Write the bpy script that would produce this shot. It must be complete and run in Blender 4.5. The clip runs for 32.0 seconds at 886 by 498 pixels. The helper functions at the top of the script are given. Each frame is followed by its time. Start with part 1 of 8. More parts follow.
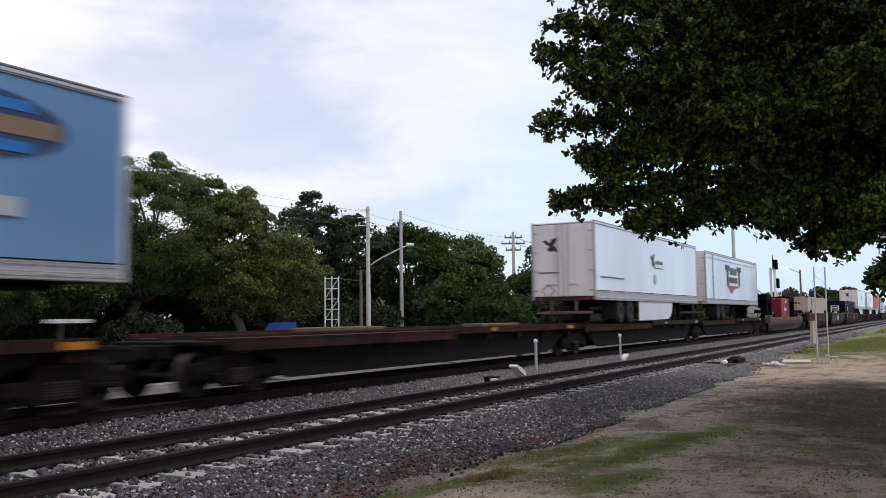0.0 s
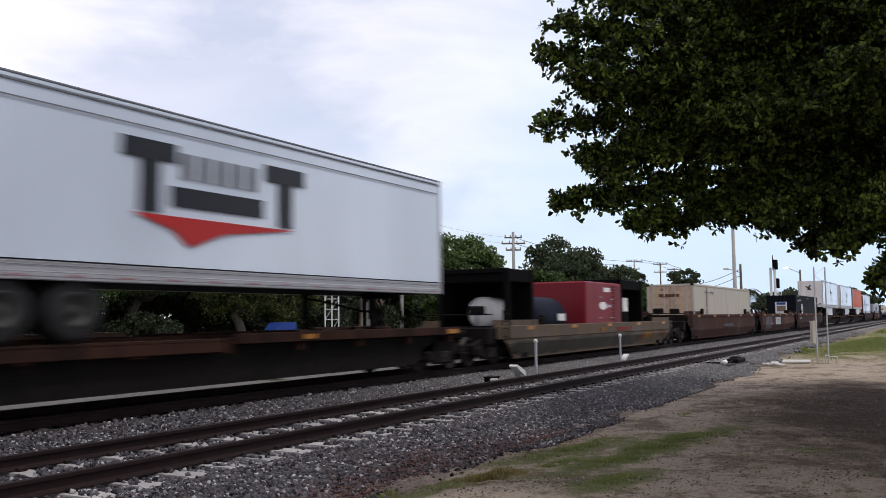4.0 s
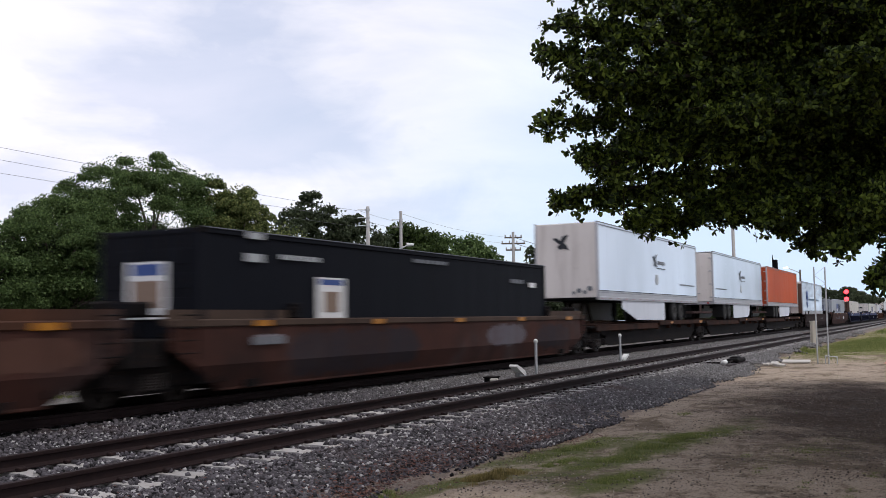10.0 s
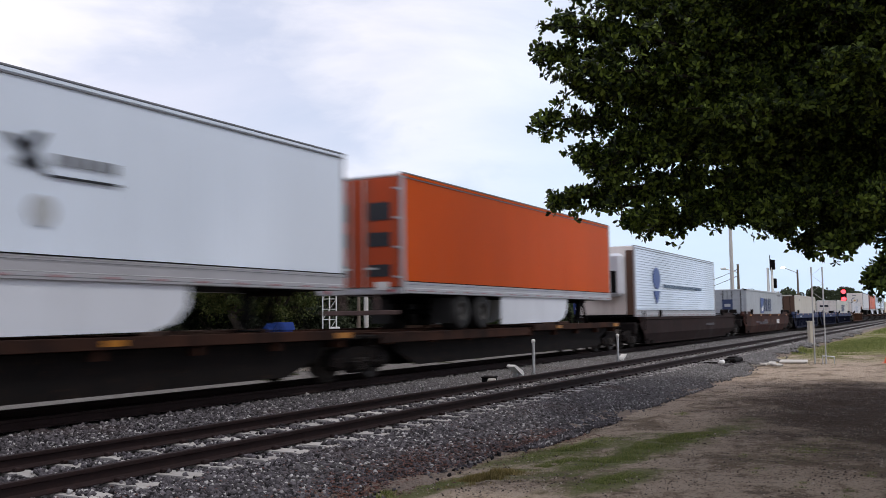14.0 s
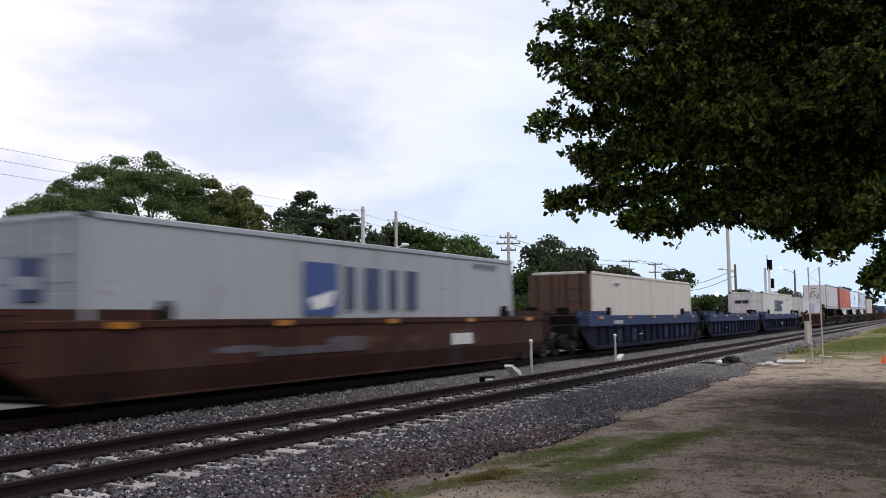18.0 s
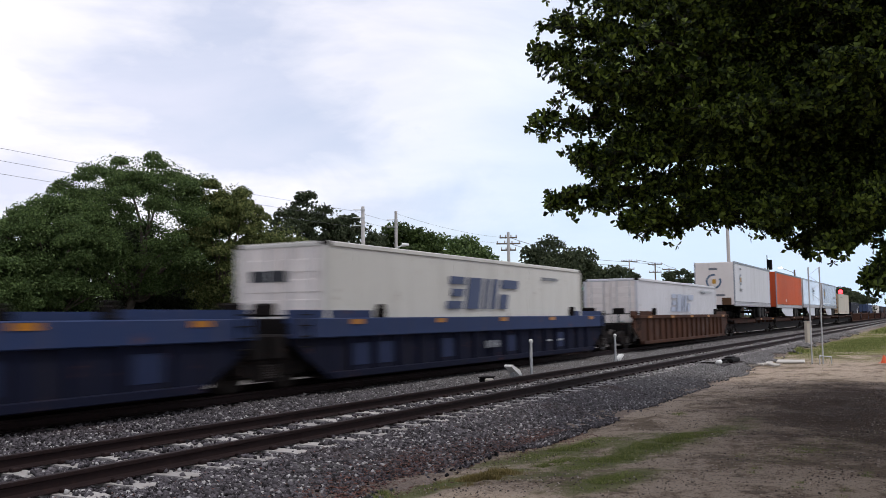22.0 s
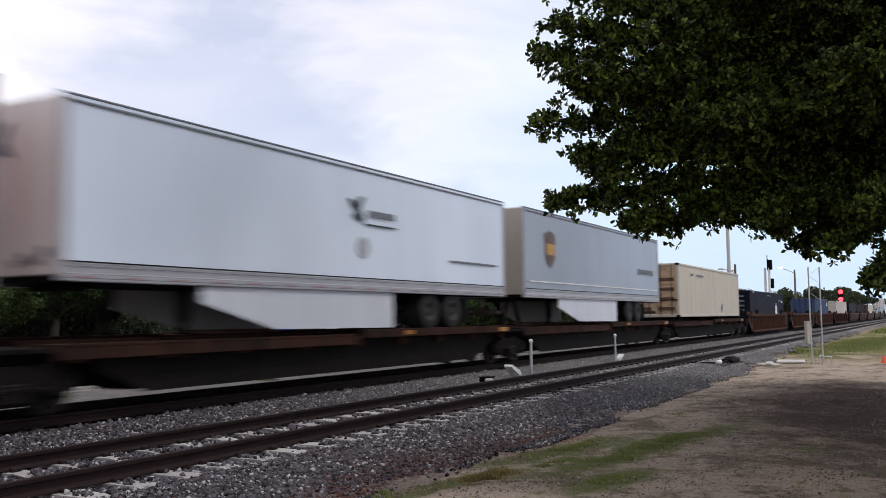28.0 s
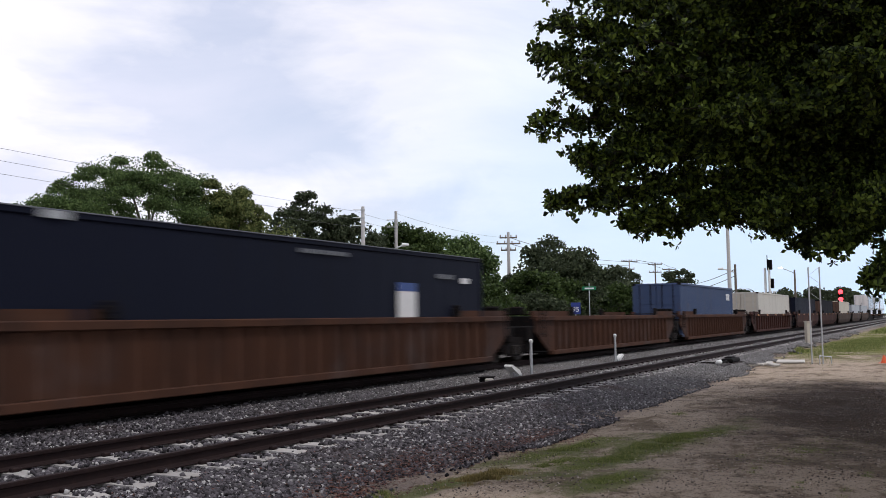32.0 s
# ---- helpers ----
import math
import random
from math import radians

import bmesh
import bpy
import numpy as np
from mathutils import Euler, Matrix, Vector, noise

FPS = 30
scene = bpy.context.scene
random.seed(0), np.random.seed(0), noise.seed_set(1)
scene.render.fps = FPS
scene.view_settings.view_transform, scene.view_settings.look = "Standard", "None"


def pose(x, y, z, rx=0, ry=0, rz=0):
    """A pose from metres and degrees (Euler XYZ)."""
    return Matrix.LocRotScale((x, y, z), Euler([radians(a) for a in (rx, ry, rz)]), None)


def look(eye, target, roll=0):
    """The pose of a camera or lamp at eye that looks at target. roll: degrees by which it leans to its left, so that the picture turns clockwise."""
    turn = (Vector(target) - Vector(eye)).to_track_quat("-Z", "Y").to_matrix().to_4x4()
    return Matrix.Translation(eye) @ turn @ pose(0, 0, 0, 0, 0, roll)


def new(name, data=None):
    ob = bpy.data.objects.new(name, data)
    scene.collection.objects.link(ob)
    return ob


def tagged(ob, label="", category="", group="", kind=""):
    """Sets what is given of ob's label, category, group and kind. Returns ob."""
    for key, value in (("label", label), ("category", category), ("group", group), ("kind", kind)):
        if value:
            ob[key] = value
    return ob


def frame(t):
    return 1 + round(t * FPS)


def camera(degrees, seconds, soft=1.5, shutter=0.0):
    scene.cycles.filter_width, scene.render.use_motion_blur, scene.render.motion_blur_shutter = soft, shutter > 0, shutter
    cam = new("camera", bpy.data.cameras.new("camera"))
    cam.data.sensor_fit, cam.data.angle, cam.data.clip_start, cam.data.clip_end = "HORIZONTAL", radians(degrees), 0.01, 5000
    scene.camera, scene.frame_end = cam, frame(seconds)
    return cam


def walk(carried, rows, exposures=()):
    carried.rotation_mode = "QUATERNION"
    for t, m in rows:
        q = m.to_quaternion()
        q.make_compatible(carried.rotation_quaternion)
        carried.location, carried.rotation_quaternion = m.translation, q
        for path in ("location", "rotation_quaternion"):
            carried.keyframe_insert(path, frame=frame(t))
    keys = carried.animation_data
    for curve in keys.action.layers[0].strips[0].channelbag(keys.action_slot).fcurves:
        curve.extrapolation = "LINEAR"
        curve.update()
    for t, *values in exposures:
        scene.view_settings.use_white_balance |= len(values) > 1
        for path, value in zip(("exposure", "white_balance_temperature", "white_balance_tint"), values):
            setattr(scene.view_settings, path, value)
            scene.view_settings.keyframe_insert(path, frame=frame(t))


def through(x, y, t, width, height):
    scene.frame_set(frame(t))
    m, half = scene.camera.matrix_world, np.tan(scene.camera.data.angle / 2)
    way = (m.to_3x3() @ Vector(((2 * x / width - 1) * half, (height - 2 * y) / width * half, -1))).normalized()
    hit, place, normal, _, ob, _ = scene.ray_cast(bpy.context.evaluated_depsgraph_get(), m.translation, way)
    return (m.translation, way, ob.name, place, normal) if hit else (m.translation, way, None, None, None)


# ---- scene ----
# ---------------------------------------------------------------- camera
HEIGHT = 1.3875            # eye above the rail heads
YAW, PITCH, ROLL = 28.269, 4.3214, -0.7817
cam = camera(51.185, 32.0, soft=0.75, shutter=0.9)


def view(yaw):
    a, p = radians(yaw), radians(PITCH)
    way = Vector((math.cos(a) * math.cos(p), math.sin(a) * math.cos(p), math.sin(p)))
    return look((0, 0, HEIGHT), Vector((0, 0, HEIGHT)) + way * 10, ROLL)


walk(cam, [(0, view(YAW)), (13.3, view(YAW)), (13.7, view(YAW - 0.05)), (14.3, view(YAW - 0.24)), (14.8, view(YAW - 0.30)), (32, view(YAW - 0.30))])

# ---------------------------------------------------------------- sky and sun
SUN_ELEVATION, SUN_AZIMUTH = 64, -95        # azimuth from +x towards +y, degrees
world = bpy.data.worlds.new("sky")
scene.world = world
world.use_nodes = True
wn, wl = world.node_tree.nodes, world.node_tree.links
wn.clear()
sky = wn.new("ShaderNodeTexSky")
sky.sky_type, sky.sun_disc = "NISHITA", False
sky.sun_elevation, sky.sun_rotation = radians(SUN_ELEVATION), radians(90 - SUN_AZIMUTH)
sky.air_density, sky.dust_density = 1.0, 0.4
sky_light = wn.new("ShaderNodeBackground")
sky_light.inputs["Strength"].default_value = 0.14
wl.new(sky.outputs[0], sky_light.inputs["Color"])
coord = wn.new("ShaderNodeTexCoord")
flat = wn.new("ShaderNodeMapping")
flat.inputs["Scale"].default_value = (1.0, 1.0, 3.2)
flat.inputs["Location"].default_value = (0.35, 0.2, 0.1)
wl.new(coord.outputs["Generated"], flat.inputs["Vector"])
big = wn.new("ShaderNodeTexNoise")
big.inputs["Scale"].default_value, big.inputs["Detail"].default_value, big.inputs["Roughness"].default_value = 2.3, 6.0, 0.55
big.inputs["Distortion"].default_value = 0.35
wl.new(flat.outputs[0], big.inputs["Vector"])
cover = wn.new("ShaderNodeValToRGB")
cover.color_ramp.elements[0].position, cover.color_ramp.elements[0].color = 0.30, (0.6, 0.6, 0.6, 1)
cover.color_ramp.elements[1].position, cover.color_ramp.elements[1].color = 0.60, (1, 1, 1, 1)
wl.new(big.outputs["Fac"], cover.inputs["Fac"])
fine = wn.new("ShaderNodeTexNoise")
fine.inputs["Scale"].default_value, fine.inputs["Detail"].default_value = 4.1, 5.0
wl.new(flat.outputs[0], fine.inputs["Vector"])
tone = wn.new("ShaderNodeValToRGB")
tone.color_ramp.elements[0].position, tone.color_ramp.elements[0].color = 0.38, (0.68, 0.70, 0.84, 1)
tone.color_ramp.elements[1].position, tone.color_ramp.elements[1].color = 0.585, (0.915, 0.89, 0.96, 1)
# broad bright banks and duller hollows in the cloud layer
lumps = wn.new("ShaderNodeTexNoise")
lumps.inputs["Scale"].default_value, lumps.inputs["Detail"].default_value, lumps.inputs["Roughness"].default_value, lumps.inputs["Distortion"].default_value = 6.5, 7.0, 0.6, 0.5
soft_flat = wn.new("ShaderNodeMapping")
soft_flat.inputs["Scale"].default_value = (1.0, 1.0, 1.9)
wl.new(coord.outputs["Generated"], soft_flat.inputs["Vector"])
wl.new(soft_flat.outputs[0], lumps.inputs["Vector"])
stir = wn.new("ShaderNodeMath")
stir.operation = "MULTIPLY_ADD"
wl.new(lumps.outputs["Fac"], stir.inputs[0])
stir.inputs[1].default_value, stir.inputs[2].default_value = 0.55, -0.275
start = wn.new("ShaderNodeMath")
wl.new(fine.outputs["Fac"], start.inputs[0])
wl.new(stir.outputs[0], start.inputs[1])
bank = start.outputs[0]
for way, reach, lift in (((0.829, 0.457, 0.323), 12, 0.20), ((0.868, 0.405, 0.287), 8, 0.10), ((0.512, 0.804, 0.303), 9, 0.16), ((0.649, 0.706, 0.284), 7, 0.07), ((0.754, 0.606, 0.253), 8, -0.13), ((0.862, 0.462, 0.208), 7, -0.12), ((0.628, 0.757, 0.180), 8, -0.04)):
    toward = wn.new("ShaderNodeVectorMath")
    toward.operation = "DOT_PRODUCT"
    wl.new(coord.outputs["Generated"], toward.inputs[0])
    toward.inputs[1].default_value = Vector(way).normalized()
    mound = wn.new("ShaderNodeMapRange")
    mound.interpolation_type = "SMOOTHSTEP"
    for key, value in (("From Min", math.cos(radians(reach))), ("From Max", 1.0), ("To Min", 0.0), ("To Max", lift)):
        mound.inputs[key].default_value = value
    wl.new(toward.outputs["Value"], mound.inputs["Value"])
    total = wn.new("ShaderNodeMath")
    wl.new(bank, total.inputs[0])
    wl.new(mound.outputs["Result"], total.inputs[1])
    bank = total.outputs[0]
wl.new(bank, tone.inputs["Fac"])
cloud = wn.new("ShaderNodeBackground")
cloud.inputs["Strength"].default_value = 1.20
both = wn.new("ShaderNodeMixShader")
# the cloud thins to pale blue towards the far end of the line
split = wn.new("ShaderNodeSeparateXYZ")
wl.new(coord.outputs["Generated"], split.inputs[0])
thin = wn.new("ShaderNodeMapRange")
thin.interpolation_type = "SMOOTHSTEP"
for key, value in (("From Min", 0.80), ("From Max", 0.985), ("To Min", 0.0), ("To Max", 0.85)):
    thin.inputs[key].default_value = value
wl.new(split.outputs["X"], thin.inputs["Value"])
haze = wn.new("ShaderNodeMix")
haze.data_type = "RGBA"
haze.inputs[7].default_value = (0.56, 0.72, 0.93, 1)
wl.new(thin.outputs["Result"], haze.inputs["Factor"])
wl.new(tone.outputs[0], haze.inputs[6])
wl.new(haze.outputs[2], cloud.inputs["Color"])
wl.new(cover.outputs[0], both.inputs["Fac"])
wl.new(sky_light.outputs[0], both.inputs[1])
wl.new(cloud.outputs[0], both.inputs[2])
wout = wn.new("ShaderNodeOutputWorld")
wl.new(both.outputs[0], wout.inputs["Surface"])

sun_data = bpy.data.lights.new("sun", "SUN")
sun_data.energy, sun_data.angle, sun_data.color = 1.35, radians(8), (1.0, 0.96, 0.90)
sun = new("sun", sun_data)
sun.matrix_world = look((40 * math.cos(radians(SUN_AZIMUTH)), 40 * math.sin(radians(SUN_AZIMUTH)), 40 * math.tan(radians(SUN_ELEVATION))), (0, 0, 0))
scene.view_settings.exposure = 0.0


# ---------------------------------------------------------------- materials
def rgb(c):
    return (*c, 1.0)


class Shade:
    """A small node-tree builder round one Principled shader."""

    def __init__(self, name, color, rough=0.6, metal=0.0):
        self.m = bpy.data.materials.new(name)
        self.m.use_nodes = True
        self.n, self.l = self.m.node_tree.nodes, self.m.node_tree.links
        self.b = self.n["Principled BSDF"]
        self.b.inputs["Base Color"].default_value = rgb(color)
        self.b.inputs["Roughness"].default_value, self.b.inputs["Metallic"].default_value = rough, metal
        self.color = self.const(color)
        self.where = self.n.new("ShaderNodeTexCoord").outputs["Object"]

    def const(self, color):
        node = self.n.new("ShaderNodeRGB")
        node.outputs[0].default_value = rgb(color)
        return node.outputs[0]

    def stretch(self, scale):
        node = self.n.new("ShaderNodeMapping")
        node.inputs["Scale"].default_value = scale
        self.l.new(self.where, node.inputs["Vector"])
        return node.outputs[0]

    def noise(self, scale, detail=4.0, rough=0.55, stretch=(1, 1, 1)):
        node = self.n.new("ShaderNodeTexNoise")
        node.inputs["Scale"].default_value, node.inputs["Detail"].default_value, node.inputs["Roughness"].default_value = scale, detail, rough
        self.l.new(self.stretch(stretch), node.inputs["Vector"])
        return node.outputs["Fac"]

    def cells(self, scale, out="Distance"):
        node = self.n.new("ShaderNodeTexVoronoi")
        node.inputs["Scale"].default_value = scale
        self.l.new(self.where, node.inputs["Vector"])
        return node.outputs[out]

    def ramp(self, value, lo, hi):
        node = self.n.new("ShaderNodeMapRange")
        node.inputs["From Min"].default_value, node.inputs["From Max"].default_value = lo, hi
        node.interpolation_type = "SMOOTHSTEP"
        self.l.new(value, node.inputs["Value"])
        return node.outputs["Result"]

    def times(self, value, k):
        node = self.n.new("ShaderNodeMath")
        node.operation = "MULTIPLY"
        self.l.new(value, node.inputs[0])
        if isinstance(k, (int, float)):
            node.inputs[1].default_value = k
        else:
            self.l.new(k, node.inputs[1])
        return node.outputs[0]

    def mix(self, fac, color, strength=1.0):
        node = self.n.new("ShaderNodeMix")
        node.data_type = "RGBA"
        self.l.new(self.times(fac, strength), node.inputs["Factor"])
        self.l.new(self.color, node.inputs[6])
        if isinstance(color, tuple):
            node.inputs[7].default_value = rgb(color)
        else:
            self.l.new(color, node.inputs[7])
        self.color = node.outputs[2]

    def vary(self, fac, lo, hi):
        """Multiply the colour by a grey between lo and hi."""
        node = self.n.new("ShaderNodeMapRange")
        node.inputs["To Min"].default_value, node.inputs["To Max"].default_value = lo, hi
        self.l.new(fac, node.inputs["Value"])
        mul = self.n.new("ShaderNodeVectorMath")
        mul.operation = "SCALE"
        self.l.new(self.color, mul.inputs[0])
        self.l.new(node.outputs["Result"], mul.inputs["Scale"])
        self.color = mul.outputs[0]

    def island(self):
        return self.n.new("ShaderNodeNewGeometry").outputs["Random Per Island"]

    def each(self):
        return self.n.new("ShaderNodeObjectInfo").outputs["Random"]

    def along(self, axis):
        sep = self.n.new("ShaderNodeSeparateXYZ")
        self.l.new(self.where, sep.inputs[0])
        return sep.outputs[axis]

    def bump(self, value, depth, strength=0.5):
        node = self.n.new("ShaderNodeBump")
        node.inputs["Strength"].default_value, node.inputs["Distance"].default_value = strength, depth
        self.l.new(value, node.inputs["Height"])
        old = self.b.inputs["Normal"]
        if old.is_linked:
            self.l.new(old.links[0].from_socket, node.inputs["Normal"])
        self.l.new(node.outputs[0], old)

    def roughness(self, value, lo, hi):
        node = self.n.new("ShaderNodeMapRange")
        node.inputs["To Min"].default_value, node.inputs["To Max"].default_value = lo, hi
        self.l.new(value, node.inputs["Value"])
        self.l.new(node.outputs["Result"], self.b.inputs["Roughness"])

    def dull(self, level):
        self.b.inputs["Specular IOR Level"].default_value = level

    def done(self):
        self.l.new(self.color, self.b.inputs["Base Color"])
        return self.m


def paint(name, color, rough=0.4, grime=0.35, rust=0.0, metal=0.0, grime_color=(0.09, 0.075, 0.06), spec=0.3):
    """Weathered vehicle paint: faded patches, vertical run-off streaks, rust specks."""
    s = Shade(name, color, rough, metal)
    s.vary(s.noise(0.45, 5), 0.88, 1.10)
    streak = s.noise(1.0, 5, 0.65, (2.2, 2.2, 0.16))
    s.mix(s.ramp(streak, 0.48, 0.75), grime_color, grime)
    s.mix(s.ramp(s.noise(5.0, 6, 0.7), 0.55, 0.78), grime_color, grime * 0.6)
    if rust:
        s.mix(s.ramp(s.noise(2.3, 7, 0.72), 0.60 - 0.14 * rust, 0.72), (0.13, 0.050, 0.024), min(1.0, 0.5 + rust))
    s.roughness(streak, rough, min(1.0, rough + 0.35))
    s.bump(s.noise(0.8, 2), 0.01, 0.25)
    s.dull(spec)
    return s.done()


def gloss(name, color, rough=0.12, grime=0.12, metal=0.0, spec=0.5):
    """Smooth glossy trailer skin with faint dents, road film and painted reflections."""
    s = Shade(name, color, rough, metal)
    s.vary(s.noise(0.25, 4), 0.93, 1.06)
    # broad soft patches painted in for reflected trees and cloud
    s.vary(s.noise(0.30, 2, 0.5, (1.0, 1.0, 0.35)), 0.72, 1.24)
    s.mix(s.ramp(s.noise(0.7, 6, 0.7, (1, 1, 0.5)), 0.50, 0.78), (0.30, 0.28, 0.26), grime)
    s.mix(s.ramp(s.noise(6.0, 6, 0.75), 0.60, 0.80), (0.22, 0.20, 0.19), grime)
    s.roughness(s.noise(0.5, 4), rough, rough + 0.14)
    s.bump(s.noise(0.9, 1), 0.012, 0.25)
    s.dull(spec)
    return s.done()


def rusty(name, color, dark=(0.045, 0.030, 0.026), amount=0.7, rough=0.85, pale=0.35):
    s = Shade(name, color, rough)
    s.vary(s.noise(0.6, 6), 0.65, 1.3)
    s.mix(s.ramp(s.noise(1.1, 7, 0.68, (1.0, 1.0, 0.45)), 0.42, 0.70), dark, amount)
    s.mix(s.ramp(s.noise(1.5, 6, 0.68, (2.6, 2.6, 0.14)), 0.47, 0.68), dark, 0.7 * amount)
    s.mix(s.ramp(s.noise(0.35, 4), 0.58, 0.72), (0.11, 0.105, 0.11), pale)
    s.mix(s.ramp(s.noise(9.0, 5, 0.7), 0.56, 0.75), (0.10, 0.042, 0.020), 0.5)
    s.bump(s.noise(14, 5), 0.006, 0.4)
    s.dull(0.12)
    return s.done()


def plain(name, color, rough=0.5, metal=0.0, lo=0.85, hi=1.12, scale=6.0, spec=0.25):
    s = Shade(name, color, rough, metal)
    s.dull(spec)
    s.vary(s.noise(scale, 5), lo, hi)
    s.bump(s.noise(scale * 6, 3), 0.003, 0.25)
    return s.done()


def glow(name, color, strength):
    s = Shade(name, color, 0.3)
    s.b.inputs["Emission Color"].default_value = rgb(color)
    s.b.inputs["Emission Strength"].default_value = strength
    return s.done()


def foliage(name, color, other, lo=0.55, hi=1.35, through=0.35):
    s = Shade(name, color, 0.5)
    i = s.island()
    s.mix(s.ramp(i, 0.2, 1.0), other)
    s.vary(i, lo, hi)
    s.vary(s.noise(0.5, 3), 0.7, 1.3)
    s.b.inputs["Specular IOR Level"].default_value = 0.12
    m = s.done()
    back = s.n.new("ShaderNodeBsdfTranslucent")
    s.l.new(s.color, back.inputs["Color"])
    mixed = s.n.new("ShaderNodeMixShader")
    mixed.inputs["Fac"].default_value = through
    out = s.n["Material Output"]
    s.l.new(s.b.outputs[0], mixed.inputs[1])
    s.l.new(back.outputs[0], mixed.inputs[2])
    s.l.new(mixed.outputs[0], out.inputs["Surface"])
    return m


def bark_shade():
    s = Shade("bark", (0.085, 0.068, 0.055), 0.9)
    s.vary(s.noise(3, 6), 0.5, 1.5)
    s.bump(s.noise(9, 5, 0.6, (1, 1, 0.2)), 0.03, 0.8)
    return s.done()


def ground_shade():
    """Sandy dirt with damp earth, thin grass, leaf litter and the oak's shade painted in."""
    s = Shade("sandy_ground", (0.43, 0.345, 0.268), 0.95)
    s.vary(s.noise(0.22, 5), 0.8, 1.3)
    s.mix(s.ramp(s.noise(0.7, 9, 0.8), 0.49, 0.59), (0.150, 0.112, 0.078), 0.8)
    s.mix(s.ramp(s.noise(2.1, 9, 0.8), 0.52, 0.64), (0.080, 0.056, 0.042), 0.75)
    s.mix(s.ramp(s.noise(9.0, 8, 0.8), 0.55, 0.66), (0.072, 0.050, 0.038), 0.6)
    s.mix(s.ramp(s.noise(24, 6, 0.75), 0.53, 0.66), (0.075, 0.056, 0.042), 0.65)
    s.mix(s.ramp(s.noise(60, 5, 0.7), 0.56, 0.68), (0.085, 0.064, 0.048), 0.6)
    s.mix(s.ramp(s.cells(34), 0.16, 0.0), (0.48, 0.43, 0.38), 0.5)
    # the oak's shade painted as a dark soil patch, ragged at its rim
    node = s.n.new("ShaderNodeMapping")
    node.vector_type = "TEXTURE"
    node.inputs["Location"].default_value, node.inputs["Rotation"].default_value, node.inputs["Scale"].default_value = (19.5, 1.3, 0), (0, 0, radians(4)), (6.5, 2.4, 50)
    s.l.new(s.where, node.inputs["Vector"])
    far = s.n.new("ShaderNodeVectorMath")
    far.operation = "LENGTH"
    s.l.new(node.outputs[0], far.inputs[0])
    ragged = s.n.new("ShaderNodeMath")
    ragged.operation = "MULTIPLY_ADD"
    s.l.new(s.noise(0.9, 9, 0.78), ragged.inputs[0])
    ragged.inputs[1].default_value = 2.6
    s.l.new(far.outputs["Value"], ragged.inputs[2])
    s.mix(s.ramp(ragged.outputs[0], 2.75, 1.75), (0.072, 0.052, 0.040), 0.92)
    # thin mats of low green
    for x, y, rx, ry, turn in ((13.4, 3.45, 3.4, 0.50, -10), (11.4, 3.75, 1.6, 0.42, -14), (12.2, 4.60, 2.2, 0.50, -14), (9.9, 3.25, 1.0, 0.40, -12), (9.7, 4.72, 0.9, 0.34, -12), (8.6, 4.95, 1.0, 0.30, -8)):
        node = s.n.new("ShaderNodeMapping")
        node.vector_type = "TEXTURE"
        node.inputs["Location"].default_value, node.inputs["Rotation"].default_value, node.inputs["Scale"].default_value = (x, y, 0), (0, 0, radians(turn)), (rx, ry, 50)
        s.l.new(s.where, node.inputs["Vector"])
        far = s.n.new("ShaderNodeVectorMath")
        far.operation = "LENGTH"
        s.l.new(node.outputs[0], far.inputs[0])
        ragged = s.n.new("ShaderNodeMath")
        ragged.operation = "MULTIPLY_ADD"
        s.l.new(s.noise(1.9, 8, 0.75), ragged.inputs[0])
        ragged.inputs[1].default_value = 3.0
        s.l.new(far.outputs["Value"], ragged.inputs[2])
        s.mix(s.ramp(ragged.outputs[0], 2.75, 1.9), (0.140, 0.155, 0.058), 0.88)
    # further along the line, and beyond the tracks, the verge is grown over
    grown = s.ramp(s.noise(0.5, 6, 0.7), 0.36, 0.55)
    s.mix(s.times(s.ramp(s.along("X"), 34, 46), grown), (0.150, 0.155, 0.045), 0.9)
    s.mix(s.ramp(s.along("Y"), 16.0, 16.6), (0.030, 0.036, 0.014), 0.97)
    s.bump(s.noise(6, 7, 0.75), 0.10, 1.0)
    s.bump(s.noise(45, 4), 0.02, 0.9)
    s.dull(0.05)
    return s.done()


def ballast_bed_shade():
    s = Shade("ballast_bed", (0.105, 0.100, 0.100), 0.95)
    s.vary(s.cells(24, "Color"), 0.5, 1.5)
    # shade in the gaps between stones, painted dark
    s.mix(s.ramp(s.cells(24), 0.30, 0.65), (0.03, 0.027, 0.027), 0.7)
    # paler with distance along the line
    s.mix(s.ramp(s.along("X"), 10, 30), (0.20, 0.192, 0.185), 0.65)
    # sand creeps up the toe of the shoulder, which is narrower further along
    shift = s.n.new("ShaderNodeMapRange")
    for key, value in (("From Min", 24), ("From Max", 44), ("To Min", 0.0), ("To Max", 0.95)):
        shift.inputs[key].default_value = value
    s.l.new(s.along("X"), shift.inputs["Value"])
    toe = s.n.new("ShaderNodeMath")
    toe.operation = "SUBTRACT"
    s.l.new(s.along("Y"), toe.inputs[0])
    s.l.new(shift.outputs["Result"], toe.inputs[1])
    ragged = s.n.new("ShaderNodeMath")
    ragged.operation = "MULTIPLY_ADD"
    s.l.new(s.noise(1.6, 8, 0.75), ragged.inputs[0])
    ragged.inputs[1].default_value = 1.1
    s.l.new(toe.outputs[0], ragged.inputs[2])
    s.mix(s.ramp(ragged.outputs[0], 6.30, 5.95), (0.27, 0.215, 0.175), 0.9)
    s.bump(s.cells(24), 0.05, 1.0)
    s.dull(0.08)
    return s.done()


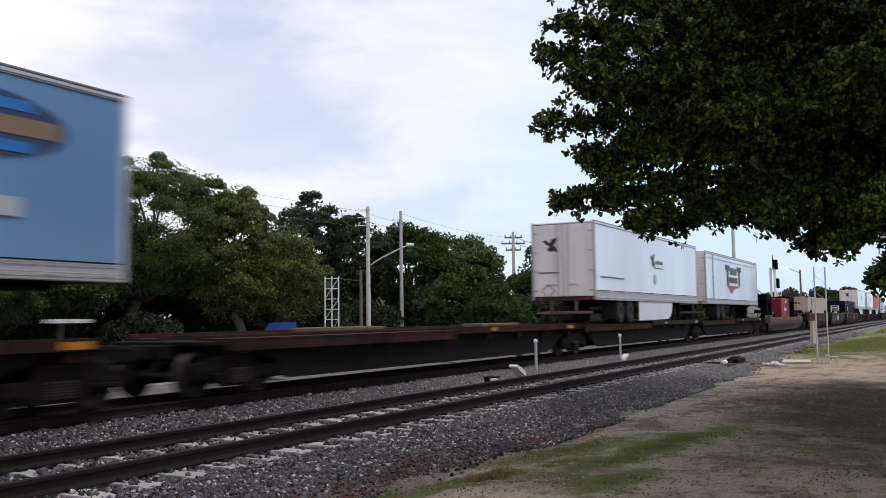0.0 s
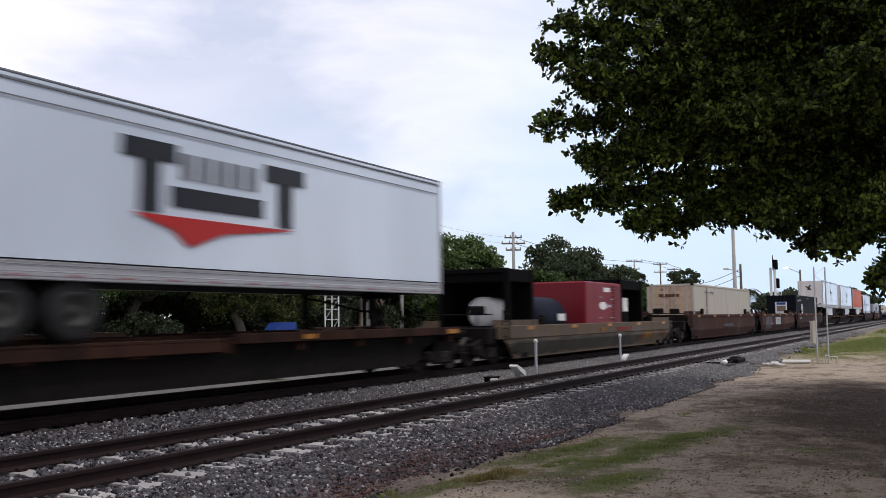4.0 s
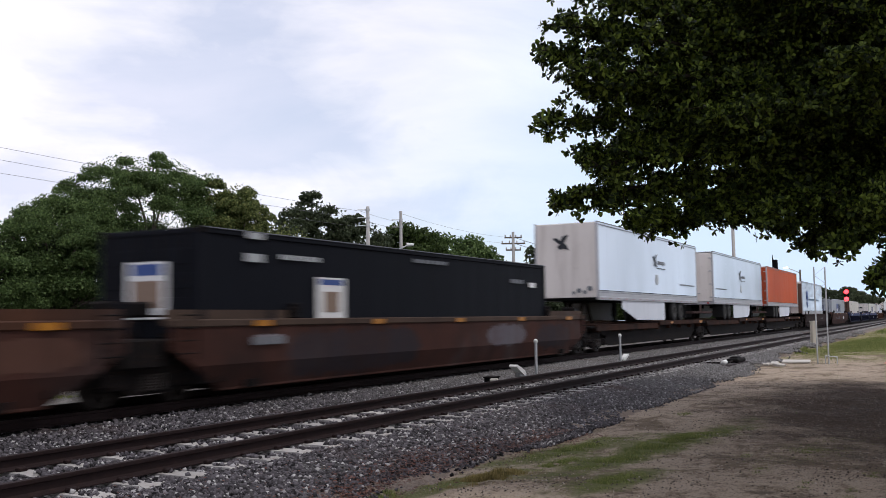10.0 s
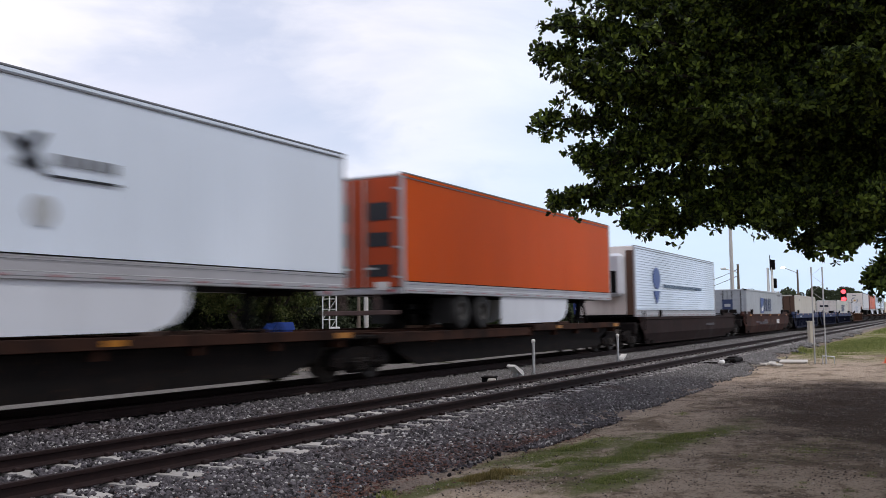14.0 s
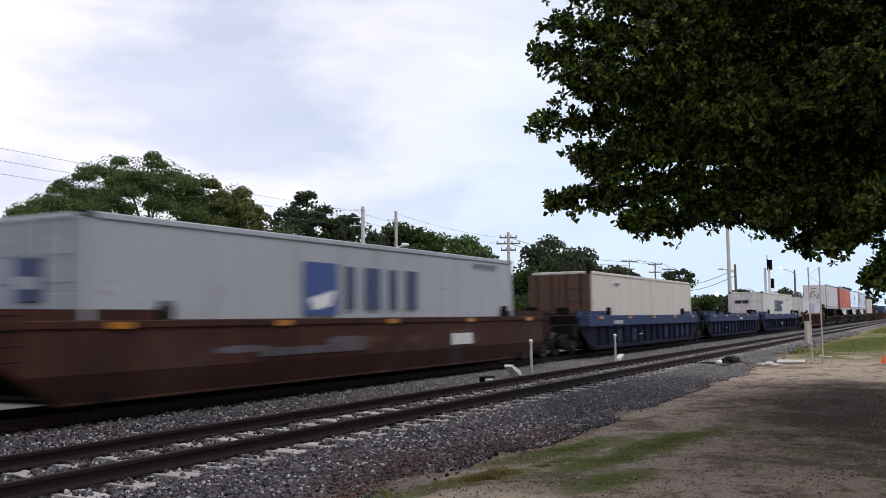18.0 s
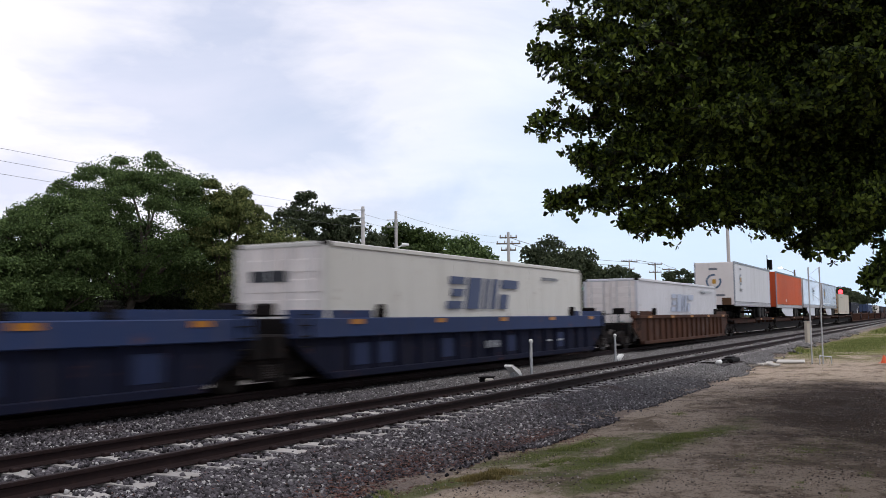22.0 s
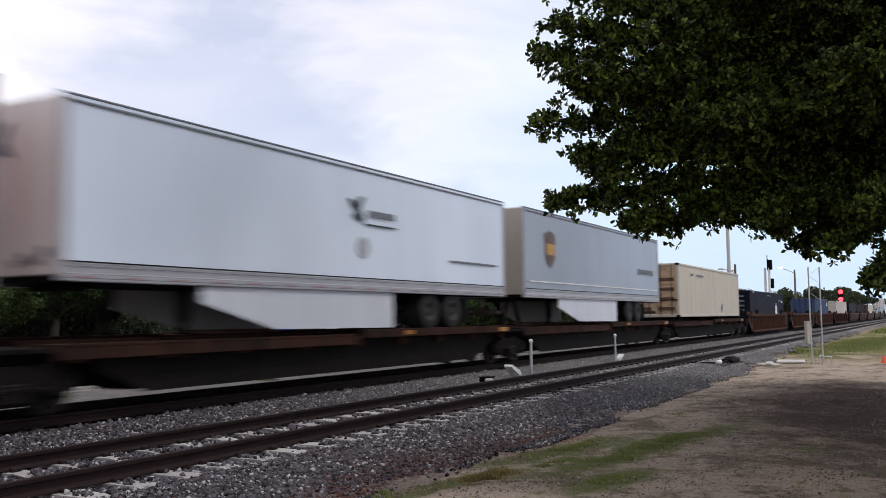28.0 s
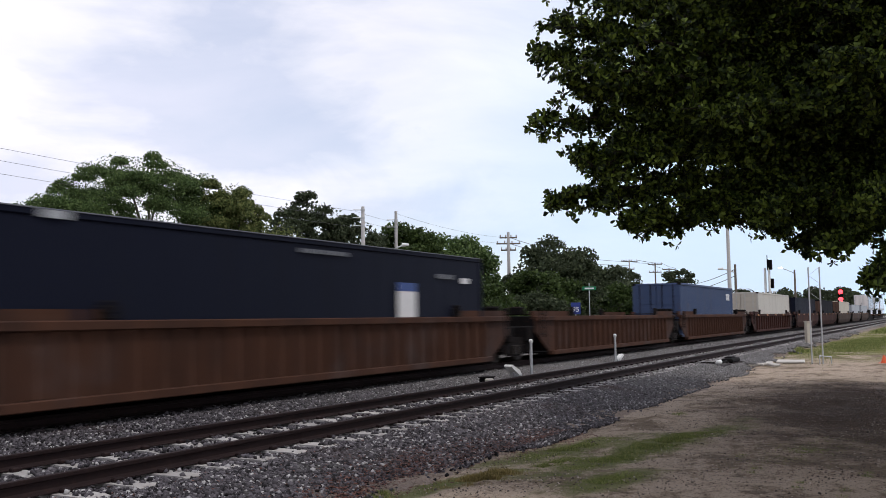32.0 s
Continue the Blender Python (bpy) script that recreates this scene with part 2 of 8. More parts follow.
def stone_shade():
    s = Shade("granite_stone", (0.053, 0.048, 0.053), 0.85)
    i = s.island()
    s.vary(i, 0.15, 2.5)
    s.mix(s.ramp(i, 0.86, 1.0), (0.46, 0.45, 0.44), 0.75)
    # stones blend to a paler grey further along
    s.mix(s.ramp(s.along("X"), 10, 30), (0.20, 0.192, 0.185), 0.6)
    s.mix(s.ramp(s.noise(0.35, 4), 0.55, 0.75), (0.075, 0.042, 0.034), 0.5)
    s.bump(s.noise(60, 4), 0.006, 0.5)
    s.dull(0.15)
    return s.done()


def concrete_shade(name, color, stain=0.6):
    s = Shade(name, color, 0.85)
    s.vary(s.noise(2.0, 6), 0.75, 1.15)
    s.vary(s.each(), 0.8, 1.12)
    s.mix(s.ramp(s.noise(4.0, 6, 0.7), 0.50, 0.72), (0.12, 0.09, 0.075), stain)
    s.bump(s.noise(40, 4), 0.004, 0.5)
    s.dull(0.15)
    return s.done()


def gravel_shade():
    s = Shade("crushed_limestone", (0.155, 0.143, 0.135), 0.95)
    s.vary(s.noise(0.8, 7, 0.7), 0.55, 1.35)
    s.vary(s.cells(30, "Color"), 0.7, 1.25)
    s.mix(s.ramp(s.noise(2.2, 7, 0.75), 0.50, 0.66), (0.075, 0.066, 0.058), 0.7)
    s.bump(s.cells(30), 0.03, 0.8)
    s.dull(0.1)
    return s.done()


def rail_shade():
    s = Shade("rusty_rail", (0.020, 0.012, 0.012), 0.75, 0.2)
    s.vary(s.noise(2.5, 6), 0.6, 1.4)
    s.mix(s.ramp(s.noise(14, 5), 0.5, 0.75), (0.036, 0.019, 0.016), 0.6)
    s.bump(s.noise(40, 3), 0.003, 0.4)
    s.dull(0.15)
    return s.done()


def asphalt_shade(name="asphalt", color=(0.16, 0.155, 0.15)):
    s = Shade(name, color, 0.9)
    s.vary(s.noise(0.4, 6), 0.8, 1.2)
    s.vary(s.noise(80, 3), 0.75, 1.25)
    s.bump(s.noise(120, 3), 0.004, 0.6)
    return s.done()


MAT = {}
MAT["ground"], MAT["bed"], MAT["stone"], MAT["rail"], MAT["bark"] = ground_shade(), ballast_bed_shade(), stone_shade(), rail_shade(), bark_shade()
# bark for the near oak, the crown's shade put into its colour
MAT["shaded_bark"] = plain("shaded_oak_bark", (0.022, 0.018, 0.014), 0.95, 0, 0.6, 1.4, 5.0, 0.05)
MAT["tie"] = concrete_shade("concrete_tie", (0.37, 0.35, 0.335))
MAT["slab"] = concrete_shade("concrete_slab", (0.50, 0.47, 0.43), 0.25)
MAT["limestone"] = gravel_shade()
MAT["pole"] = concrete_shade("concrete_pole", (0.52, 0.50, 0.48), 0.3)
MAT["asphalt"] = asphalt_shade()
MAT["road_paint"] = plain("road_paint", (0.75, 0.74, 0.70), 0.8)
MAT["wood_pole"] = plain("weathered_wood_pole", (0.16, 0.13, 0.105), 0.9, 0, 0.6, 1.3, 3.0)
MAT["galv"] = plain("galvanised_steel", (0.50, 0.51, 0.52), 0.45, 0.7, 0.8, 1.15)
MAT["dull_white"] = plain("dull_white_metal", (0.72, 0.72, 0.70), 0.5, 0.0, 0.75, 1.1)
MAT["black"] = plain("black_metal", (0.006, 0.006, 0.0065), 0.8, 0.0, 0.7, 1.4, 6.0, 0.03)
MAT["faded_red"] = rusty("faded_red_spray_paint", (0.20, 0.028, 0.026), (0.08, 0.03, 0.025), 0.6)
# sooty iron, darkened further to paint in the shade under the cars
MAT["iron"] = rusty("sooty_shaded_iron", (0.010, 0.008, 0.008), (0.004, 0.004, 0.004), 0.8, 0.9, 0.0)
MAT["wheel"] = plain("wheel_steel", (0.035, 0.029, 0.026), 0.55, 0.6, 0.6, 1.3)
MAT["rubber"] = plain("tyre_rubber", (0.020, 0.020, 0.021), 0.8)
MAT["rail_grey"] = plain("dusty_grey_rail", (0.42, 0.42, 0.45), 0.45, 0.3, 0.75, 1.15, 3.0)
MAT["hub"] = plain("dusty_wheel_hub", (0.07, 0.068, 0.066), 0.6, 0.2, 0.7, 1.2)
MAT["alu"] = plain("brushed_aluminium", (0.60, 0.61, 0.63), 0.38, 0.75, 0.85, 1.1, 3.0)
MAT["brown"] = rusty("brown_well_paint", (0.060, 0.025, 0.019), (0.022, 0.014, 0.013), 0.8, 0.85, 0.25)
MAT["sooty_well"] = rusty("sooty_maroon_well_paint", (0.026, 0.014, 0.013), (0.012, 0.009, 0.009), 0.7, 0.85, 0.12)
MAT["grey_brown"] = rusty("grey_brown_well_paint", (0.078, 0.053, 0.041), (0.032, 0.023, 0.021), 0.6)
MAT["weathered_tan"] = rusty("weathered_grey_tan_paint", (0.125, 0.090, 0.062), (0.070, 0.062, 0.056), 0.7, 0.85, 0.7)
MAT["tan_well"] = rusty("yellow_brown_well_paint", (0.13, 0.060, 0.026), (0.044, 0.032, 0.028), 0.6)
MAT["rust_well"] = rusty("rust_brown_well_paint", (0.074, 0.034, 0.021), (0.026, 0.016, 0.014), 0.7, 0.85, 0.3)
MAT["blue_well"] = paint("faded_blue_well_paint", (0.016, 0.032, 0.095), 0.6, 0.35, 0.10)
MAT["dull_blue_well"] = paint("dull_blue_patch_paint", (0.012, 0.021, 0.062), 0.7, 0.4, 0.1)
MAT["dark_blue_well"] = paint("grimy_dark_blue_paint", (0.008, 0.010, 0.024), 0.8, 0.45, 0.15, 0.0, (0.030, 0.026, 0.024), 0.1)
MAT["spine"] = rusty("rusty_spine_paint", (0.046, 0.020, 0.013), (0.008, 0.006, 0.006), 0.97, 0.9, 0.0)
MAT["tan_deck"] = rusty("dusty_tan_deck_paint", (0.19, 0.115, 0.085), (0.075, 0.045, 0.035), 0.6)
MAT["amber"] = plain("amber_reflector", (0.40, 0.16, 0.015), 0.35, 0, 0.6, 1.2)
# white paint, its blue tint standing in for reflected sky
MAT["white_trailer"] = gloss("white_trailer_paint", (0.655, 0.735, 0.845), 0.10, 0.07)
MAT["door_white"] = paint("dusty_white_door_paint", (0.74, 0.69, 0.655), 0.45, 0.34, 0.0, 0.0, (0.20, 0.14, 0.11))
MAT["skirt"] = paint("white_skirt_panel", (0.60, 0.63, 0.69), 0.35, 0.14)
MAT["blue_trailer"] = gloss("sky_blue_trailer_paint", (0.13, 0.26, 0.46), 0.14, 0.06)
MAT["orange"] = gloss("orange_trailer_paint", (0.50, 0.072, 0.003), 0.3, 0.03, 0.0, 0.03)
MAT["orange_door"] = paint("grimy_orange_door_paint", (0.42, 0.055, 0.010), 0.5, 0.45)
MAT["grey_trailer"] = gloss("silver_grey_trailer_paint", (0.25, 0.265, 0.30), 0.16, 0.08, 0.2)
MAT["cream"] = paint("cream_container_paint", (0.51, 0.46, 0.38), 0.35, 0.14, 0.0)
MAT["beige"] = paint("dull_beige_container_paint", (0.42, 0.375, 0.315), 0.35, 0.16, 0.0)
MAT["cream_end"] = paint("stained_cream_paint", (0.50, 0.36, 0.25), 0.5, 0.45, 0.25)
MAT["grey_container"] = paint("light_grey_container_paint", (0.36, 0.385, 0.42), 0.42, 0.22, 0.06)
MAT["black_container"] = paint("black_container_paint", (0.004, 0.005, 0.009), 0.55, 0.25, 0.0, 0.0, (0.016, 0.017, 0.020), 0.12)
MAT["navy_container"] = paint("navy_container_paint", (0.006, 0.008, 0.019), 0.5, 0.25, 0.0, 0.0, (0.016, 0.017, 0.021), 0.12)
MAT["blue_container"] = paint("blue_container_paint", (0.040, 0.065, 0.135), 0.45, 0.30, 0.05)
MAT["faded_white"] = paint("faded_white_panel_paint", (0.57, 0.575, 0.61), 0.35, 0.14, 0.02)
MAT["ivory"] = paint("ivory_container_paint", (0.51, 0.48, 0.43), 0.35, 0.18, 0.02)
MAT["pale_grey"] = paint("pale_grey_white_paint", (0.56, 0.55, 0.515), 0.35, 0.16, 0.02)
MAT["rust_end"] = paint("rust_brown_end_paint", (0.105, 0.060, 0.043), 0.7, 0.5, 0.4)
MAT["red_gen"] = paint("dark_red_housing_paint", (0.17, 0.004, 0.013), 0.35, 0.15)
MAT["logo_dark"] = plain("dark_lettering", (0.025, 0.028, 0.035), 0.4)
MAT["logo_blue"] = plain("blue_lettering", (0.035, 0.075, 0.25), 0.4)
MAT["logo_ring"] = plain("greyed_blue_lettering", (0.08, 0.13, 0.20), 0.5)
MAT["logo_navy"] = plain("navy_lettering", (0.040, 0.058, 0.13), 0.45)
MAT["logo_pale_blue"] = plain("worn_pale_blue_lettering", (0.36, 0.40, 0.50), 0.5, 0, 0.6, 1.3, 3.0)
MAT["logo_faded"] = plain("faded_grey_lettering", (0.40, 0.42, 0.44), 0.5)
MAT["logo_grey"] = plain("grey_lettering", (0.16, 0.17, 0.19), 0.5)
MAT["logo_red"] = plain("red_lettering", (0.45, 0.03, 0.03), 0.4)
MAT["logo_white"] = plain("white_lettering", (0.72, 0.72, 0.72), 0.5)
MAT["graffiti"] = rusty("faded_spray_paint", (0.11, 0.11, 0.125), (0.07, 0.05, 0.05), 0.8)
MAT["graffiti_dark"] = rusty("faded_dark_spray_paint", (0.026, 0.026, 0.036), (0.02, 0.016, 0.016), 0.8, 0.85, 0.1)
MAT["olive_grime"] = rusty("dark_olive_grey_grime", (0.060, 0.056, 0.046), (0.036, 0.033, 0.030), 0.7, 0.9, 0.3)
MAT["faded_orange"] = rusty("faded_orange_paint", (0.22, 0.10, 0.025), (0.10, 0.06, 0.035), 0.6)
MAT["lavender_paint"] = rusty("pale_lavender_sprayed_paint", (0.115, 0.105, 0.125), (0.075, 0.050, 0.050), 0.75)
MAT["pale_spray"] = rusty("whitish_sprayed_paint", (0.26, 0.25, 0.275), (0.13, 0.11, 0.12), 0.7)
MAT["slate_paint"] = rusty("dark_slate_sprayed_paint", (0.030, 0.024, 0.029), (0.038, 0.022, 0.020), 0.8, 0.85, 0.15)
MAT["tan_stain"] = rusty("tan_brown_stain", (0.085, 0.042, 0.031), (0.050, 0.026, 0.020), 0.7)
MAT["logo_tan"] = plain("tan_lettering", (0.22, 0.15, 0.11), 0.4)
MAT["logo_sky"] = plain("bright_blue_lettering", (0.03, 0.16, 0.45), 0.4)
MAT["logo_gold"] = plain("gold_lettering", (0.45, 0.24, 0.03), 0.4)
MAT["logo_brown"] = plain("brown_lettering", (0.09, 0.045, 0.02), 0.4)
MAT["guard_steel"] = rusty("dirty_pink_grey_steel", (0.15, 0.105, 0.10), (0.05, 0.035, 0.032), 0.6)
MAT["tape"] = plain("faded_reflective_tape", (0.30, 0.13, 0.14), 0.4)
MAT["red_sill"] = plain("maroon_sill_paint", (0.045, 0.016, 0.016), 0.7)
MAT["rust_cream"] = paint("rust_stained_cream_paint", (0.46, 0.33, 0.20), 0.6, 0.55, 0.55)
MAT["red_lamp"] = glow("red_lamp_glass", (1.0, 0.03, 0.04), 6.0)
MAT["white_lamp"] = glow("white_lamp_glass", (1.0, 0.93, 0.85), 5.0)
MAT["red_glass"] = plain("red_reflector", (0.40, 0.01, 0.015), 0.25)
MAT["glass"] = plain("dark_window_glass", (0.03, 0.035, 0.04), 0.08)
MAT["sign_green"] = plain("green_sign_sheet", (0.01, 0.16, 0.07), 0.5)
MAT["sign_blue"] = plain("blue_sign_sheet", (0.03, 0.05, 0.22), 0.5)
MAT["bin_blue"] = plain("blue_bin_paint", (0.02, 0.05, 0.22), 0.5)
MAT["plaster"] = plain("pale_plaster", (0.62, 0.58, 0.52), 0.85, 0, 0.85, 1.1, 1.2)
MAT["cone"] = plain("orange_plastic", (0.62, 0.10, 0.03), 0.5)
MAT["clod"] = foliage("soil_clod", (0.13, 0.100, 0.078), (0.34, 0.285, 0.23), 0.3, 1.4, 0.0)
MAT["wire"] = plain("grey_cable", (0.10, 0.10, 0.11), 0.6)
# near oak leaves: depth of shade in the crown is painted into the colour
MAT["leaf_near"] = foliage("shaded_oak_leaf", (0.014, 0.028, 0.005), (0.078, 0.106, 0.016), 0.3, 1.4, 0.25)
MAT["leaf_oak"] = foliage("far_oak_leaf", (0.074, 0.122, 0.040), (0.112, 0.158, 0.056), 0.6, 1.3, 0.35)
MAT["leaf_olive"] = foliage("olive_leaf", (0.085, 0.118, 0.036), (0.170, 0.180, 0.066), 0.6, 1.35, 0.35)
MAT["leaf_green"] = foliage("bright_green_leaf", (0.040, 0.066, 0.019), (0.064, 0.092, 0.028), 0.7, 1.25, 0.4)
MAT["leaf_dark"] = foliage("dark_pine_leaf", (0.046, 0.062, 0.032), (0.068, 0.082, 0.044), 0.7, 1.25, 0.4)
# leaf green darkened to carry the shade below and behind tree crowns
MAT["leaf_shade"] = foliage("understory_shade_leaf", (0.030, 0.040, 0.022), (0.046, 0.055, 0.030), 0.6, 1.3, 0.25)
MAT["grass"] = foliage("grass_blade", (0.145, 0.185, 0.050), (0.24, 0.25, 0.095), 0.6, 1.35, 0.3)
MAT["weed"] = foliage("dark_weed_blade", (0.014, 0.020, 0.008), (0.028, 0.034, 0.014), 0.6, 1.35, 0.3)
MAT["dry_grass"] = foliage("dry_grass_blade", (0.20, 0.165, 0.06), (0.27, 0.21, 0.09), 0.6, 1.3, 0.3)
MAT["brown_litter"] = foliage("brown_dead_leaf", (0.070, 0.042, 0.028), (0.14, 0.085, 0.055), 0.5, 1.5, 0.1)
MAT["litter"] = foliage("dead_leaf", (0.110, 0.036, 0.022), (0.075, 0.034, 0.024), 0.6, 1.5, 0.1)


# ---------------------------------------------------------------- mesh building
class Solid:
    """Collects boxes, tubes and plates in one mesh."""

    def __init__(self):
        self.v, self.f, self.smooth = [], [], []

    def add(self, verts, faces, smooth=False):
        k = len(self.v)
        self.v += [tuple(p) for p in verts]
        self.f += [tuple(i + k for i in f) for f in faces]
        self.smooth += [smooth] * len(faces)
        return self

    def box(self, x0, x1, y0, y1, z0, z1, b=0.0):
        """A box; b bevels all its edges."""
        if b <= 0:
            v = [(x, y, z) for x in (x0, x1) for y in (y0, y1) for z in (z0, z1)]
            return self.add(v, [(0, 1, 3, 2), (4, 6, 7, 5), (0, 4, 5, 1), (2, 3, 7, 6), (0, 2, 6, 4), (1, 5, 7, 3)])
        lo, hi = (x0, y0, z0), (x1, y1, z1)
        b = min(b, *(0.45 * (h - l) for l, h in zip(lo, hi)))
        v, at = [], {}
        for cx in (0, 1):
            for cy in (0, 1):
                for cz in (0, 1):
                    c = (cx, cy, cz)
                    for axis in range(3):
                        p = []
                        for k in range(3):
                            edge = (lo, hi)[c[k]][k]
                            p.append(edge if k == axis else edge + (b if c[k] == 0 else -b))
                        at[c, axis] = len(v)
                        v.append(p)
        faces = []
        for axis in range(3):
            o1, o2 = [k for k in range(3) if k != axis]
            for side in (0, 1):
                ring = []
                for a1, a2 in ((0, 0), (1, 0), (1, 1), (0, 1)):
                    c = [0, 0, 0]
                    c[axis], c[o1], c[o2] = side, a1, a2
                    ring.append(at[tuple(c), axis])
                faces.append(tuple(ring))
        for axis in range(3):
            o1, o2 = [k for k in range(3) if k != axis]
            for a1 in (0, 1):
                for a2 in (0, 1):
                    c0, c1 = [0, 0, 0], [0, 0, 0]
                    c0[o1] = c1[o1] = a1
                    c0[o2] = c1[o2] = a2
                    c1[axis] = 1
                    c0, c1 = tuple(c0), tuple(c1)
                    faces.append((at[c0, o1], at[c1, o1], at[c1, o2], at[c0, o2]))
        for c in {k[0] for k in at}:
            faces.append((at[c, 0], at[c, 1], at[c, 2]))
        return self.add(v, faces)

    def tube(self, p0, p1, r0, r1=None, n=10, caps=True):
        r1 = r0 if r1 is None else r1
        p0, p1 = Vector(p0), Vector(p1)
        axis = (p1 - p0).normalized()
        side = axis.orthogonal().normalized()
        up = axis.cross(side)
        v = []
        for p, r in ((p0, r0), (p1, r1)):
            for k in range(n):
                a = 2 * math.pi * k / n
                v.append(p + side * (r * math.cos(a)) + up * (r * math.sin(a)))
        self.add(v, [(k, (k + 1) % n, n + (k + 1) % n, n + k) for k in range(n)], True)
        if caps:
            self.add(v, [tuple(range(n - 1, -1, -1)), tuple(range(n, 2 * n))])
        return self

    def path(self, pts, radii, n=7):
        """One tube through several points."""
        pts = [Vector(p) for p in pts]
        side, v = None, []
        for k, p in enumerate(pts):
            axis = (pts[min(k + 1, len(pts) - 1)] - pts[max(k - 1, 0)]).normalized()
            side = axis.orthogonal() if side is None else side - axis * side.dot(axis)
            side.normalize()
            up2 = axis.cross(side)
            for i in range(n):
                q = 2 * math.pi * i / n
                v.append(p + side * (radii[k] * math.cos(q)) + up2 * (radii[k] * math.sin(q)))
        m = len(pts)
        faces = [(k * n + i, k * n + (i + 1) % n, (k + 1) * n + (i + 1) % n, (k + 1) * n + i) for k in range(m - 1) for i in range(n)]
        self.add(v, faces + [tuple(range(n - 1, -1, -1)), tuple(range((m - 1) * n, m * n))], True)
        return self

    def lathe(self, profile, n=24, axis="y", at=(0, 0, 0)):
        """Turn (radius, along) pairs round an axis."""
        v = []
        for r, h in profile:
            for k in range(n):
                a = 2 * math.pi * k / n
                c, s = r * math.cos(a), r * math.sin(a)
                p = {"y": (c, h, s), "x": (h, c, s), "z": (c, s, h)}[axis]
                v.append((p[0] + at[0], p[1] + at[1], p[2] + at[2]))
        m = len(profile)
        faces = [(i * n + k, i * n + (k + 1) % n, (i + 1) * n + (k + 1) % n, (i + 1) * n + k) for i in range(m - 1) for k in range(n)]
        return self.add(v, faces, True)

    def prism(self, outline, y0, y1):
        """Extrude an outline in x and z from y0 to y1."""
        n = len(outline)
        v = [(x, y0, z) for x, z in outline] + [(x, y1, z) for x, z in outline]
        self.add(v, [tuple(range(n)), tuple(range(2 * n - 1, n - 1, -1))])
        return self.add(v, [(k, n + k, n + (k + 1) % n, (k + 1) % n) for k in range(n)])

    def mesh(self, name, material):
        me = bpy.data.meshes.new(name)
        me.from_pydata(self.v, [], self.f)
        me.polygons.foreach_set("use_smooth", self.smooth)
        bm = bmesh.new()
        bm.from_mesh(me)
        bmesh.ops.recalc_face_normals(bm, faces=bm.faces)
        bm.to_mesh(me)
        bm.free()
        me.materials.append(material)
        return me


def part(name, solid, material, parent=None, label="", at=None):
    """Links a solid or a ready mesh as one object under a thing or a part."""
    me = solid.mesh(name, MAT[material]) if isinstance(solid, Solid) else solid
    ob = new(name, me)
    ob.parent = parent
    if at is not None:
        ob.location = at
    if label:
        ob["label"] = label
    return ob


def thing(name, m, label, category, group="", kind=""):
    ob = new(name)
    ob.empty_display_size = 0.3
    ob.matrix_world = m
    return tagged(ob, label, category, group, kind)


def cloud_mesh(name, verts, faces, material, smooth=False):
    """A mesh from numpy arrays: verts (n, 3) and faces (m, k)."""
    me = bpy.data.meshes.new(name)
    n, m, k = len(verts), len(faces), faces.shape[1]
    me.vertices.add(n)
    me.vertices.foreach_set("co", np.ascontiguousarray(verts, dtype=np.float32).ravel())
    me.loops.add(m * k)
    me.loops.foreach_set("vertex_index", np.ascontiguousarray(faces, dtype=np.int32).ravel())
    me.polygons.add(m)
    me.polygons.foreach_set("loop_start", np.arange(0, m * k, k, dtype=np.int32))
    me.update(calc_edges=True)
    me.validate()
    me.materials.append(MAT[material])
    return me


def turns(rng, n):
    """n random rotation matrices."""
    q = rng.normal(size=(n, 4))
    q /= np.linalg.norm(q, axis=1, keepdims=True)
    w, x, y, z = q.T
    return np.stack([np.stack([1 - 2 * (y * y + z * z), 2 * (x * y - z * w), 2 * (x * z + y * w)], 1),
                     np.stack([2 * (x * y + z * w), 1 - 2 * (x * x + z * z), 2 * (y * z - x * w)], 1),
                     np.stack([2 * (x * z - y * w), 2 * (y * z + x * w), 1 - 2 * (x * x + y * y)], 1)], 1)


def scatter(name, shape, faces, at, size, material, rng, squash=None, spin=None):
    """Many small copies of one shape, joined into one mesh."""
    n, k = len(at), len(shape)
    rot = turns(rng, n) if spin is None else spin
    local = np.repeat(shape[None], n, 0)
    if squash is not None:
        local = local * squash[:, None, :]
    v = np.einsum("nij,nkj->nki", rot, local) * size[:, None, None] + at[:, None, :]
    f = (faces[None] + (np.arange(n) * k)[:, None, None]).reshape(-1, faces.shape[1])
    return cloud_mesh(name, v.reshape(-1, 3), f, material)


# ---------------------------------------------------------------- ground, ballast and tracks
NEAR_Y, TRAIN_Y = 8.06, 12.80        # centre lines of the two tracks
GROUND = -0.42
rng = np.random.default_rng(7)


def spaced(near0, near1, step, far0, far1, growth=1.35):
    """Even steps from near0 to near1, then ever wider ones out to far0 and far1."""
    mid = list(np.arange(near0, near1 + step / 2, step))
    up, d = [mid[-1]], step
    while up[-1] < far1:
        d *= growth
        up.append(up[-1] + d)
    down, d = [mid[0]], step
    while down[-1] > far0:
        d *= growth
        down.append(down[-1] - d)
    return np.array(down[:0:-1] + mid + up[1:])


def swell(x, y):
    """Gentle unevenness of the open ground."""
    return 0.035 * np.sin(x * 0.55 + 1.3) * np.sin(y * 0.7 + 0.4) + 0.02 * np.sin(x * 1.7 + y * 1.1) + 0.012 * np.sin(x * 3.9 - y * 2.7)


def land(x, y):
    """Height of the ground sheet."""
    h = GROUND + swell(x, y)
    return np.where((y > 4.6) & (y < 17), np.minimum(h, GROUND - 0.03), h)


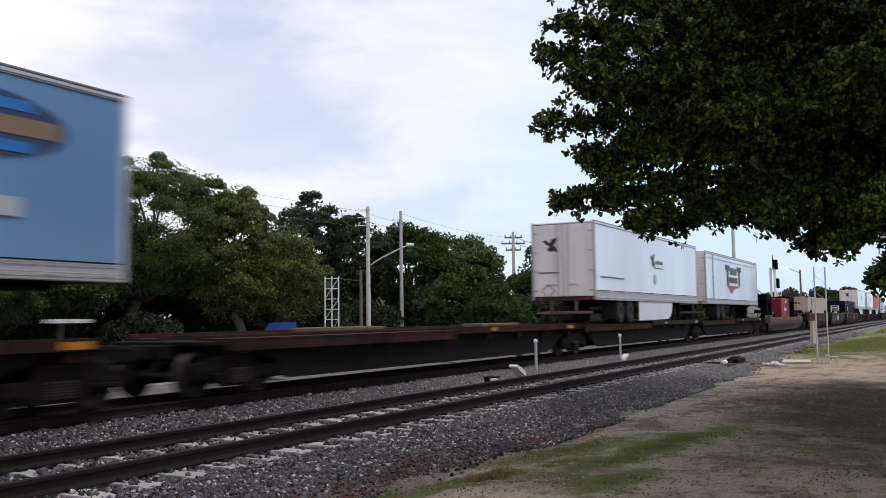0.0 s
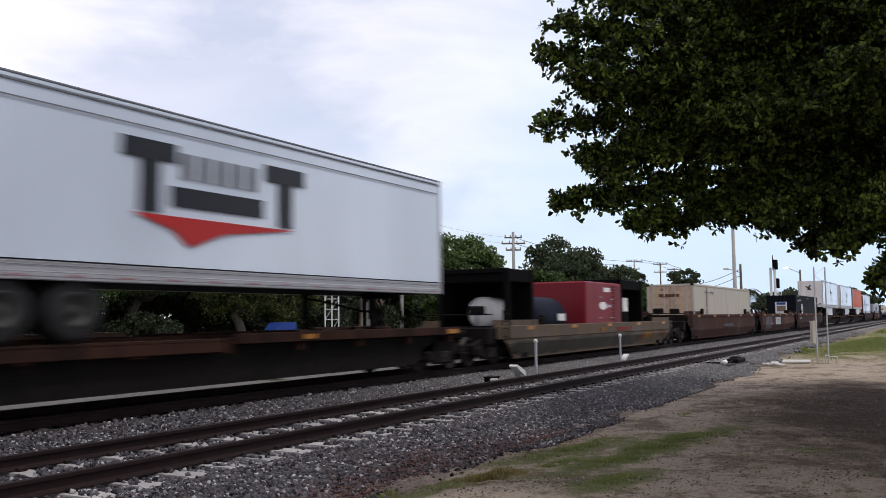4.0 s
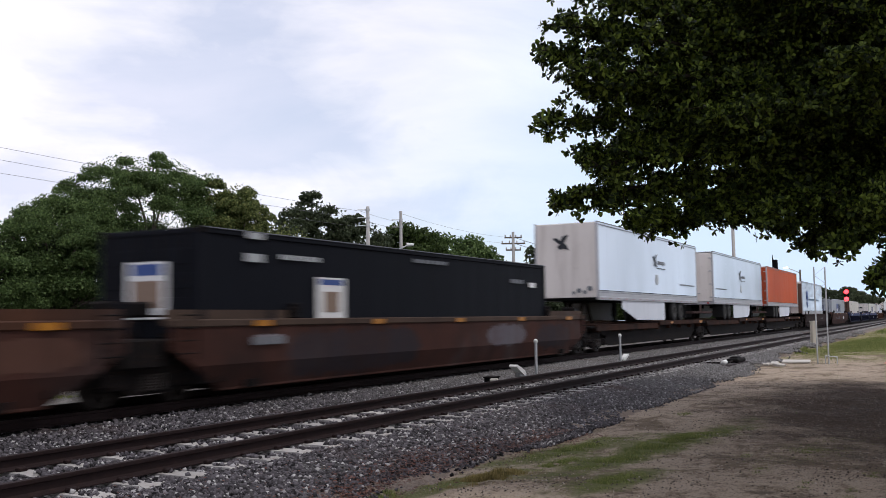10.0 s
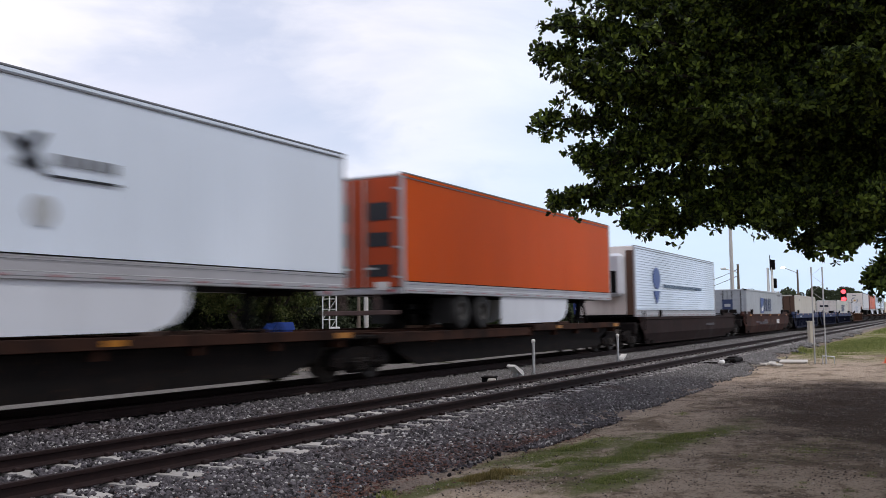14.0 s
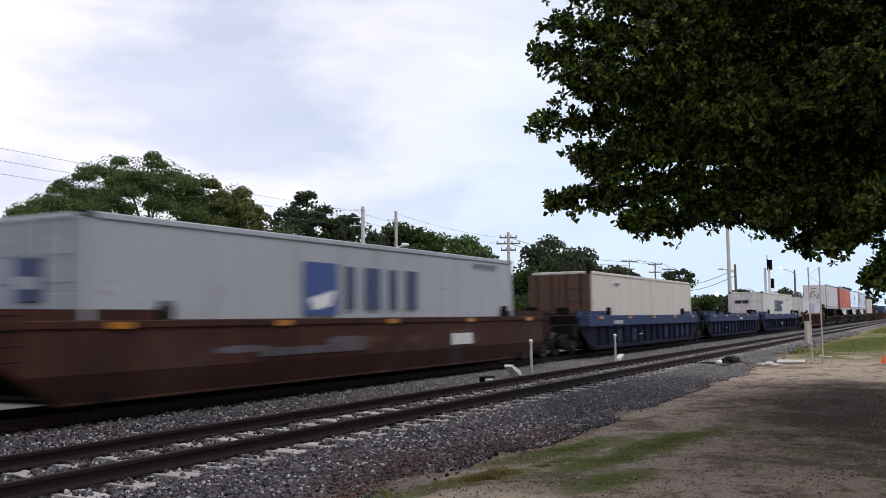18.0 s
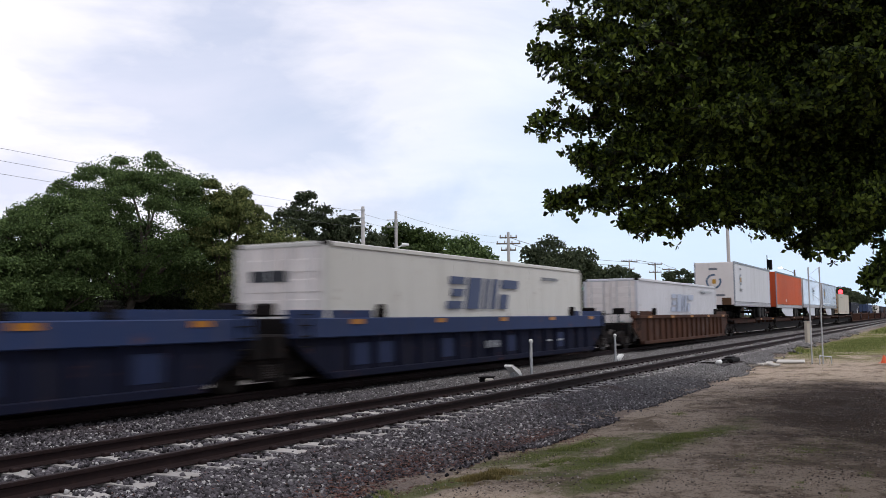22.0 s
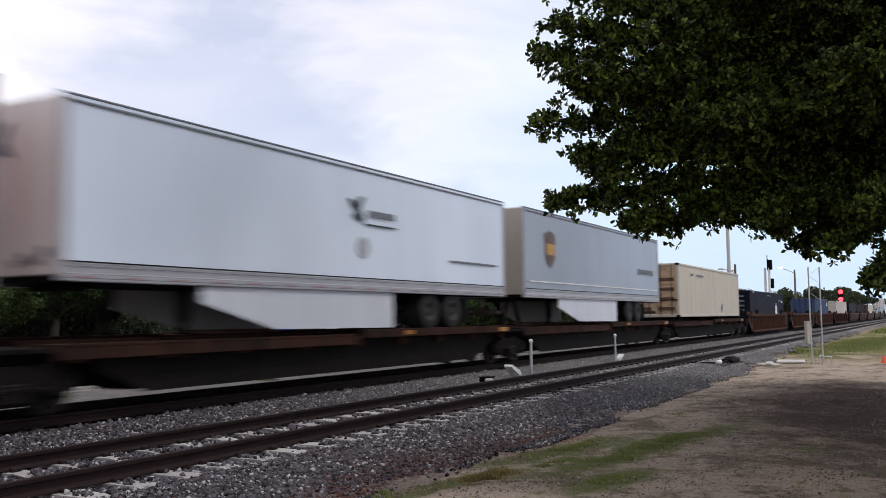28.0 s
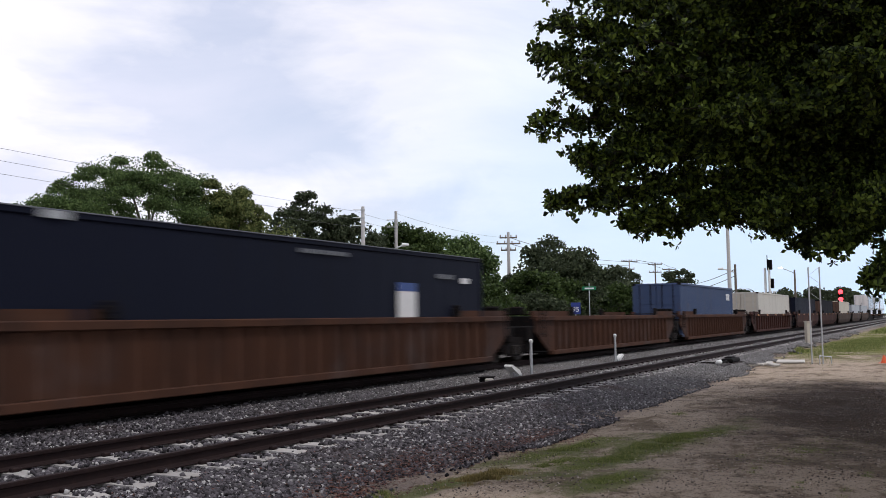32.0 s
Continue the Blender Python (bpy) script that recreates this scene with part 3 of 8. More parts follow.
gx, gy = spaced(2, 60, 0.35, -900, 2600), spaced(-6, 30, 0.35, -900, 2600)
X, Y = np.meshgrid(gx, gy, indexing="ij")
verts = np.stack([X, Y, land(X, Y)], -1).reshape(-1, 3)
ny = len(gy)
i, j = np.meshgrid(np.arange(len(gx) - 1), np.arange(ny - 1), indexing="ij")
quads = np.stack([i * ny + j, (i + 1) * ny + j, (i + 1) * ny + j + 1, i * ny + j + 1], -1).reshape(-1, 4)
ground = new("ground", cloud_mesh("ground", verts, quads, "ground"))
ground.data.polygons.foreach_set("use_smooth", [True] * len(quads))
tagged(ground, "sandy dirt ground with thin patches of grass", "ground", kind="structure")


def toe_shift(x):
    """The shoulder is narrower further along the line."""
    return np.interp(x, [24, 44], [0.0, 0.95])


def bed_height(y):
    """Cross-section of the ballast: shoulders, flat tops and the dip between the tracks."""
    return np.interp(y, [5.0, 5.5, 6.55, 9.5, 10.3, 11.2, 14.3, 15.3, 15.8], [-0.50, -0.40, -0.215, -0.215, -0.30, -0.215, -0.215, -0.42, -0.5])


bx, by = spaced(2, 45, 0.16, -120, 900, 1.25), np.arange(5.0, 15.9, 0.16)
X, Y = np.meshgrid(bx, by, indexing="ij")
Z = bed_height(Y + (0.10 * np.sin(X * 0.9) - toe_shift(X)) * (Y < 6.6)) + rng.normal(0, 0.012, X.shape)
ny = len(by)
i, j = np.meshgrid(np.arange(len(bx) - 1), np.arange(ny - 1), indexing="ij")
quads = np.stack([i * ny + j, (i + 1) * ny + j, (i + 1) * ny + j + 1, i * ny + j + 1], -1).reshape(-1, 4)
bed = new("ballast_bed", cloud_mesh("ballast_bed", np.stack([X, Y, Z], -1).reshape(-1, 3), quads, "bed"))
tagged(bed, "grey crushed-stone ballast bed under two tracks", "ballast", kind="structure")

# a pale limestone strip and a road run along the far side of the tracks
strip = Solid().box(-120, 700, 16.0, 19.98, GROUND - 0.25, GROUND + 0.03, 0.03).mesh("gravel_strip", MAT["limestone"])
tagged(new("gravel_strip", strip), "pale crushed-limestone strip beside the tracks", "gravel", kind="structure")
road = Solid().box(-120, 900, 20.2, 28.2, GROUND - 0.25, GROUND + 0.04).mesh("road", MAT["asphalt"])
tagged(new("road", road), "grey two-lane asphalt road along the railway", "road", kind="structure")
kerb = Solid().box(-120, 900, 20.0, 20.2, GROUND - 0.25, GROUND + 0.16, 0.03).mesh("kerb", MAT["slab"])
tagged(new("kerb", kerb), "pale concrete kerb along the road", "kerb", kind="structure")
line = Solid()
for k in range(60):
    line.box(-60 + k * 9, -57 + k * 9, 24.14, 24.26, GROUND + 0.03, GROUND + 0.045)
part("lane_marking", line, "road_paint")
tagged(bpy.data.objects["lane_marking"], "dashed white lane marking on asphalt", "road marking", kind="structure")


def rail_solid(x0, x1):
    """A flat-bottomed rail along x, its head at z = 0."""
    half = [(0.036, 0.0), (0.038, -0.012), (0.036, -0.038), (0.010, -0.050), (0.009, -0.120), (0.030, -0.140), (0.072, -0.150), (0.072, -0.160)]
    ring = half + [(-y, z) for y, z in reversed(half)]
    n, s = len(ring), Solid()
    steps = np.arange(x0, x1 + 1, 12.0)
    v = [(x, y, z) for x in steps for y, z in ring]
    s.add(v, [(k * n + i, k * n + (i + 1) % n, (k + 1) * n + (i + 1) % n, (k + 1) * n + i) for k in range(len(steps) - 1) for i in range(n)])
    return s


def tie_solid():
    """A concrete tie with a dipped middle and rail clips."""
    s = Solid()
    outline = [(-1.29, -0.36), (1.29, -0.36), (1.29, -0.185), (1.24, -0.170), (0.45, -0.170), (0.30, -0.195), (-0.30, -0.195), (-0.45, -0.170), (-1.24, -0.170), (-1.29, -0.185)]
    n = len(outline)
    v = [(-0.13, y, z) for y, z in outline] + [(0.13, y, z) for y, z in outline]
    s.add(v, [tuple(range(n - 1, -1, -1)), tuple(range(n, 2 * n))])
    s.add(v, [(k, (k + 1) % n, n + (k + 1) % n, n + k) for k in range(n)])
    return s


def clip_solid():
    s = Solid()
    for y in (-0.7525, 0.7525):
        for k in (-1, 1):
            s.box(-0.06, 0.06, y + k * 0.10 - 0.035, y + k * 0.10 + 0.035, -0.172, -0.125, 0.012)
    return s


rail_mesh = rail_solid(-60, 840).mesh("rail", MAT["rail"])
tie_mesh, clip_mesh = tie_solid().mesh("tie", MAT["tie"]), clip_solid().mesh("rail_clip", MAT["rail"])
TRACKS = {}
for y, label in ((NEAR_Y, "empty railway track with rusty rails on concrete ties"), (TRAIN_Y, "railway track with rusty rails under a freight train")):
    track = thing("railway_track", pose(0, y, 0), label, "railway track", "parallel tracks", "structure")
    TRACKS[y] = track
    for side in (-0.7525, 0.7525):
        part("rail", rail_mesh, "rail", track, "rust-brown steel rail", (0, side, 0))


def far_ties(x0, x1, track, name):
    box = tie_solid()
    shape = np.array(box.v)
    tri = []
    for f in box.f:
        tri += [(f[0], f[k], f[k + 1]) for k in range(1, len(f) - 1)]
    xs = np.arange(x0, x1, 0.61)
    at = np.stack([xs, 0 * xs, 0 * xs], 1)
    eye3 = np.repeat(np.eye(3)[None], len(xs), 0)
    me = scatter(name, shape, np.array(tri), at, np.ones(len(xs)), "tie", rng, None, eye3)
    tagged(part(name, me, "tie", track), kind="stuff")


# ---------------------------------------------------------------- loose stone, litter and grass
CUBE = np.array([(x, y, z) for x in (-1, 1) for y in (-1, 1) for z in (-1, 1)], float)
CUBE = CUBE * (0.55 + 0.5 * rng.random((8, 3)))
CUBE_QUADS = np.array([(0, 1, 3, 2), (4, 6, 7, 5), (0, 4, 5, 1), (2, 3, 7, 6), (0, 2, 6, 4), (1, 5, 7, 3)])


def stones(name, label, x0, x1, y0, y1, per_m2, r0, r1, lift=0.0):
    n = int((x1 - x0) * (y1 - y0) * per_m2)
    at = np.empty((n, 3))
    at[:, 0], at[:, 1] = rng.uniform(x0, x1, n), rng.uniform(y0, y1, n)
    toe = 5.25 + toe_shift(at[:, 0]) + 0.22 * np.sin(at[:, 0] * 0.8) + 0.12 * np.sin(at[:, 0] * 2.3)
    keep = (at[:, 1] > toe + rng.exponential(0.16, n) - 0.16 - np.where(rng.random(n) < 0.03, rng.exponential(0.22, n), 0.0))
    for y in (NEAR_Y, TRAIN_Y):
        for side in (-0.7525, 0.7525):
            keep &= abs(at[:, 1] - y - side) > 0.10
    tie = (np.abs((at[:, 0] % 0.61) - 0.305) > 0.165) & (abs(at[:, 1] - NEAR_Y) < 1.25)
    patch = np.sin(at[:, 0] * 9.1 + at[:, 1] * 2.3) * np.sin(at[:, 1] * 7.7 - at[:, 0] * 1.9)
    beside = np.abs(np.abs(at[:, 1] - NEAR_Y) - 0.7525)
    keep &= ~(tie & (rng.random(n) < np.clip(1.12 - 0.8 * beside + 0.3 * patch, 0.45, 0.98)))
    on_tie = tie
    at, on_tie = at[keep], on_tie[keep]
    n = len(at)
    at[:, 2] = np.maximum(np.where(on_tie, -0.168, bed_height(at[:, 1])), GROUND - 0.02) + lift + rng.uniform(-0.008, 0.018, n)
    size = rng.uniform(r0, r1, n)
    squash = rng.uniform(0.6, 1.25, (n, 3))
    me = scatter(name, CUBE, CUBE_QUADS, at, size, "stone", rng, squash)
    tagged(new(name, me), label, "ballast stones", kind="stuff")


stones("ballast_stones", "loose grey granite ballast on the track shoulder", 4.5, 20, 5.0, 7.25, 1500, 0.012, 0.027)
stones("ballast_stones", "loose grey granite ballast between the rails", 4.5, 24, 7.25, 9.3, 900, 0.013, 0.027)
stones("ballast_stones", "loose grey granite ballast between two tracks", 7, 32, 9.3, 11.7, 620, 0.014, 0.029)
stones("ballast_stones", "grey ballast stones further along the tracks", 45, 90, 5.2, 11.8, 60, 0.028, 0.055)
stones("ballast_stones", "grey ballast stones along the tracks", 20, 45, 5.2, 11.8, 330, 0.016, 0.032)
stones("ballast_stones", "grey ballast stones under the train track", 6, 45, 11.7, 14.6, 90, 0.028, 0.05)

BLADE = np.array([(-0.5, 0, 0), (0.5, 0, 0), (0.32, 0.06, 0.5), (-0.32, 0.06, 0.5), (0, 0.28, 1.0)])
BLADE_TRIS = np.array([(0, 1, 2), (0, 2, 3), (3, 2, 4)])


def grass(name, label, x, y, rx, ry, n, h0, h1, material="grass", turn=0.0, width=0.085):
    """Blades over an elliptical patch that thins out towards its rim."""
    a, r = rng.uniform(0, 2 * np.pi, n), np.abs(rng.normal(0, 0.48, n))
    px, py = rx * r * np.cos(a), ry * r * np.sin(a)
    clump = np.round(px / 0.16) * 7.1 + np.round(py / 0.16) * 3.7
    keep = (np.sin(clump * 12.9898) * 43758.5) % 1 > 0.30
    px, py, r = px[keep], py[keep], r[keep]
    n = len(px)
    c, s = math.cos(radians(turn)), math.sin(radians(turn))
    at = np.stack([x + c * px - s * py, y + s * px + c * py, np.zeros(n)], 1)
    at[:, 2] = land(at[:, 0], at[:, 1]) - 0.004
    yaw, tilt = rng.uniform(0, 2 * np.pi, n), rng.normal(0, 0.35, n)
    cy, sy, ct, st = np.cos(yaw), np.sin(yaw), np.cos(tilt), np.sin(tilt)
    o, z = np.ones(n), np.zeros(n)
    rz = np.stack([np.stack([cy, -sy, z], 1), np.stack([sy, cy, z], 1), np.stack([z, z, o], 1)], 1)
    rx_ = np.stack([np.stack([o, z, z], 1), np.stack([z, ct, -st], 1), np.stack([z, st, ct], 1)], 1)
    squash = np.stack([np.full(n, width) + rng.uniform(0, 0.05, n), o * 1.0, o], 1)
    size = rng.uniform(h0, h1, n) * np.clip(1.25 - r, 0.4, 1.2)
    me = scatter(name, BLADE, BLADE_TRIS, at, size, material, rng, squash, rz @ rx_)
    tagged(new(name, me), label, "grass", kind="stuff")


for gx0, gy0, rx0, ry0, n0, turn0 in ((13.4, 3.45, 3.2, 0.52, 26000, -10), (11.4, 3.75, 1.5, 0.42, 11000, -14), (12.2, 4.60, 2.0, 0.50, 12000, -14), (9.9, 3.25, 0.9, 0.36, 8000, -12), (11.0, 4.35, 1.2, 0.30, 6000, -14)):
    grass("grass", "mat of short green grass on sandy dirt", gx0, gy0, rx0 * 1.1, ry0 * 1.15, int(n0 * 1.5), 0.010, 0.040, turn=turn0, width=0.16)
grass("grass", "dry yellowish grass tuft on dirt", 9.6, 4.62, 0.85, 0.36, 15000, 0.03, 0.10, "dry_grass", -12)
grass("grass", "green grass tuft at the ballast toe", 8.3, 5.2, 0.5, 0.25, 1800, 0.03, 0.08, turn=10)
grass("grass", "sparse green grass on shaded dirt", 13.0, 1.6, 4.2, 1.4, 5000, 0.010, 0.03, turn=-10, width=0.16)
for gx0, gy0 in ((10.2, 0.9), (11.0, 1.9), (10.4, 1.35), (12.4, 2.3), (11.3, 0.75)):
    grass("grass", "small grass tuft on shaded dirt", gx0, gy0, 0.30, 0.14, 500, 0.015, 0.045, width=0.14)
grass("grass", "grass verge along the tracks", 60, 3.9, 26, 3.0, 70000, 0.05, 0.14, turn=-1, width=0.25)
grass("grass", "grass verge far along the tracks", 110, 4.2, 30, 2.0, 12000, 0.15, 0.40, turn=-1, width=0.2)
grass("grass", "dark weeds along the kerb of the road", 60, 19.8, 60, 0.22, 9000, 0.08, 0.22, "weed", width=0.22)
grass("grass", "patch of green weeds on gravel", 15.6, 18.9, 1.6, 0.7, 2600, 0.04, 0.12, width=0.15)
grass("grass", "small grass tuft on sandy path", 17.0, 4.2, 0.5, 0.25, 500, 0.03, 0.07)
grass("grass", "weeds at the foot of a signal box", 47.5, 5.9, 2.2, 0.6, 2200, 0.10, 0.28, width=0.12)

LEAF_FLAT = np.array([(-1, 0, 0), (0, -0.45, 0.12), (1, 0, 0.0), (0, 0.45, 0.12)])


def litter(name, label, n, x0, x1, middle, spread, size0, size1, material="litter", feather=False):
    x = rng.normal((x0 + x1) / 2, (x1 - x0) / 4, n) if feather else rng.uniform(x0, x1, n)
    y = middle + 0.22 * np.sin(x * 0.8) + rng.normal(0, spread, n)
    z = np.where(y > 5.2, np.maximum(bed_height(y), GROUND) + 0.035, land(x, y) + 0.012)
    yaw = rng.uniform(0, 2 * np.pi, n)
    o, k = np.ones(n), np.zeros(n)
    rz = np.stack([np.stack([np.cos(yaw), -np.sin(yaw), k], 1), np.stack([np.sin(yaw), np.cos(yaw), k], 1), np.stack([k, k, o], 1)], 1)
    wob = turns(rng, n) * 0.25 + np.eye(3)[None] * 0.85
    me = scatter(name, LEAF_FLAT, np.array([(0, 1, 2, 3)]), np.stack([x, y, z], 1), rng.uniform(size0, size1, n), material, rng, None, rz @ wob)
    tagged(new(name, me), label, "dead leaves", kind="stuff")


litter("leaf_litter", "reddish dead leaves along the ballast toe", 5200, 5.5, 14, 5.40, 0.26, 0.015, 0.036)
litter("leaf_litter", "scattered brown leaves on ties and ballast", 900, 4.5, 18, 6.6, 0.5, 0.012, 0.03)
litter("leaf_litter", "brown leaf litter on sandy dirt", 9000, 7, 26, 2.2, 1.6, 0.006, 0.020, "brown_litter")
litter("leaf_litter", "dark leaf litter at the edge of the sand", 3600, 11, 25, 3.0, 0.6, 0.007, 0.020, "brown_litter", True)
# this dense litter also darkens the ground where the oak's shade lies
litter("leaf_litter", "thick dark leaf litter deepening the oak's shade", 11000, 13, 27, 1.5, 1.0, 0.010, 0.028, "brown_litter", True)
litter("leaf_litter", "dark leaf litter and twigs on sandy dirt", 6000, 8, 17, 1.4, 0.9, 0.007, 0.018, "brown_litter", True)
litter("pebbles", "small pale pebbles on sandy dirt", 1100, 7, 22, 2.8, 1.5, 0.006, 0.016, "slab")


def clods(n):
    """Crumbs of soil and small stones on the bare dirt."""
    at = np.empty((n, 3))
    at[:, 0], at[:, 1] = 7 + 20 * rng.random(n) ** 1.4, rng.uniform(-0.5, 5.1, n)
    near = np.sin(at[:, 0] * 2.1 + at[:, 1] * 3.3) * np.sin(at[:, 0] * 0.9 - at[:, 1] * 1.7)
    at = at[near + rng.normal(0, 0.5, n) > 0.1]
    n = len(at)
    at[:, 2] = land(at[:, 0], at[:, 1])
    me = scatter("soil_crumbs", CUBE, CUBE_QUADS, at, rng.uniform(0.004, 0.012, n) * np.where(rng.random(n) > 0.97, 1.6, 1.0), "clod", rng, rng.uniform(0.5, 1.2, (n, 3)))
    tagged(new("soil_crumbs", me), "brown soil crumbs on sandy dirt", "soil", kind="stuff")


clods(22000)


# ---------------------------------------------------------------- the freight train
# Places along the train are metres ahead of the camera's foot at the clip's start.
MOVERS = []                          # (thing, place along the train, height)
AXLES = {-1: [], 1: []}              # turning wheelsets, by their place in the truck
WHEEL_R = 0.42
HALF = 1.295                         # half the width of a load


def ride(name, s, z, label, category, group=""):
    ob = thing(name, pose(s, TRAIN_Y, z), label, category, group)
    MOVERS.append((ob, s, z))
    return ob


MESHES = {}


def kept(key, build, material):
    """Meshes that repeat are built once."""
    if key not in MESHES:
        MESHES[key] = build().mesh(key if isinstance(key, str) else key[0], MAT[material])
    return MESHES[key]


def wheelset_solid():
    s = Solid()
    s.tube((0, -0.95, 0), (0, 0.95, 0), 0.08, n=10)
    for k in (-1, 1):
        prof = [(0.08, 0.66), (0.16, 0.67), (0.20, 0.72), (0.33, 0.73), (0.36, 0.69), (WHEEL_R + 0.025, 0.685), (WHEEL_R + 0.02, 0.715), (WHEEL_R, 0.725), (WHEEL_R - 0.01, 0.815), (0.35, 0.815), (0.33, 0.775), (0.20, 0.785), (0.16, 0.83), (0.08, 0.84)]
        s.lathe([(r, k * h) for r, h in prof], 28)
        s.box(-0.06, 0.06, k * 0.80, k * 0.85, 0.21, 0.30)
    return s


def sideframe_solid():
    s = Solid()
    outline = [(-1.18, 0.38), (-1.18, 0.62), (-0.55, 0.78), (0.55, 0.78), (1.18, 0.62), (1.18, 0.38), (0.98, 0.36), (0.66, 0.36), (0.42, 0.20), (-0.42, 0.20), (-0.66, 0.36), (-0.98, 0.36)]
    s.prism(outline, -0.08, 0.08)
    for k in (-1, 1):
        s.box(k * 0.86 - 0.15, k * 0.86 + 0.15, -0.13, 0.13, 0.28, 0.56, 0.03)
        s.tube((k * 0.86, -0.16, 0.42), (k * 0.86, 0.16, 0.42), 0.10, n=12)
    return s


def spring_solid():
    """One coil spring, its turns as ridges."""
    prof = [(0.0, 0.25)]
    for k in range(6):
        prof += [(0.058, 0.255 + k * 0.046), (0.078, 0.275 + k * 0.046), (0.060, 0.297 + k * 0.046)]
    return Solid().lathe(prof + [(0.0, 0.54)], 10, "z")


def truck(car, x):
    """A two-axle truck under a car: side frames, springs, bolster and two turning wheelsets."""
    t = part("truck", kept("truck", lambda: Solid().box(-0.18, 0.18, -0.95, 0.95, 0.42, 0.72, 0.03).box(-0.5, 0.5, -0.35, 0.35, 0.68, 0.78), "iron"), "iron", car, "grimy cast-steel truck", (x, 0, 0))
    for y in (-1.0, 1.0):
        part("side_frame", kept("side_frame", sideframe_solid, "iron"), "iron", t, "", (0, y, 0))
        for x2 in (-0.17, 0, 0.17):
            part("spring", kept("spring", spring_solid, "wheel"), "wheel", t, "", (x2, y * 1.09, 0))
    for k in (-1, 1):
        w = part("wheelset", kept("wheelset", wheelset_solid, "wheel"), "wheel", t, "steel wheels on an axle", (k * 0.86, 0, WHEEL_R))
        AXLES[k].append(w)
    return t


def coupler(car, x, way):
    s = Solid().box(min(0, way * 0.75), max(0, way * 0.75), -0.09, 0.09, 0.72, 0.92, 0.03)
    s.box(min(way * 0.55, way * 0.95), max(way * 0.55, way * 0.95), -0.16, 0.16, 0.66, 0.98, 0.05)
    s.tube((way * 0.2, -0.35, 0.70), (way * 0.7, -0.42, 0.45), 0.03, n=8)
    part("coupler", s, "iron", car, "black steel coupler", (x, 0, 0))


def ladder(car, x, y, z0, z1, wide=0.38, rungs=4):
    s = Solid()
    for k in (-1, 1):
        s.tube((x + k * wide / 2, y, z0), (x + k * wide / 2, y, z1), 0.018, n=6)
    for k in range(rungs):
        z = z0 + (k + 0.5) * (z1 - z0) / rungs
        s.tube((x - wide / 2, y, z), (x + wide / 2, y, z), 0.014, n=6)
    part("ladder", s, "iron", car, "worn steel grab-iron ladder")


def bars(name, car, x0, x1, y, z0, z1, material, count=1, label="", gap=0.22):
    """Lettering as plain blocks on a side at y."""
    s, w = Solid(), (x1 - x0) / count
    for k in range(count):
        s.box(x0 + k * w, x0 + (k + 1) * w - gap * w * (count > 1), y - 0.006, y + 0.006, z0, z1)
    return part(name, s, material, car, label)


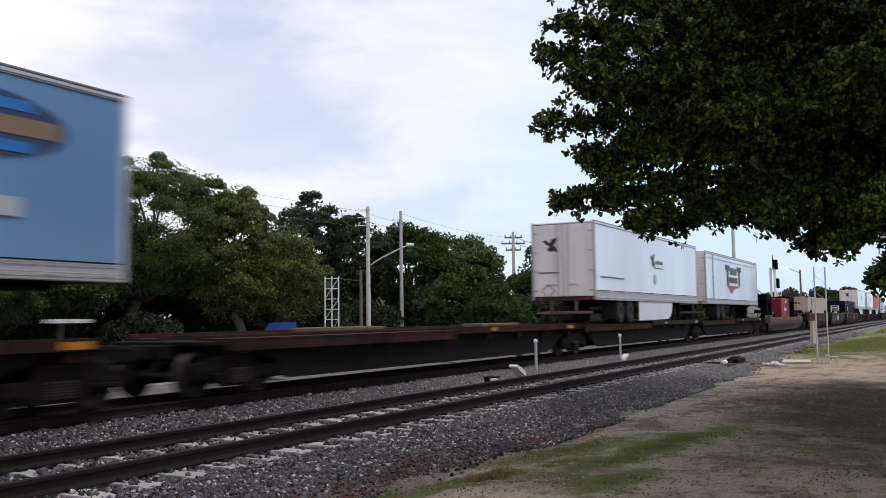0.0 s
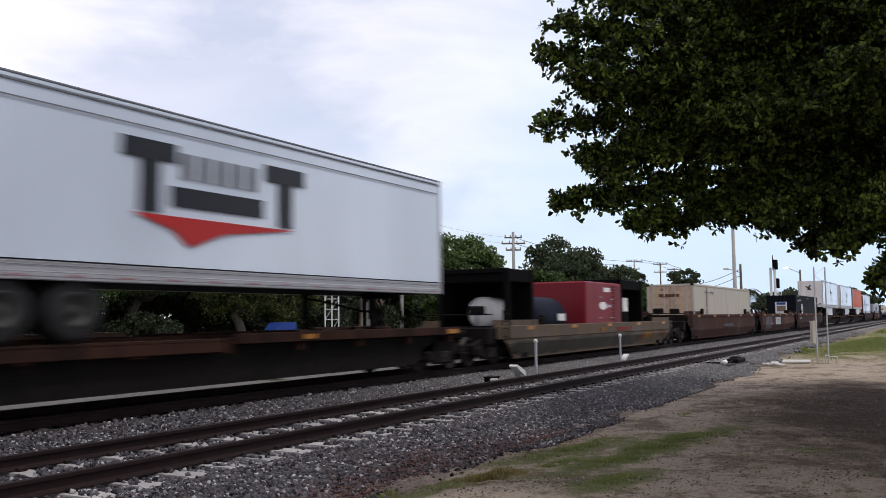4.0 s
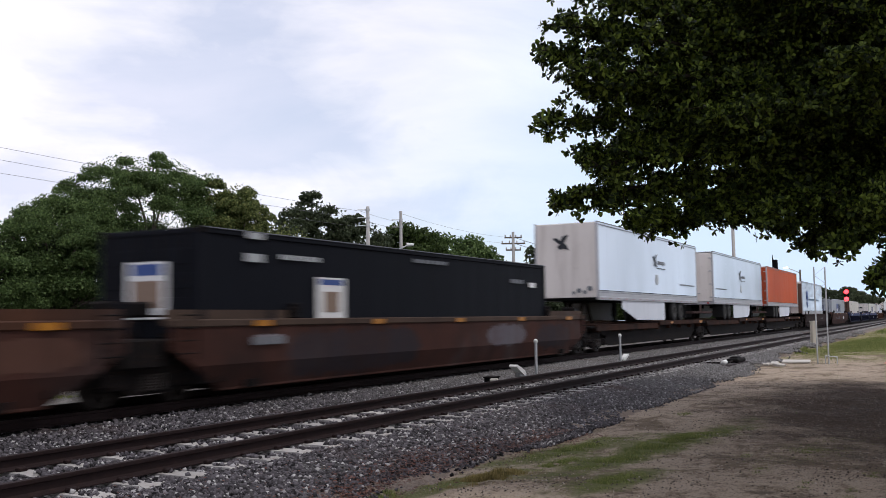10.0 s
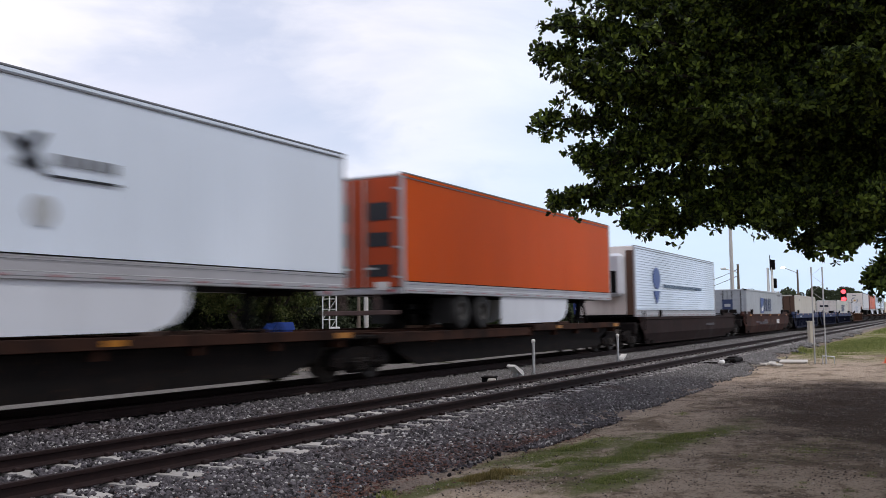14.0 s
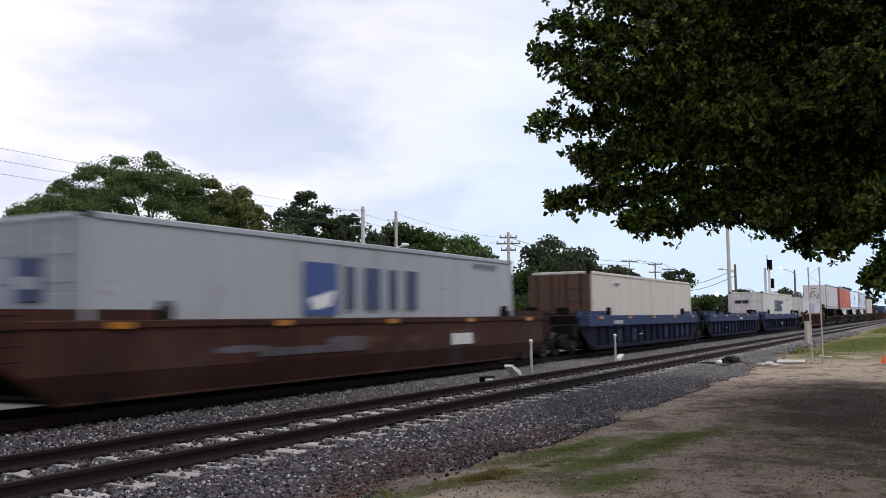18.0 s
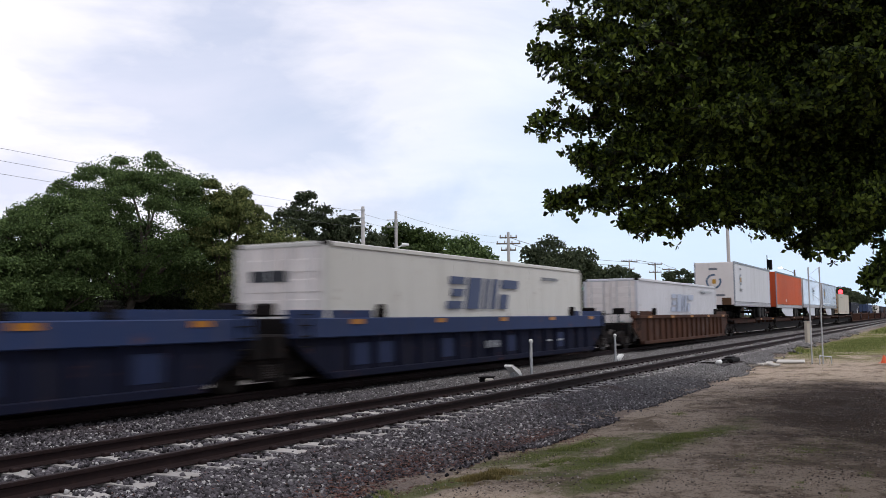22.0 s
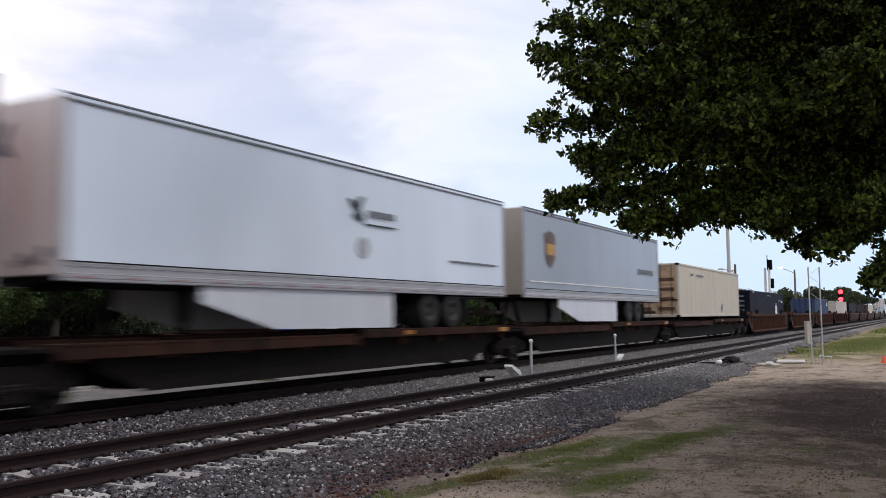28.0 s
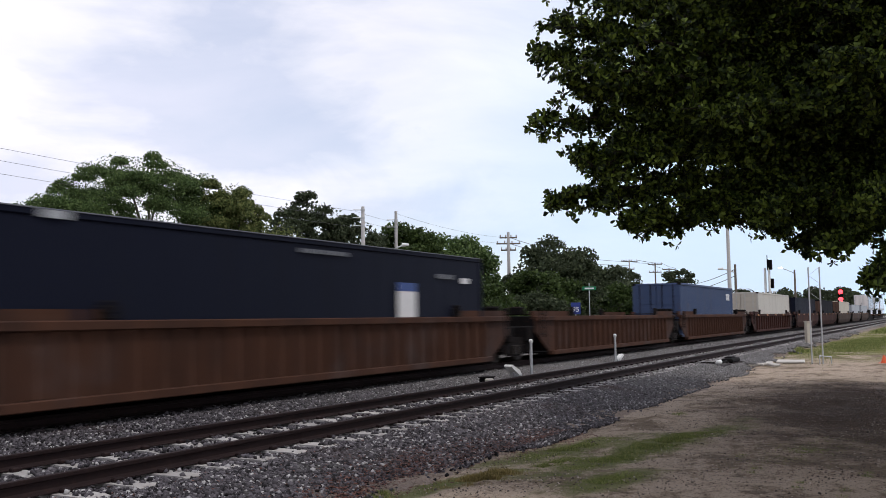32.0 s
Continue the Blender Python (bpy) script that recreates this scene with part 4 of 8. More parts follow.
def well_car(s0, s1, style, paint_name, lower="", label="", marks=(), truck_l=0.0, truck_r=0.0, pitch=1.02, top=1.44, chord=0.14, strips=5):
    """One well unit from s0 to s1. truck_l, truck_r: where its trucks stand past the ends (None: no truck there)."""
    mid, L = (s0 + s1) / 2, s1 - s0
    car = ride("well_car", mid, 0.0, label, "well car", "well cars")
    a, b = -L / 2, L / 2
    low = 0.17
    lower = lower or paint_name
    wide = 1.40
    slope, lift = 1.35, 0.76
    outline = [(a, low + lift), (a + slope, low), (b - slope, low), (b, low + lift), (b, top - 0.12), (a, top - 0.12)]
    for k in (-1, 1):
        y = k * wide
        inset = 0.10 if style != "smooth" else 0.03
        if style == "smooth":
            bend = 0.62
            cut = slope * (bend - low) / lift
            upper = [(a, low + lift), (a + slope - cut, bend), (b - slope + cut, bend), (b, low + lift), (b, top - 0.12), (a, top - 0.12)]
            part("side_plate", Solid().prism(upper, y - k * inset, y - k * (inset + 0.03)), lower, car)
            face = [(a + slope - cut, y - k * inset, bend), (b - slope + cut, y - k * inset, bend), (b - slope, y - k * 0.20, low), (a + slope, y - k * 0.20, low)]
            skin = Solid().add(face + [(px, py - k * 0.03, pz) for px, py, pz in face], [(0, 1, 2, 3), (7, 6, 5, 4), (0, 4, 5, 1), (1, 5, 6, 2), (2, 6, 7, 3), (3, 7, 4, 0)])
            part("lower_plate", skin, lower, car, "bent-in lower plate")
        else:
            part("side_plate", Solid().prism(outline, y - k * inset, y - k * (inset + 0.03)), lower, car)
        band = {"smooth": chord, "ribbed": 0.16, "deep": 0.42}[style]
        part("top_chord", Solid().box(a, b, min(y, y - k * 0.16), max(y, y - k * 0.16), top - band, top, 0.02), paint_name, car)
        sill = Solid()
        sill.box(a + slope, b - slope, min(y - k * (0.19 if style == "smooth" else -0.004), y - k * 0.26), max(y - k * (0.19 if style == "smooth" else -0.004), y - k * 0.26), low - 0.03, low + (0.04 if style == "smooth" else 0.12), 0.015)
        part("bottom_sill", sill, lower, car)
        if style != "smooth":
            n = int(L / pitch)
            rib = kept(("rib", style, lower), lambda: Solid().box(-0.05, 0.05, -0.05, 0.05, low + 0.1, top - band - 0.004, 0.012), lower)
            for i in range(1, n):
                x = a + L * i / n
                if a + slope < x < b - slope:
                    part("rib", rib, lower, car, "", (x, y - k * 0.055, 0))
        if style == "deep" and k < 0:
            n, r2 = int(L / pitch), random.Random(int(s0))
            plate = kept(("repaint", "deep"), lambda: Solid().box(-0.34, 0.34, -0.004, 0.004, low + 0.22, top - 0.56), "dull_blue_well")
            stencil = kept(("stencil", "deep"), lambda: Solid().box(-0.2, 0.2, -0.003, 0.003, 0.60, 0.66), "logo_faded")
            for i in range(2, n - 2):
                x = a + L * (i + 0.5) / n
                if r2.random() < 0.45:
                    part("panel_patch", plate, "dull_blue_well", car, "faded blue repainted panel", (x, y + 0.096, 0))
                if r2.random() < 0.25:
                    part("stencil", stencil, "logo_faded", car, "pale stencilled line", (x, y + 0.088, 0))
        # raised end sills over the trucks
        for e, x0, x1 in ((a, a, a + 3.3), (b, b - 3.3, b)):
            out = [(x0, top - 0.1), (x1, top - 0.1), (x1, top + 0.17), (x0, top + 0.17)]
            part("end_sill", Solid().prism(out, y - k * 0.17, y - k * 0.24), paint_name, car)
        for x in (a + 3.45, b - 3.45):
            part("lock_lever", kept("lock_lever", lambda: Solid().box(-0.16, 0.16, -0.06, 0.06, 0.0, 0.24, 0.03).box(-0.07, 0.07, -0.09, 0.09, 0.1, 0.32, 0.03), "iron"), "iron", car, "dark locking lever", (x, y - k * 0.10, top - 0.004))
        for i in range(strips):
            x = a + L * (i + 0.5) / 5 + 0.3
            part("reflector", kept("reflector", lambda: Solid().box(-0.24, 0.24, -0.008, 0.008, -0.055, 0.055), "amber"), "amber", car, "amber reflector strip", (x, y + k * 0.008, top - 0.085))
    part("floor", Solid().box(a + slope, b - slope, -1.2, 1.2, low, low + 0.07).box(a + 2, a + 2.3, -1.3, 1.3, low, low + 0.14).box(b - 2.3, b - 2, -1.3, 1.3, low, low + 0.14), "iron", car)
    for way, e in ((-1, a), (1, b)):
        head = Solid()
        head.box(min(e, e - way * 1.35), max(e, e - way * 1.35), -1.28, 1.28, 1.02, 1.10, 0.02)
        head.box(min(e - way * 1.35, e - way * 1.25), max(e - way * 1.35, e - way * 1.25), -1.3, 1.3, 0.30, top, 0.02)
        head.box(min(e, e + way * 0.55), max(e, e + way * 0.55), -0.55, 0.55, 0.80, 1.06, 0.03)
        part("end_platform", head, "iron", car, "sooty end platform")
        ladder(car, e - way * 0.35, -wide - 0.03, 0.75, 1.62)
        brake = Solid().tube((e + way * 0.1, -0.7, 1.06), (e + way * 0.1, -0.7, 1.75), 0.025, n=8).box(e + way * 0.1 - 0.1, e + way * 0.1 + 0.1, -0.95, -0.45, 1.48, 1.75, 0.04)
        brake.tube((e, -1.15, 1.5), (e, 1.15, 1.5), 0.02, n=6).box(min(e + way * 0.05, e + way * 0.5), max(e + way * 0.05, e + way * 0.5), -1.25, 0.9, 0.62, 1.12, 0.04)
        part("brake_stand", brake, "iron", car)
    for x0, x1, z0, z1, material, count, side_label in marks:
        bars("lettering", car, a + x0 * L, a + x1 * L, -wide - (0.012 if style == "smooth" else 0.014), z0, z1, material, count, side_label)
    if truck_l is not None:
        truck(car, a + truck_l)
    if truck_r is not None:
        truck(car, b + truck_r)
    return car


def stain(car, x0, x1, z0, z1, material, seed, label, fill=4.0):
    """Paint on a smooth well side: an uneven patch that follows the upright and the bent-in plate."""
    r2 = random.Random(seed)
    def skin(z):
        return -1.376 if z >= 0.62 else -1.376 + 0.17 * (0.62 - z) / 0.45
    s, n, last = Solid(), 30, None
    for i in range(n + 1):
        u = 2 * i / n - 1
        k = max(0.0, 1 - abs(u) ** fill) ** 0.5
        mid, half = (z0 + z1) / 2, (z1 - z0) / 2 * k
        lo, hi = mid - half * r2.uniform(0.62, 1.0), mid + half * r2.uniform(0.62, 1.0)
        x, m = x0 + (x1 - x0) * i / n, min(max(0.62, lo), hi)
        col = [(x, skin(z), z) for z in (lo, m, hi)]
        if last:
            s.add(last + col, [(0, 1, 4, 3), (1, 2, 5, 4)])
        last = col
    part("paint_stain", s, material, car, label)


def spine_car(s0, s1, label, truck_l=0.0, truck_r=None, ends=(False, False)):
    """One spine unit: a deep middle beam, wheel decks on outriggers and a trailer hitch."""
    mid, L = (s0 + s1) / 2, s1 - s0
    car = ride("spine_car", mid, 0.0, label, "spine car", "spine cars")
    a, b = -L / 2, L / 2
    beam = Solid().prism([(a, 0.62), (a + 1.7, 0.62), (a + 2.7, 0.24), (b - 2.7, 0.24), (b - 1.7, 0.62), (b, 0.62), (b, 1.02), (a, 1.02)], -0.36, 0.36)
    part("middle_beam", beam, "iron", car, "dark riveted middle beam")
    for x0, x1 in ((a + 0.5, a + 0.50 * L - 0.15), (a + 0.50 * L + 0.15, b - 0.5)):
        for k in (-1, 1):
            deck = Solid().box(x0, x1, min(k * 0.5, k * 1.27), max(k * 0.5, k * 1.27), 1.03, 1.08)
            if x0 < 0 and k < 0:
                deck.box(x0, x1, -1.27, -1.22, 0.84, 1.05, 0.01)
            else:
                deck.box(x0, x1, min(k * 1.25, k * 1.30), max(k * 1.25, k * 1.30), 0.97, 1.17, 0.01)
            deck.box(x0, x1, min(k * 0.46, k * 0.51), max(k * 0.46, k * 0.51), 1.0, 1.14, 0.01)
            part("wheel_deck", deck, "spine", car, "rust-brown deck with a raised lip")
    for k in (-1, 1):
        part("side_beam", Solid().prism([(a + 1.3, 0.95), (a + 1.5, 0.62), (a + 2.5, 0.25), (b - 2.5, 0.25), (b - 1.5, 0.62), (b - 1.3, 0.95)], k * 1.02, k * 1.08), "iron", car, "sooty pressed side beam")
    for x0, x1 in ((a + 0.30 * L, a + 0.46 * L), (b - 0.22 * L, b - 0.06 * L)):
        part("raised_platform", Solid().box(x0, x1, 0.52, 1.24, 1.08, 1.22, 0.02), "tan_deck", car, "dusty tan raised platform")
    part("end_patch", kept("end_patch", lambda: Solid().box(-0.28, 0.28, -0.005, 0.005, -0.06, 0.06), "amber"), "amber", car, "yellow painted patch", (b - 0.9, -1.306, 1.06))
    n = 9
    arm = kept("outrigger", lambda: Solid().prism([(-0.05, 0.80), (0.05, 0.80), (0.05, 1.028), (-0.05, 1.028)], -1.26, 1.26), "spine")
    for i in range(n):
        part("outrigger", arm, "spine", car, "", (a + 0.9 + (L - 1.8) * i / (n - 1), 0, 0))
    for x in (a + 0.22 * L, b - 0.3 * L):
        box_s = Solid().box(x - 0.8, x + 0.8, -0.95, -0.40, 0.55, 0.92, 0.03).tube((x - 0.5, -0.7, 0.45), (x + 0.5, -0.7, 0.45), 0.14, n=12)
        part("brake_gear", box_s, "iron", car)
    for i in (2,):
        part("reflector", kept("spine_reflector", lambda: Solid().box(-0.2, 0.2, -0.006, 0.006, -0.05, 0.05), "amber"), "amber", car, "amber reflector strip", (a + L * (i + 0.5) / 4, -1.305, 1.07))
    for way, e in ((-1, a), (1, b)):
        head = Solid().box(min(e, e - way * 1.3), max(e, e - way * 1.3), -1.2, 1.2, 0.95, 1.04, 0.02).box(min(e, e + way * 0.3), max(e, e + way * 0.3), -0.4, 0.4, 0.70, 0.98, 0.03)
        part("end_platform", head, "iron", car)
        step = Solid().box(min(e, e - way * 0.5), max(e, e - way * 0.5), -1.3, -1.05, 0.42, 0.46)
        for q in (0.02, 0.48):
            step.tube((e - way * q, -1.28, 0.42), (e - way * q, -1.28, 1.0), 0.014, n=6)
        part("foot_step", step, "iron", car)
    if truck_l is not None:
        truck(car, a + truck_l)
    if truck_r is not None:
        truck(car, b + truck_r)
    if ends[0]:
        coupler(car, a, -1)
    if ends[1]:
        coupler(car, b, 1)
    return car


def bird_logo(load, x, y, z, k, face):
    """A spread-winged dark shape with short grey lines beside it."""
    pts = [(-0.55, 0.30), (-0.30, 0.34), (-0.12, 0.16), (0.05, 0.40), (0.42, 0.50), (0.26, 0.22), (0.14, 0.04), (0.30, -0.12), (0.42, -0.40), (0.12, -0.28), (-0.10, -0.34), (-0.30, -0.20), (-0.12, -0.04), (-0.34, 0.10)]
    pts = [(px * k, pz * k) for px, pz in pts]
    if face == "side":
        s = Solid().prism([(x + px, z + pz) for px, pz in pts], y - 0.012, y - 0.004)
    else:
        s, n = Solid(), len(pts)
        v = [(x - 0.004, y - px, z + pz) for px, pz in pts] + [(x - 0.012, y - px, z + pz) for px, pz in pts]
        s.add(v, [tuple(range(n)), tuple(range(2 * n - 1, n - 1, -1))])
        s.add(v, [(i, n + i, n + (i + 1) % n, (i + 1) % n) for i in range(n)])
    part("logo", s, "logo_dark", load, "dark bird-shaped mark")


def tyre_pair(load, x, y, r=0.50):
    """Dual tyres with a pale hub."""
    prof = [(0.24, -0.30), (0.42, -0.30), (r, -0.27), (r, -0.06), (0.44, -0.03), (0.44, 0.03), (r, 0.06), (r, 0.27), (0.42, 0.30), (0.24, 0.30)]
    w = part("wheel", kept("wheel", lambda: Solid().lathe([(q, h * 0.9) for q, h in prof], 24), "rubber"), "rubber", load, "black dual tyres", (x, y, r))
    hub = kept("hub", lambda: Solid().lathe([(0.0, -0.18), (0.10, -0.19), (0.12, -0.10), (0.22, -0.12), (0.255, -0.285), (0.27, -0.28), (0.27, -0.2)], 20), "hub")
    h = part("hub", hub, "hub", w, "pale steel wheel hub")
    if y > 0:
        h.rotation_euler = (0, 0, math.pi)


def trailer(s0, L, top, side, end, label, rear="left", skirt=True, floor=2.03, deck=1.10, rail="rail_grey", front_logo="", group="trailers", stripes=False, rear_color="", posts="", legs_open=False, band=0.285):
    """A road trailer on the train: origin on the deck under its left end's middle."""
    load = ride("semi_trailer", s0 + L / 2, deck, label, "trailer", group)
    a, b, z0, z1 = -L / 2, L / 2, floor - deck, top - deck
    r = -1 if rear == "left" else 1
    # skins
    for k in (-1, 1):
        y = k * (HALF - 0.02)
        s = Solid().box(a + 0.04, b - 0.04, min(y, y - k * 0.03), max(y, y - k * 0.03), z0 + band - 0.005, z1 - 0.08)
        part("side_panel", s, side, load)
        if stripes:
            n = 23
            rib = Solid()
            for i in range(n):
                z = z0 + band + 0.055 + (z1 - z0 - 0.48) * (i + 0.5) / n
                rib.box(a + 0.1, b - 0.1, min(y, y + k * 0.022), max(y, y + k * 0.022), z - 0.018, z + 0.018, 0.010)
            part("corrugation", rib, side, load, "horizontal pressed ribs")
        else:
            seam = kept(("seam", side, round(z1 - z0, 2), band), lambda: Solid().box(-0.012, 0.012, -0.0012, 0.0012, z0 + band - 0.005, z1 - 0.08), side)
            n = int(L / 1.22)
            for i in range(1, n):
                part("seam", seam, side, load, "", (a + L * i / n, y, 0))
        rl = Solid().box(a, b, min(k * HALF, k * (HALF - 0.09)), max(k * HALF, k * (HALF - 0.09)), z0, z0 + 0.13, 0.015)
        rl.box(a, b, min(k * (HALF - 0.008), k * (HALF - 0.06)), max(k * (HALF - 0.008), k * (HALF - 0.06)), z0 + 0.13, z0 + band, 0.01)
        part("bottom_rail", rl, rail, load, "aluminium bottom rail")
        part("top_rail", Solid().box(a, b, min(k * (HALF + 0.002), k * (HALF - 0.08)), max(k * (HALF + 0.002), k * (HALF - 0.08)), z1 - 0.10, z1 - 0.03, 0.012), posts or side, load)
        part("rail_joint", Solid().box(a + 0.02, b - 0.02, min(k * (HALF - 0.02), k * (HALF + 0.001)), max(k * (HALF - 0.02), k * (HALF + 0.001)), z1 - 0.125, z1 - 0.105), "logo_grey", load, "dark joint under the roof rail")
        part("roof_edge", Solid().box(a, b, min(k * (HALF + 0.006), k * (HALF - 0.08)), max(k * (HALF + 0.006), k * (HALF - 0.08)), z1 - 0.03, z1 + 0.008, 0.008), "logo_grey", load, "dark roof edge")
        for q, h, m2, lab in ((0.05, 0.012, "logo_grey", "dark line along the rail"), (band - 0.07, 0.010, "logo_grey", "dark line along the rail"), (band - 0.02, 0.010, "alu", "bright line along the rail")):
            part("rail_groove", Solid().box(a + 0.02, b - 0.02, min(k * HALF, k * (HALF + 0.003)), max(k * HALF, k * (HALF + 0.003)), z0 + q, z0 + q + h), m2, load, lab)
        part("rail_line", Solid().box(a + 0.02, b - 0.02, min(k * HALF, k * (HALF + 0.004)), max(k * HALF, k * (HALF + 0.004)), z0 + 0.125, z0 + 0.14), "alu", load, "bright edge of the rail")
        if k < 0:
            part("shadow_gap", Solid().box(a + 0.1, b - 0.1, -HALF + 0.004, -HALF + 0.012, z0 + band, z0 + band + 0.022), "black", load, "dark joint above the bottom rail")
            for i in range(16):
                part("reflective_tape", kept("reflective_tape", lambda: Solid().box(-0.12, 0.12, -0.003, 0.003, -0.018, 0.018), "tape"), "tape", load, "faded red reflective tape", (a + 0.4 + (L - 0.8) * i / 15, -HALF - 0.004, z0 + 0.07))
    part("roof", Solid().box(a + 0.02, b - 0.02, -HALF + 0.03, HALF - 0.03, z1 - 0.06, z1 - 0.02), "alu", load)
    part("floor", Solid().box(a + 0.05, b - 0.05, -HALF + 0.06, HALF - 0.06, z0 + 0.01, z0 + 0.12), "black", load)
    # front wall
    f = -r
    fx = b if f > 0 else a
    part("front_wall", Solid().box(min(fx, fx - f * 0.06), max(fx, fx - f * 0.06), -HALF + 0.04, HALF - 0.04, z0 + 0.1, z1 - 0.03, 0.02), rear_color if f < 0 and rear_color else end, load)
    for k in (-1, 1):
        for x, w in ((a, 1), (b, -1)):
            part("corner_post", Solid().box(min(x, x + w * 0.10), max(x, x + w * 0.10), min(k * (HALF + 0.004), k * (HALF - 0.10)), max(k * (HALF + 0.004), k * (HALF - 0.10)), z0, z1 - 0.01, 0.02), posts or rail, load)
    # rear doors with rods and hinges
    rx = a if r < 0 else b
    for k in (-1, 1):
        d = part("door", Solid().box(min(rx + r * 0.02, rx - r * 0.03), max(rx + r * 0.02, rx - r * 0.03), min(k * 0.012, k * (HALF - 0.10)), max(k * 0.012, k * (HALF - 0.10)), z0 + 0.16, z1 - 0.10, 0.012), rear_color or end, load)
        for q in (0.20,):
            part("lock_rod", Solid().tube((rx + r * 0.05, k * q, z0 + 0.14), (rx + r * 0.05, k * q, z1 - 0.08), 0.018, n=8).box(rx + r * 0.03 - 0.03, rx + r * 0.03 + 0.03, min(k * q, k * (q + 0.34)), max(k * q, k * (q + 0.34)), z0 + 0.60, z0 + 0.65), "galv", d)
        for i in range(4):
            zz = z0 + 0.4 + i * (z1 - z0 - 0.8) / 3
            part("hinge", kept(("hinge", r), lambda: Solid().box(-0.02, 0.02, -0.09, 0.09, -0.028, 0.028, 0.008), "rail_grey"), "rail_grey", d, "", (rx + r * 0.03, k * (HALF - 0.16), zz))
    part("rear_sill", Solid().box(min(rx, rx - r * 0.12), max(rx, rx - r * 0.12), -HALF, HALF, z0 - 0.02, z0 + 0.15, 0.02), "red_sill" if "red sill" in label else rail, load)
    guard = Solid().box(min(rx, rx - r * 0.1), max(rx, rx - r * 0.1), -1.12, 1.12, 0.40, 0.52, 0.02)
    for y in (-0.5, 0.5):
        guard.box(min(rx, rx - r * 0.1), max(rx, rx - r * 0.1), y - 0.05, y + 0.05, 0.5, z0)
    part("rear_guard", guard, "guard_steel", load, "steel rear underride guard")
    for y in (-0.95, 0.95):
        part("tail_lamp", kept("tail_lamp", lambda: Solid().lathe([(0.0, -0.02), (0.05, -0.02), (0.055, 0.02), (0.0, 0.02)], 12, "x"), "red_glass"), "red_glass", load, "red tail lamp", (rx + r * 0.01, y, z0 + 0.06))
    # running gear
    for q in (3.3, 4.6):
        x = rx - r * q
        part("axle", Solid().tube((x, -0.9, 0.5), (x, 0.9, 0.5), 0.07, n=8), "black", load)
        for y in (-0.95, 0.95):
            tyre_pair(load, x, y)
    part("slider", Solid().box(min(rx - r * 2.4, rx - r * 5.4), max(rx - r * 2.4, rx - r * 5.4), -0.6, -0.5, 0.72, z0 + 0.02).box(min(rx - r * 2.4, rx - r * 5.4), max(rx - r * 2.4, rx - r * 5.4), 0.5, 0.6, 0.72, z0 + 0.02), "black", load)
    for y in (-0.95, 0.95):
        part("mud_flap", Solid().box(rx - r * 2.55 - 0.012, rx - r * 2.55 + 0.012, y - 0.32, y + 0.32, 0.18, 0.85), "rubber", load)
        lx = rx - r * (L - 2.9)
        leg = Solid().box(lx - 0.09, lx + 0.09, y - 0.09, y + 0.09, 0.30, z0 + 0.02, 0.015).box(lx - 0.06, lx + 0.06, y - 0.06, y + 0.06, 0.12, 0.32).box(lx - 0.16, lx + 0.16, y - 0.14, y + 0.14, 0.08, 0.13, 0.02)
        part("landing_leg", leg, "black", load)
    if legs_open:
        brace = Solid().tube((lx, -0.95, 0.45), (lx, 0.95, 0.85), 0.03, n=6)
        part("leg_brace", brace, "black", load)
    if skirt:
        if r < 0:
            x0, x1 = rx + 5.8, rx + 11.4
            out = [(x0, z0), (x1, z0), (x1 - 0.05, 0.55), (x1 - 0.35, 0.28), (x1 - 0.9, 0.14), (x0, 0.10)]
        else:
            x0, x1 = rx - 6.5, rx - 13.1
            out = [(x0, z0), (x1, z0), (x1, z0 - 0.3), (x1 + 2.1, 0.13), (x0, 0.10)]
        for k in (-1, 1):
            part("side_skirt", Solid().prism(out, k * (HALF - 0.05), k * (HALF - 0.075)), "skirt", load, "white aerodynamic side skirt")
    hitch = Solid().box(-0.35, 0.35, -0.45, 0.45, z0 - 0.10, z0 + 0.0, 0.03)
    for k in (-1, 1):
        hitch.tube((k * 0.8, 0.35, 0.0), (k * 0.2, 0.35, z0 - 0.06), 0.06, n=8)
        hitch.tube((k * 0.8, -0.35, 0.0), (k * 0.2, -0.35, z0 - 0.06), 0.06, n=8)
    part("kingpin_stand", hitch, "iron", load, "folding hitch stand", (rx - r * (L - 1.0), 0, 0))
    return load, a, b, z0, z1


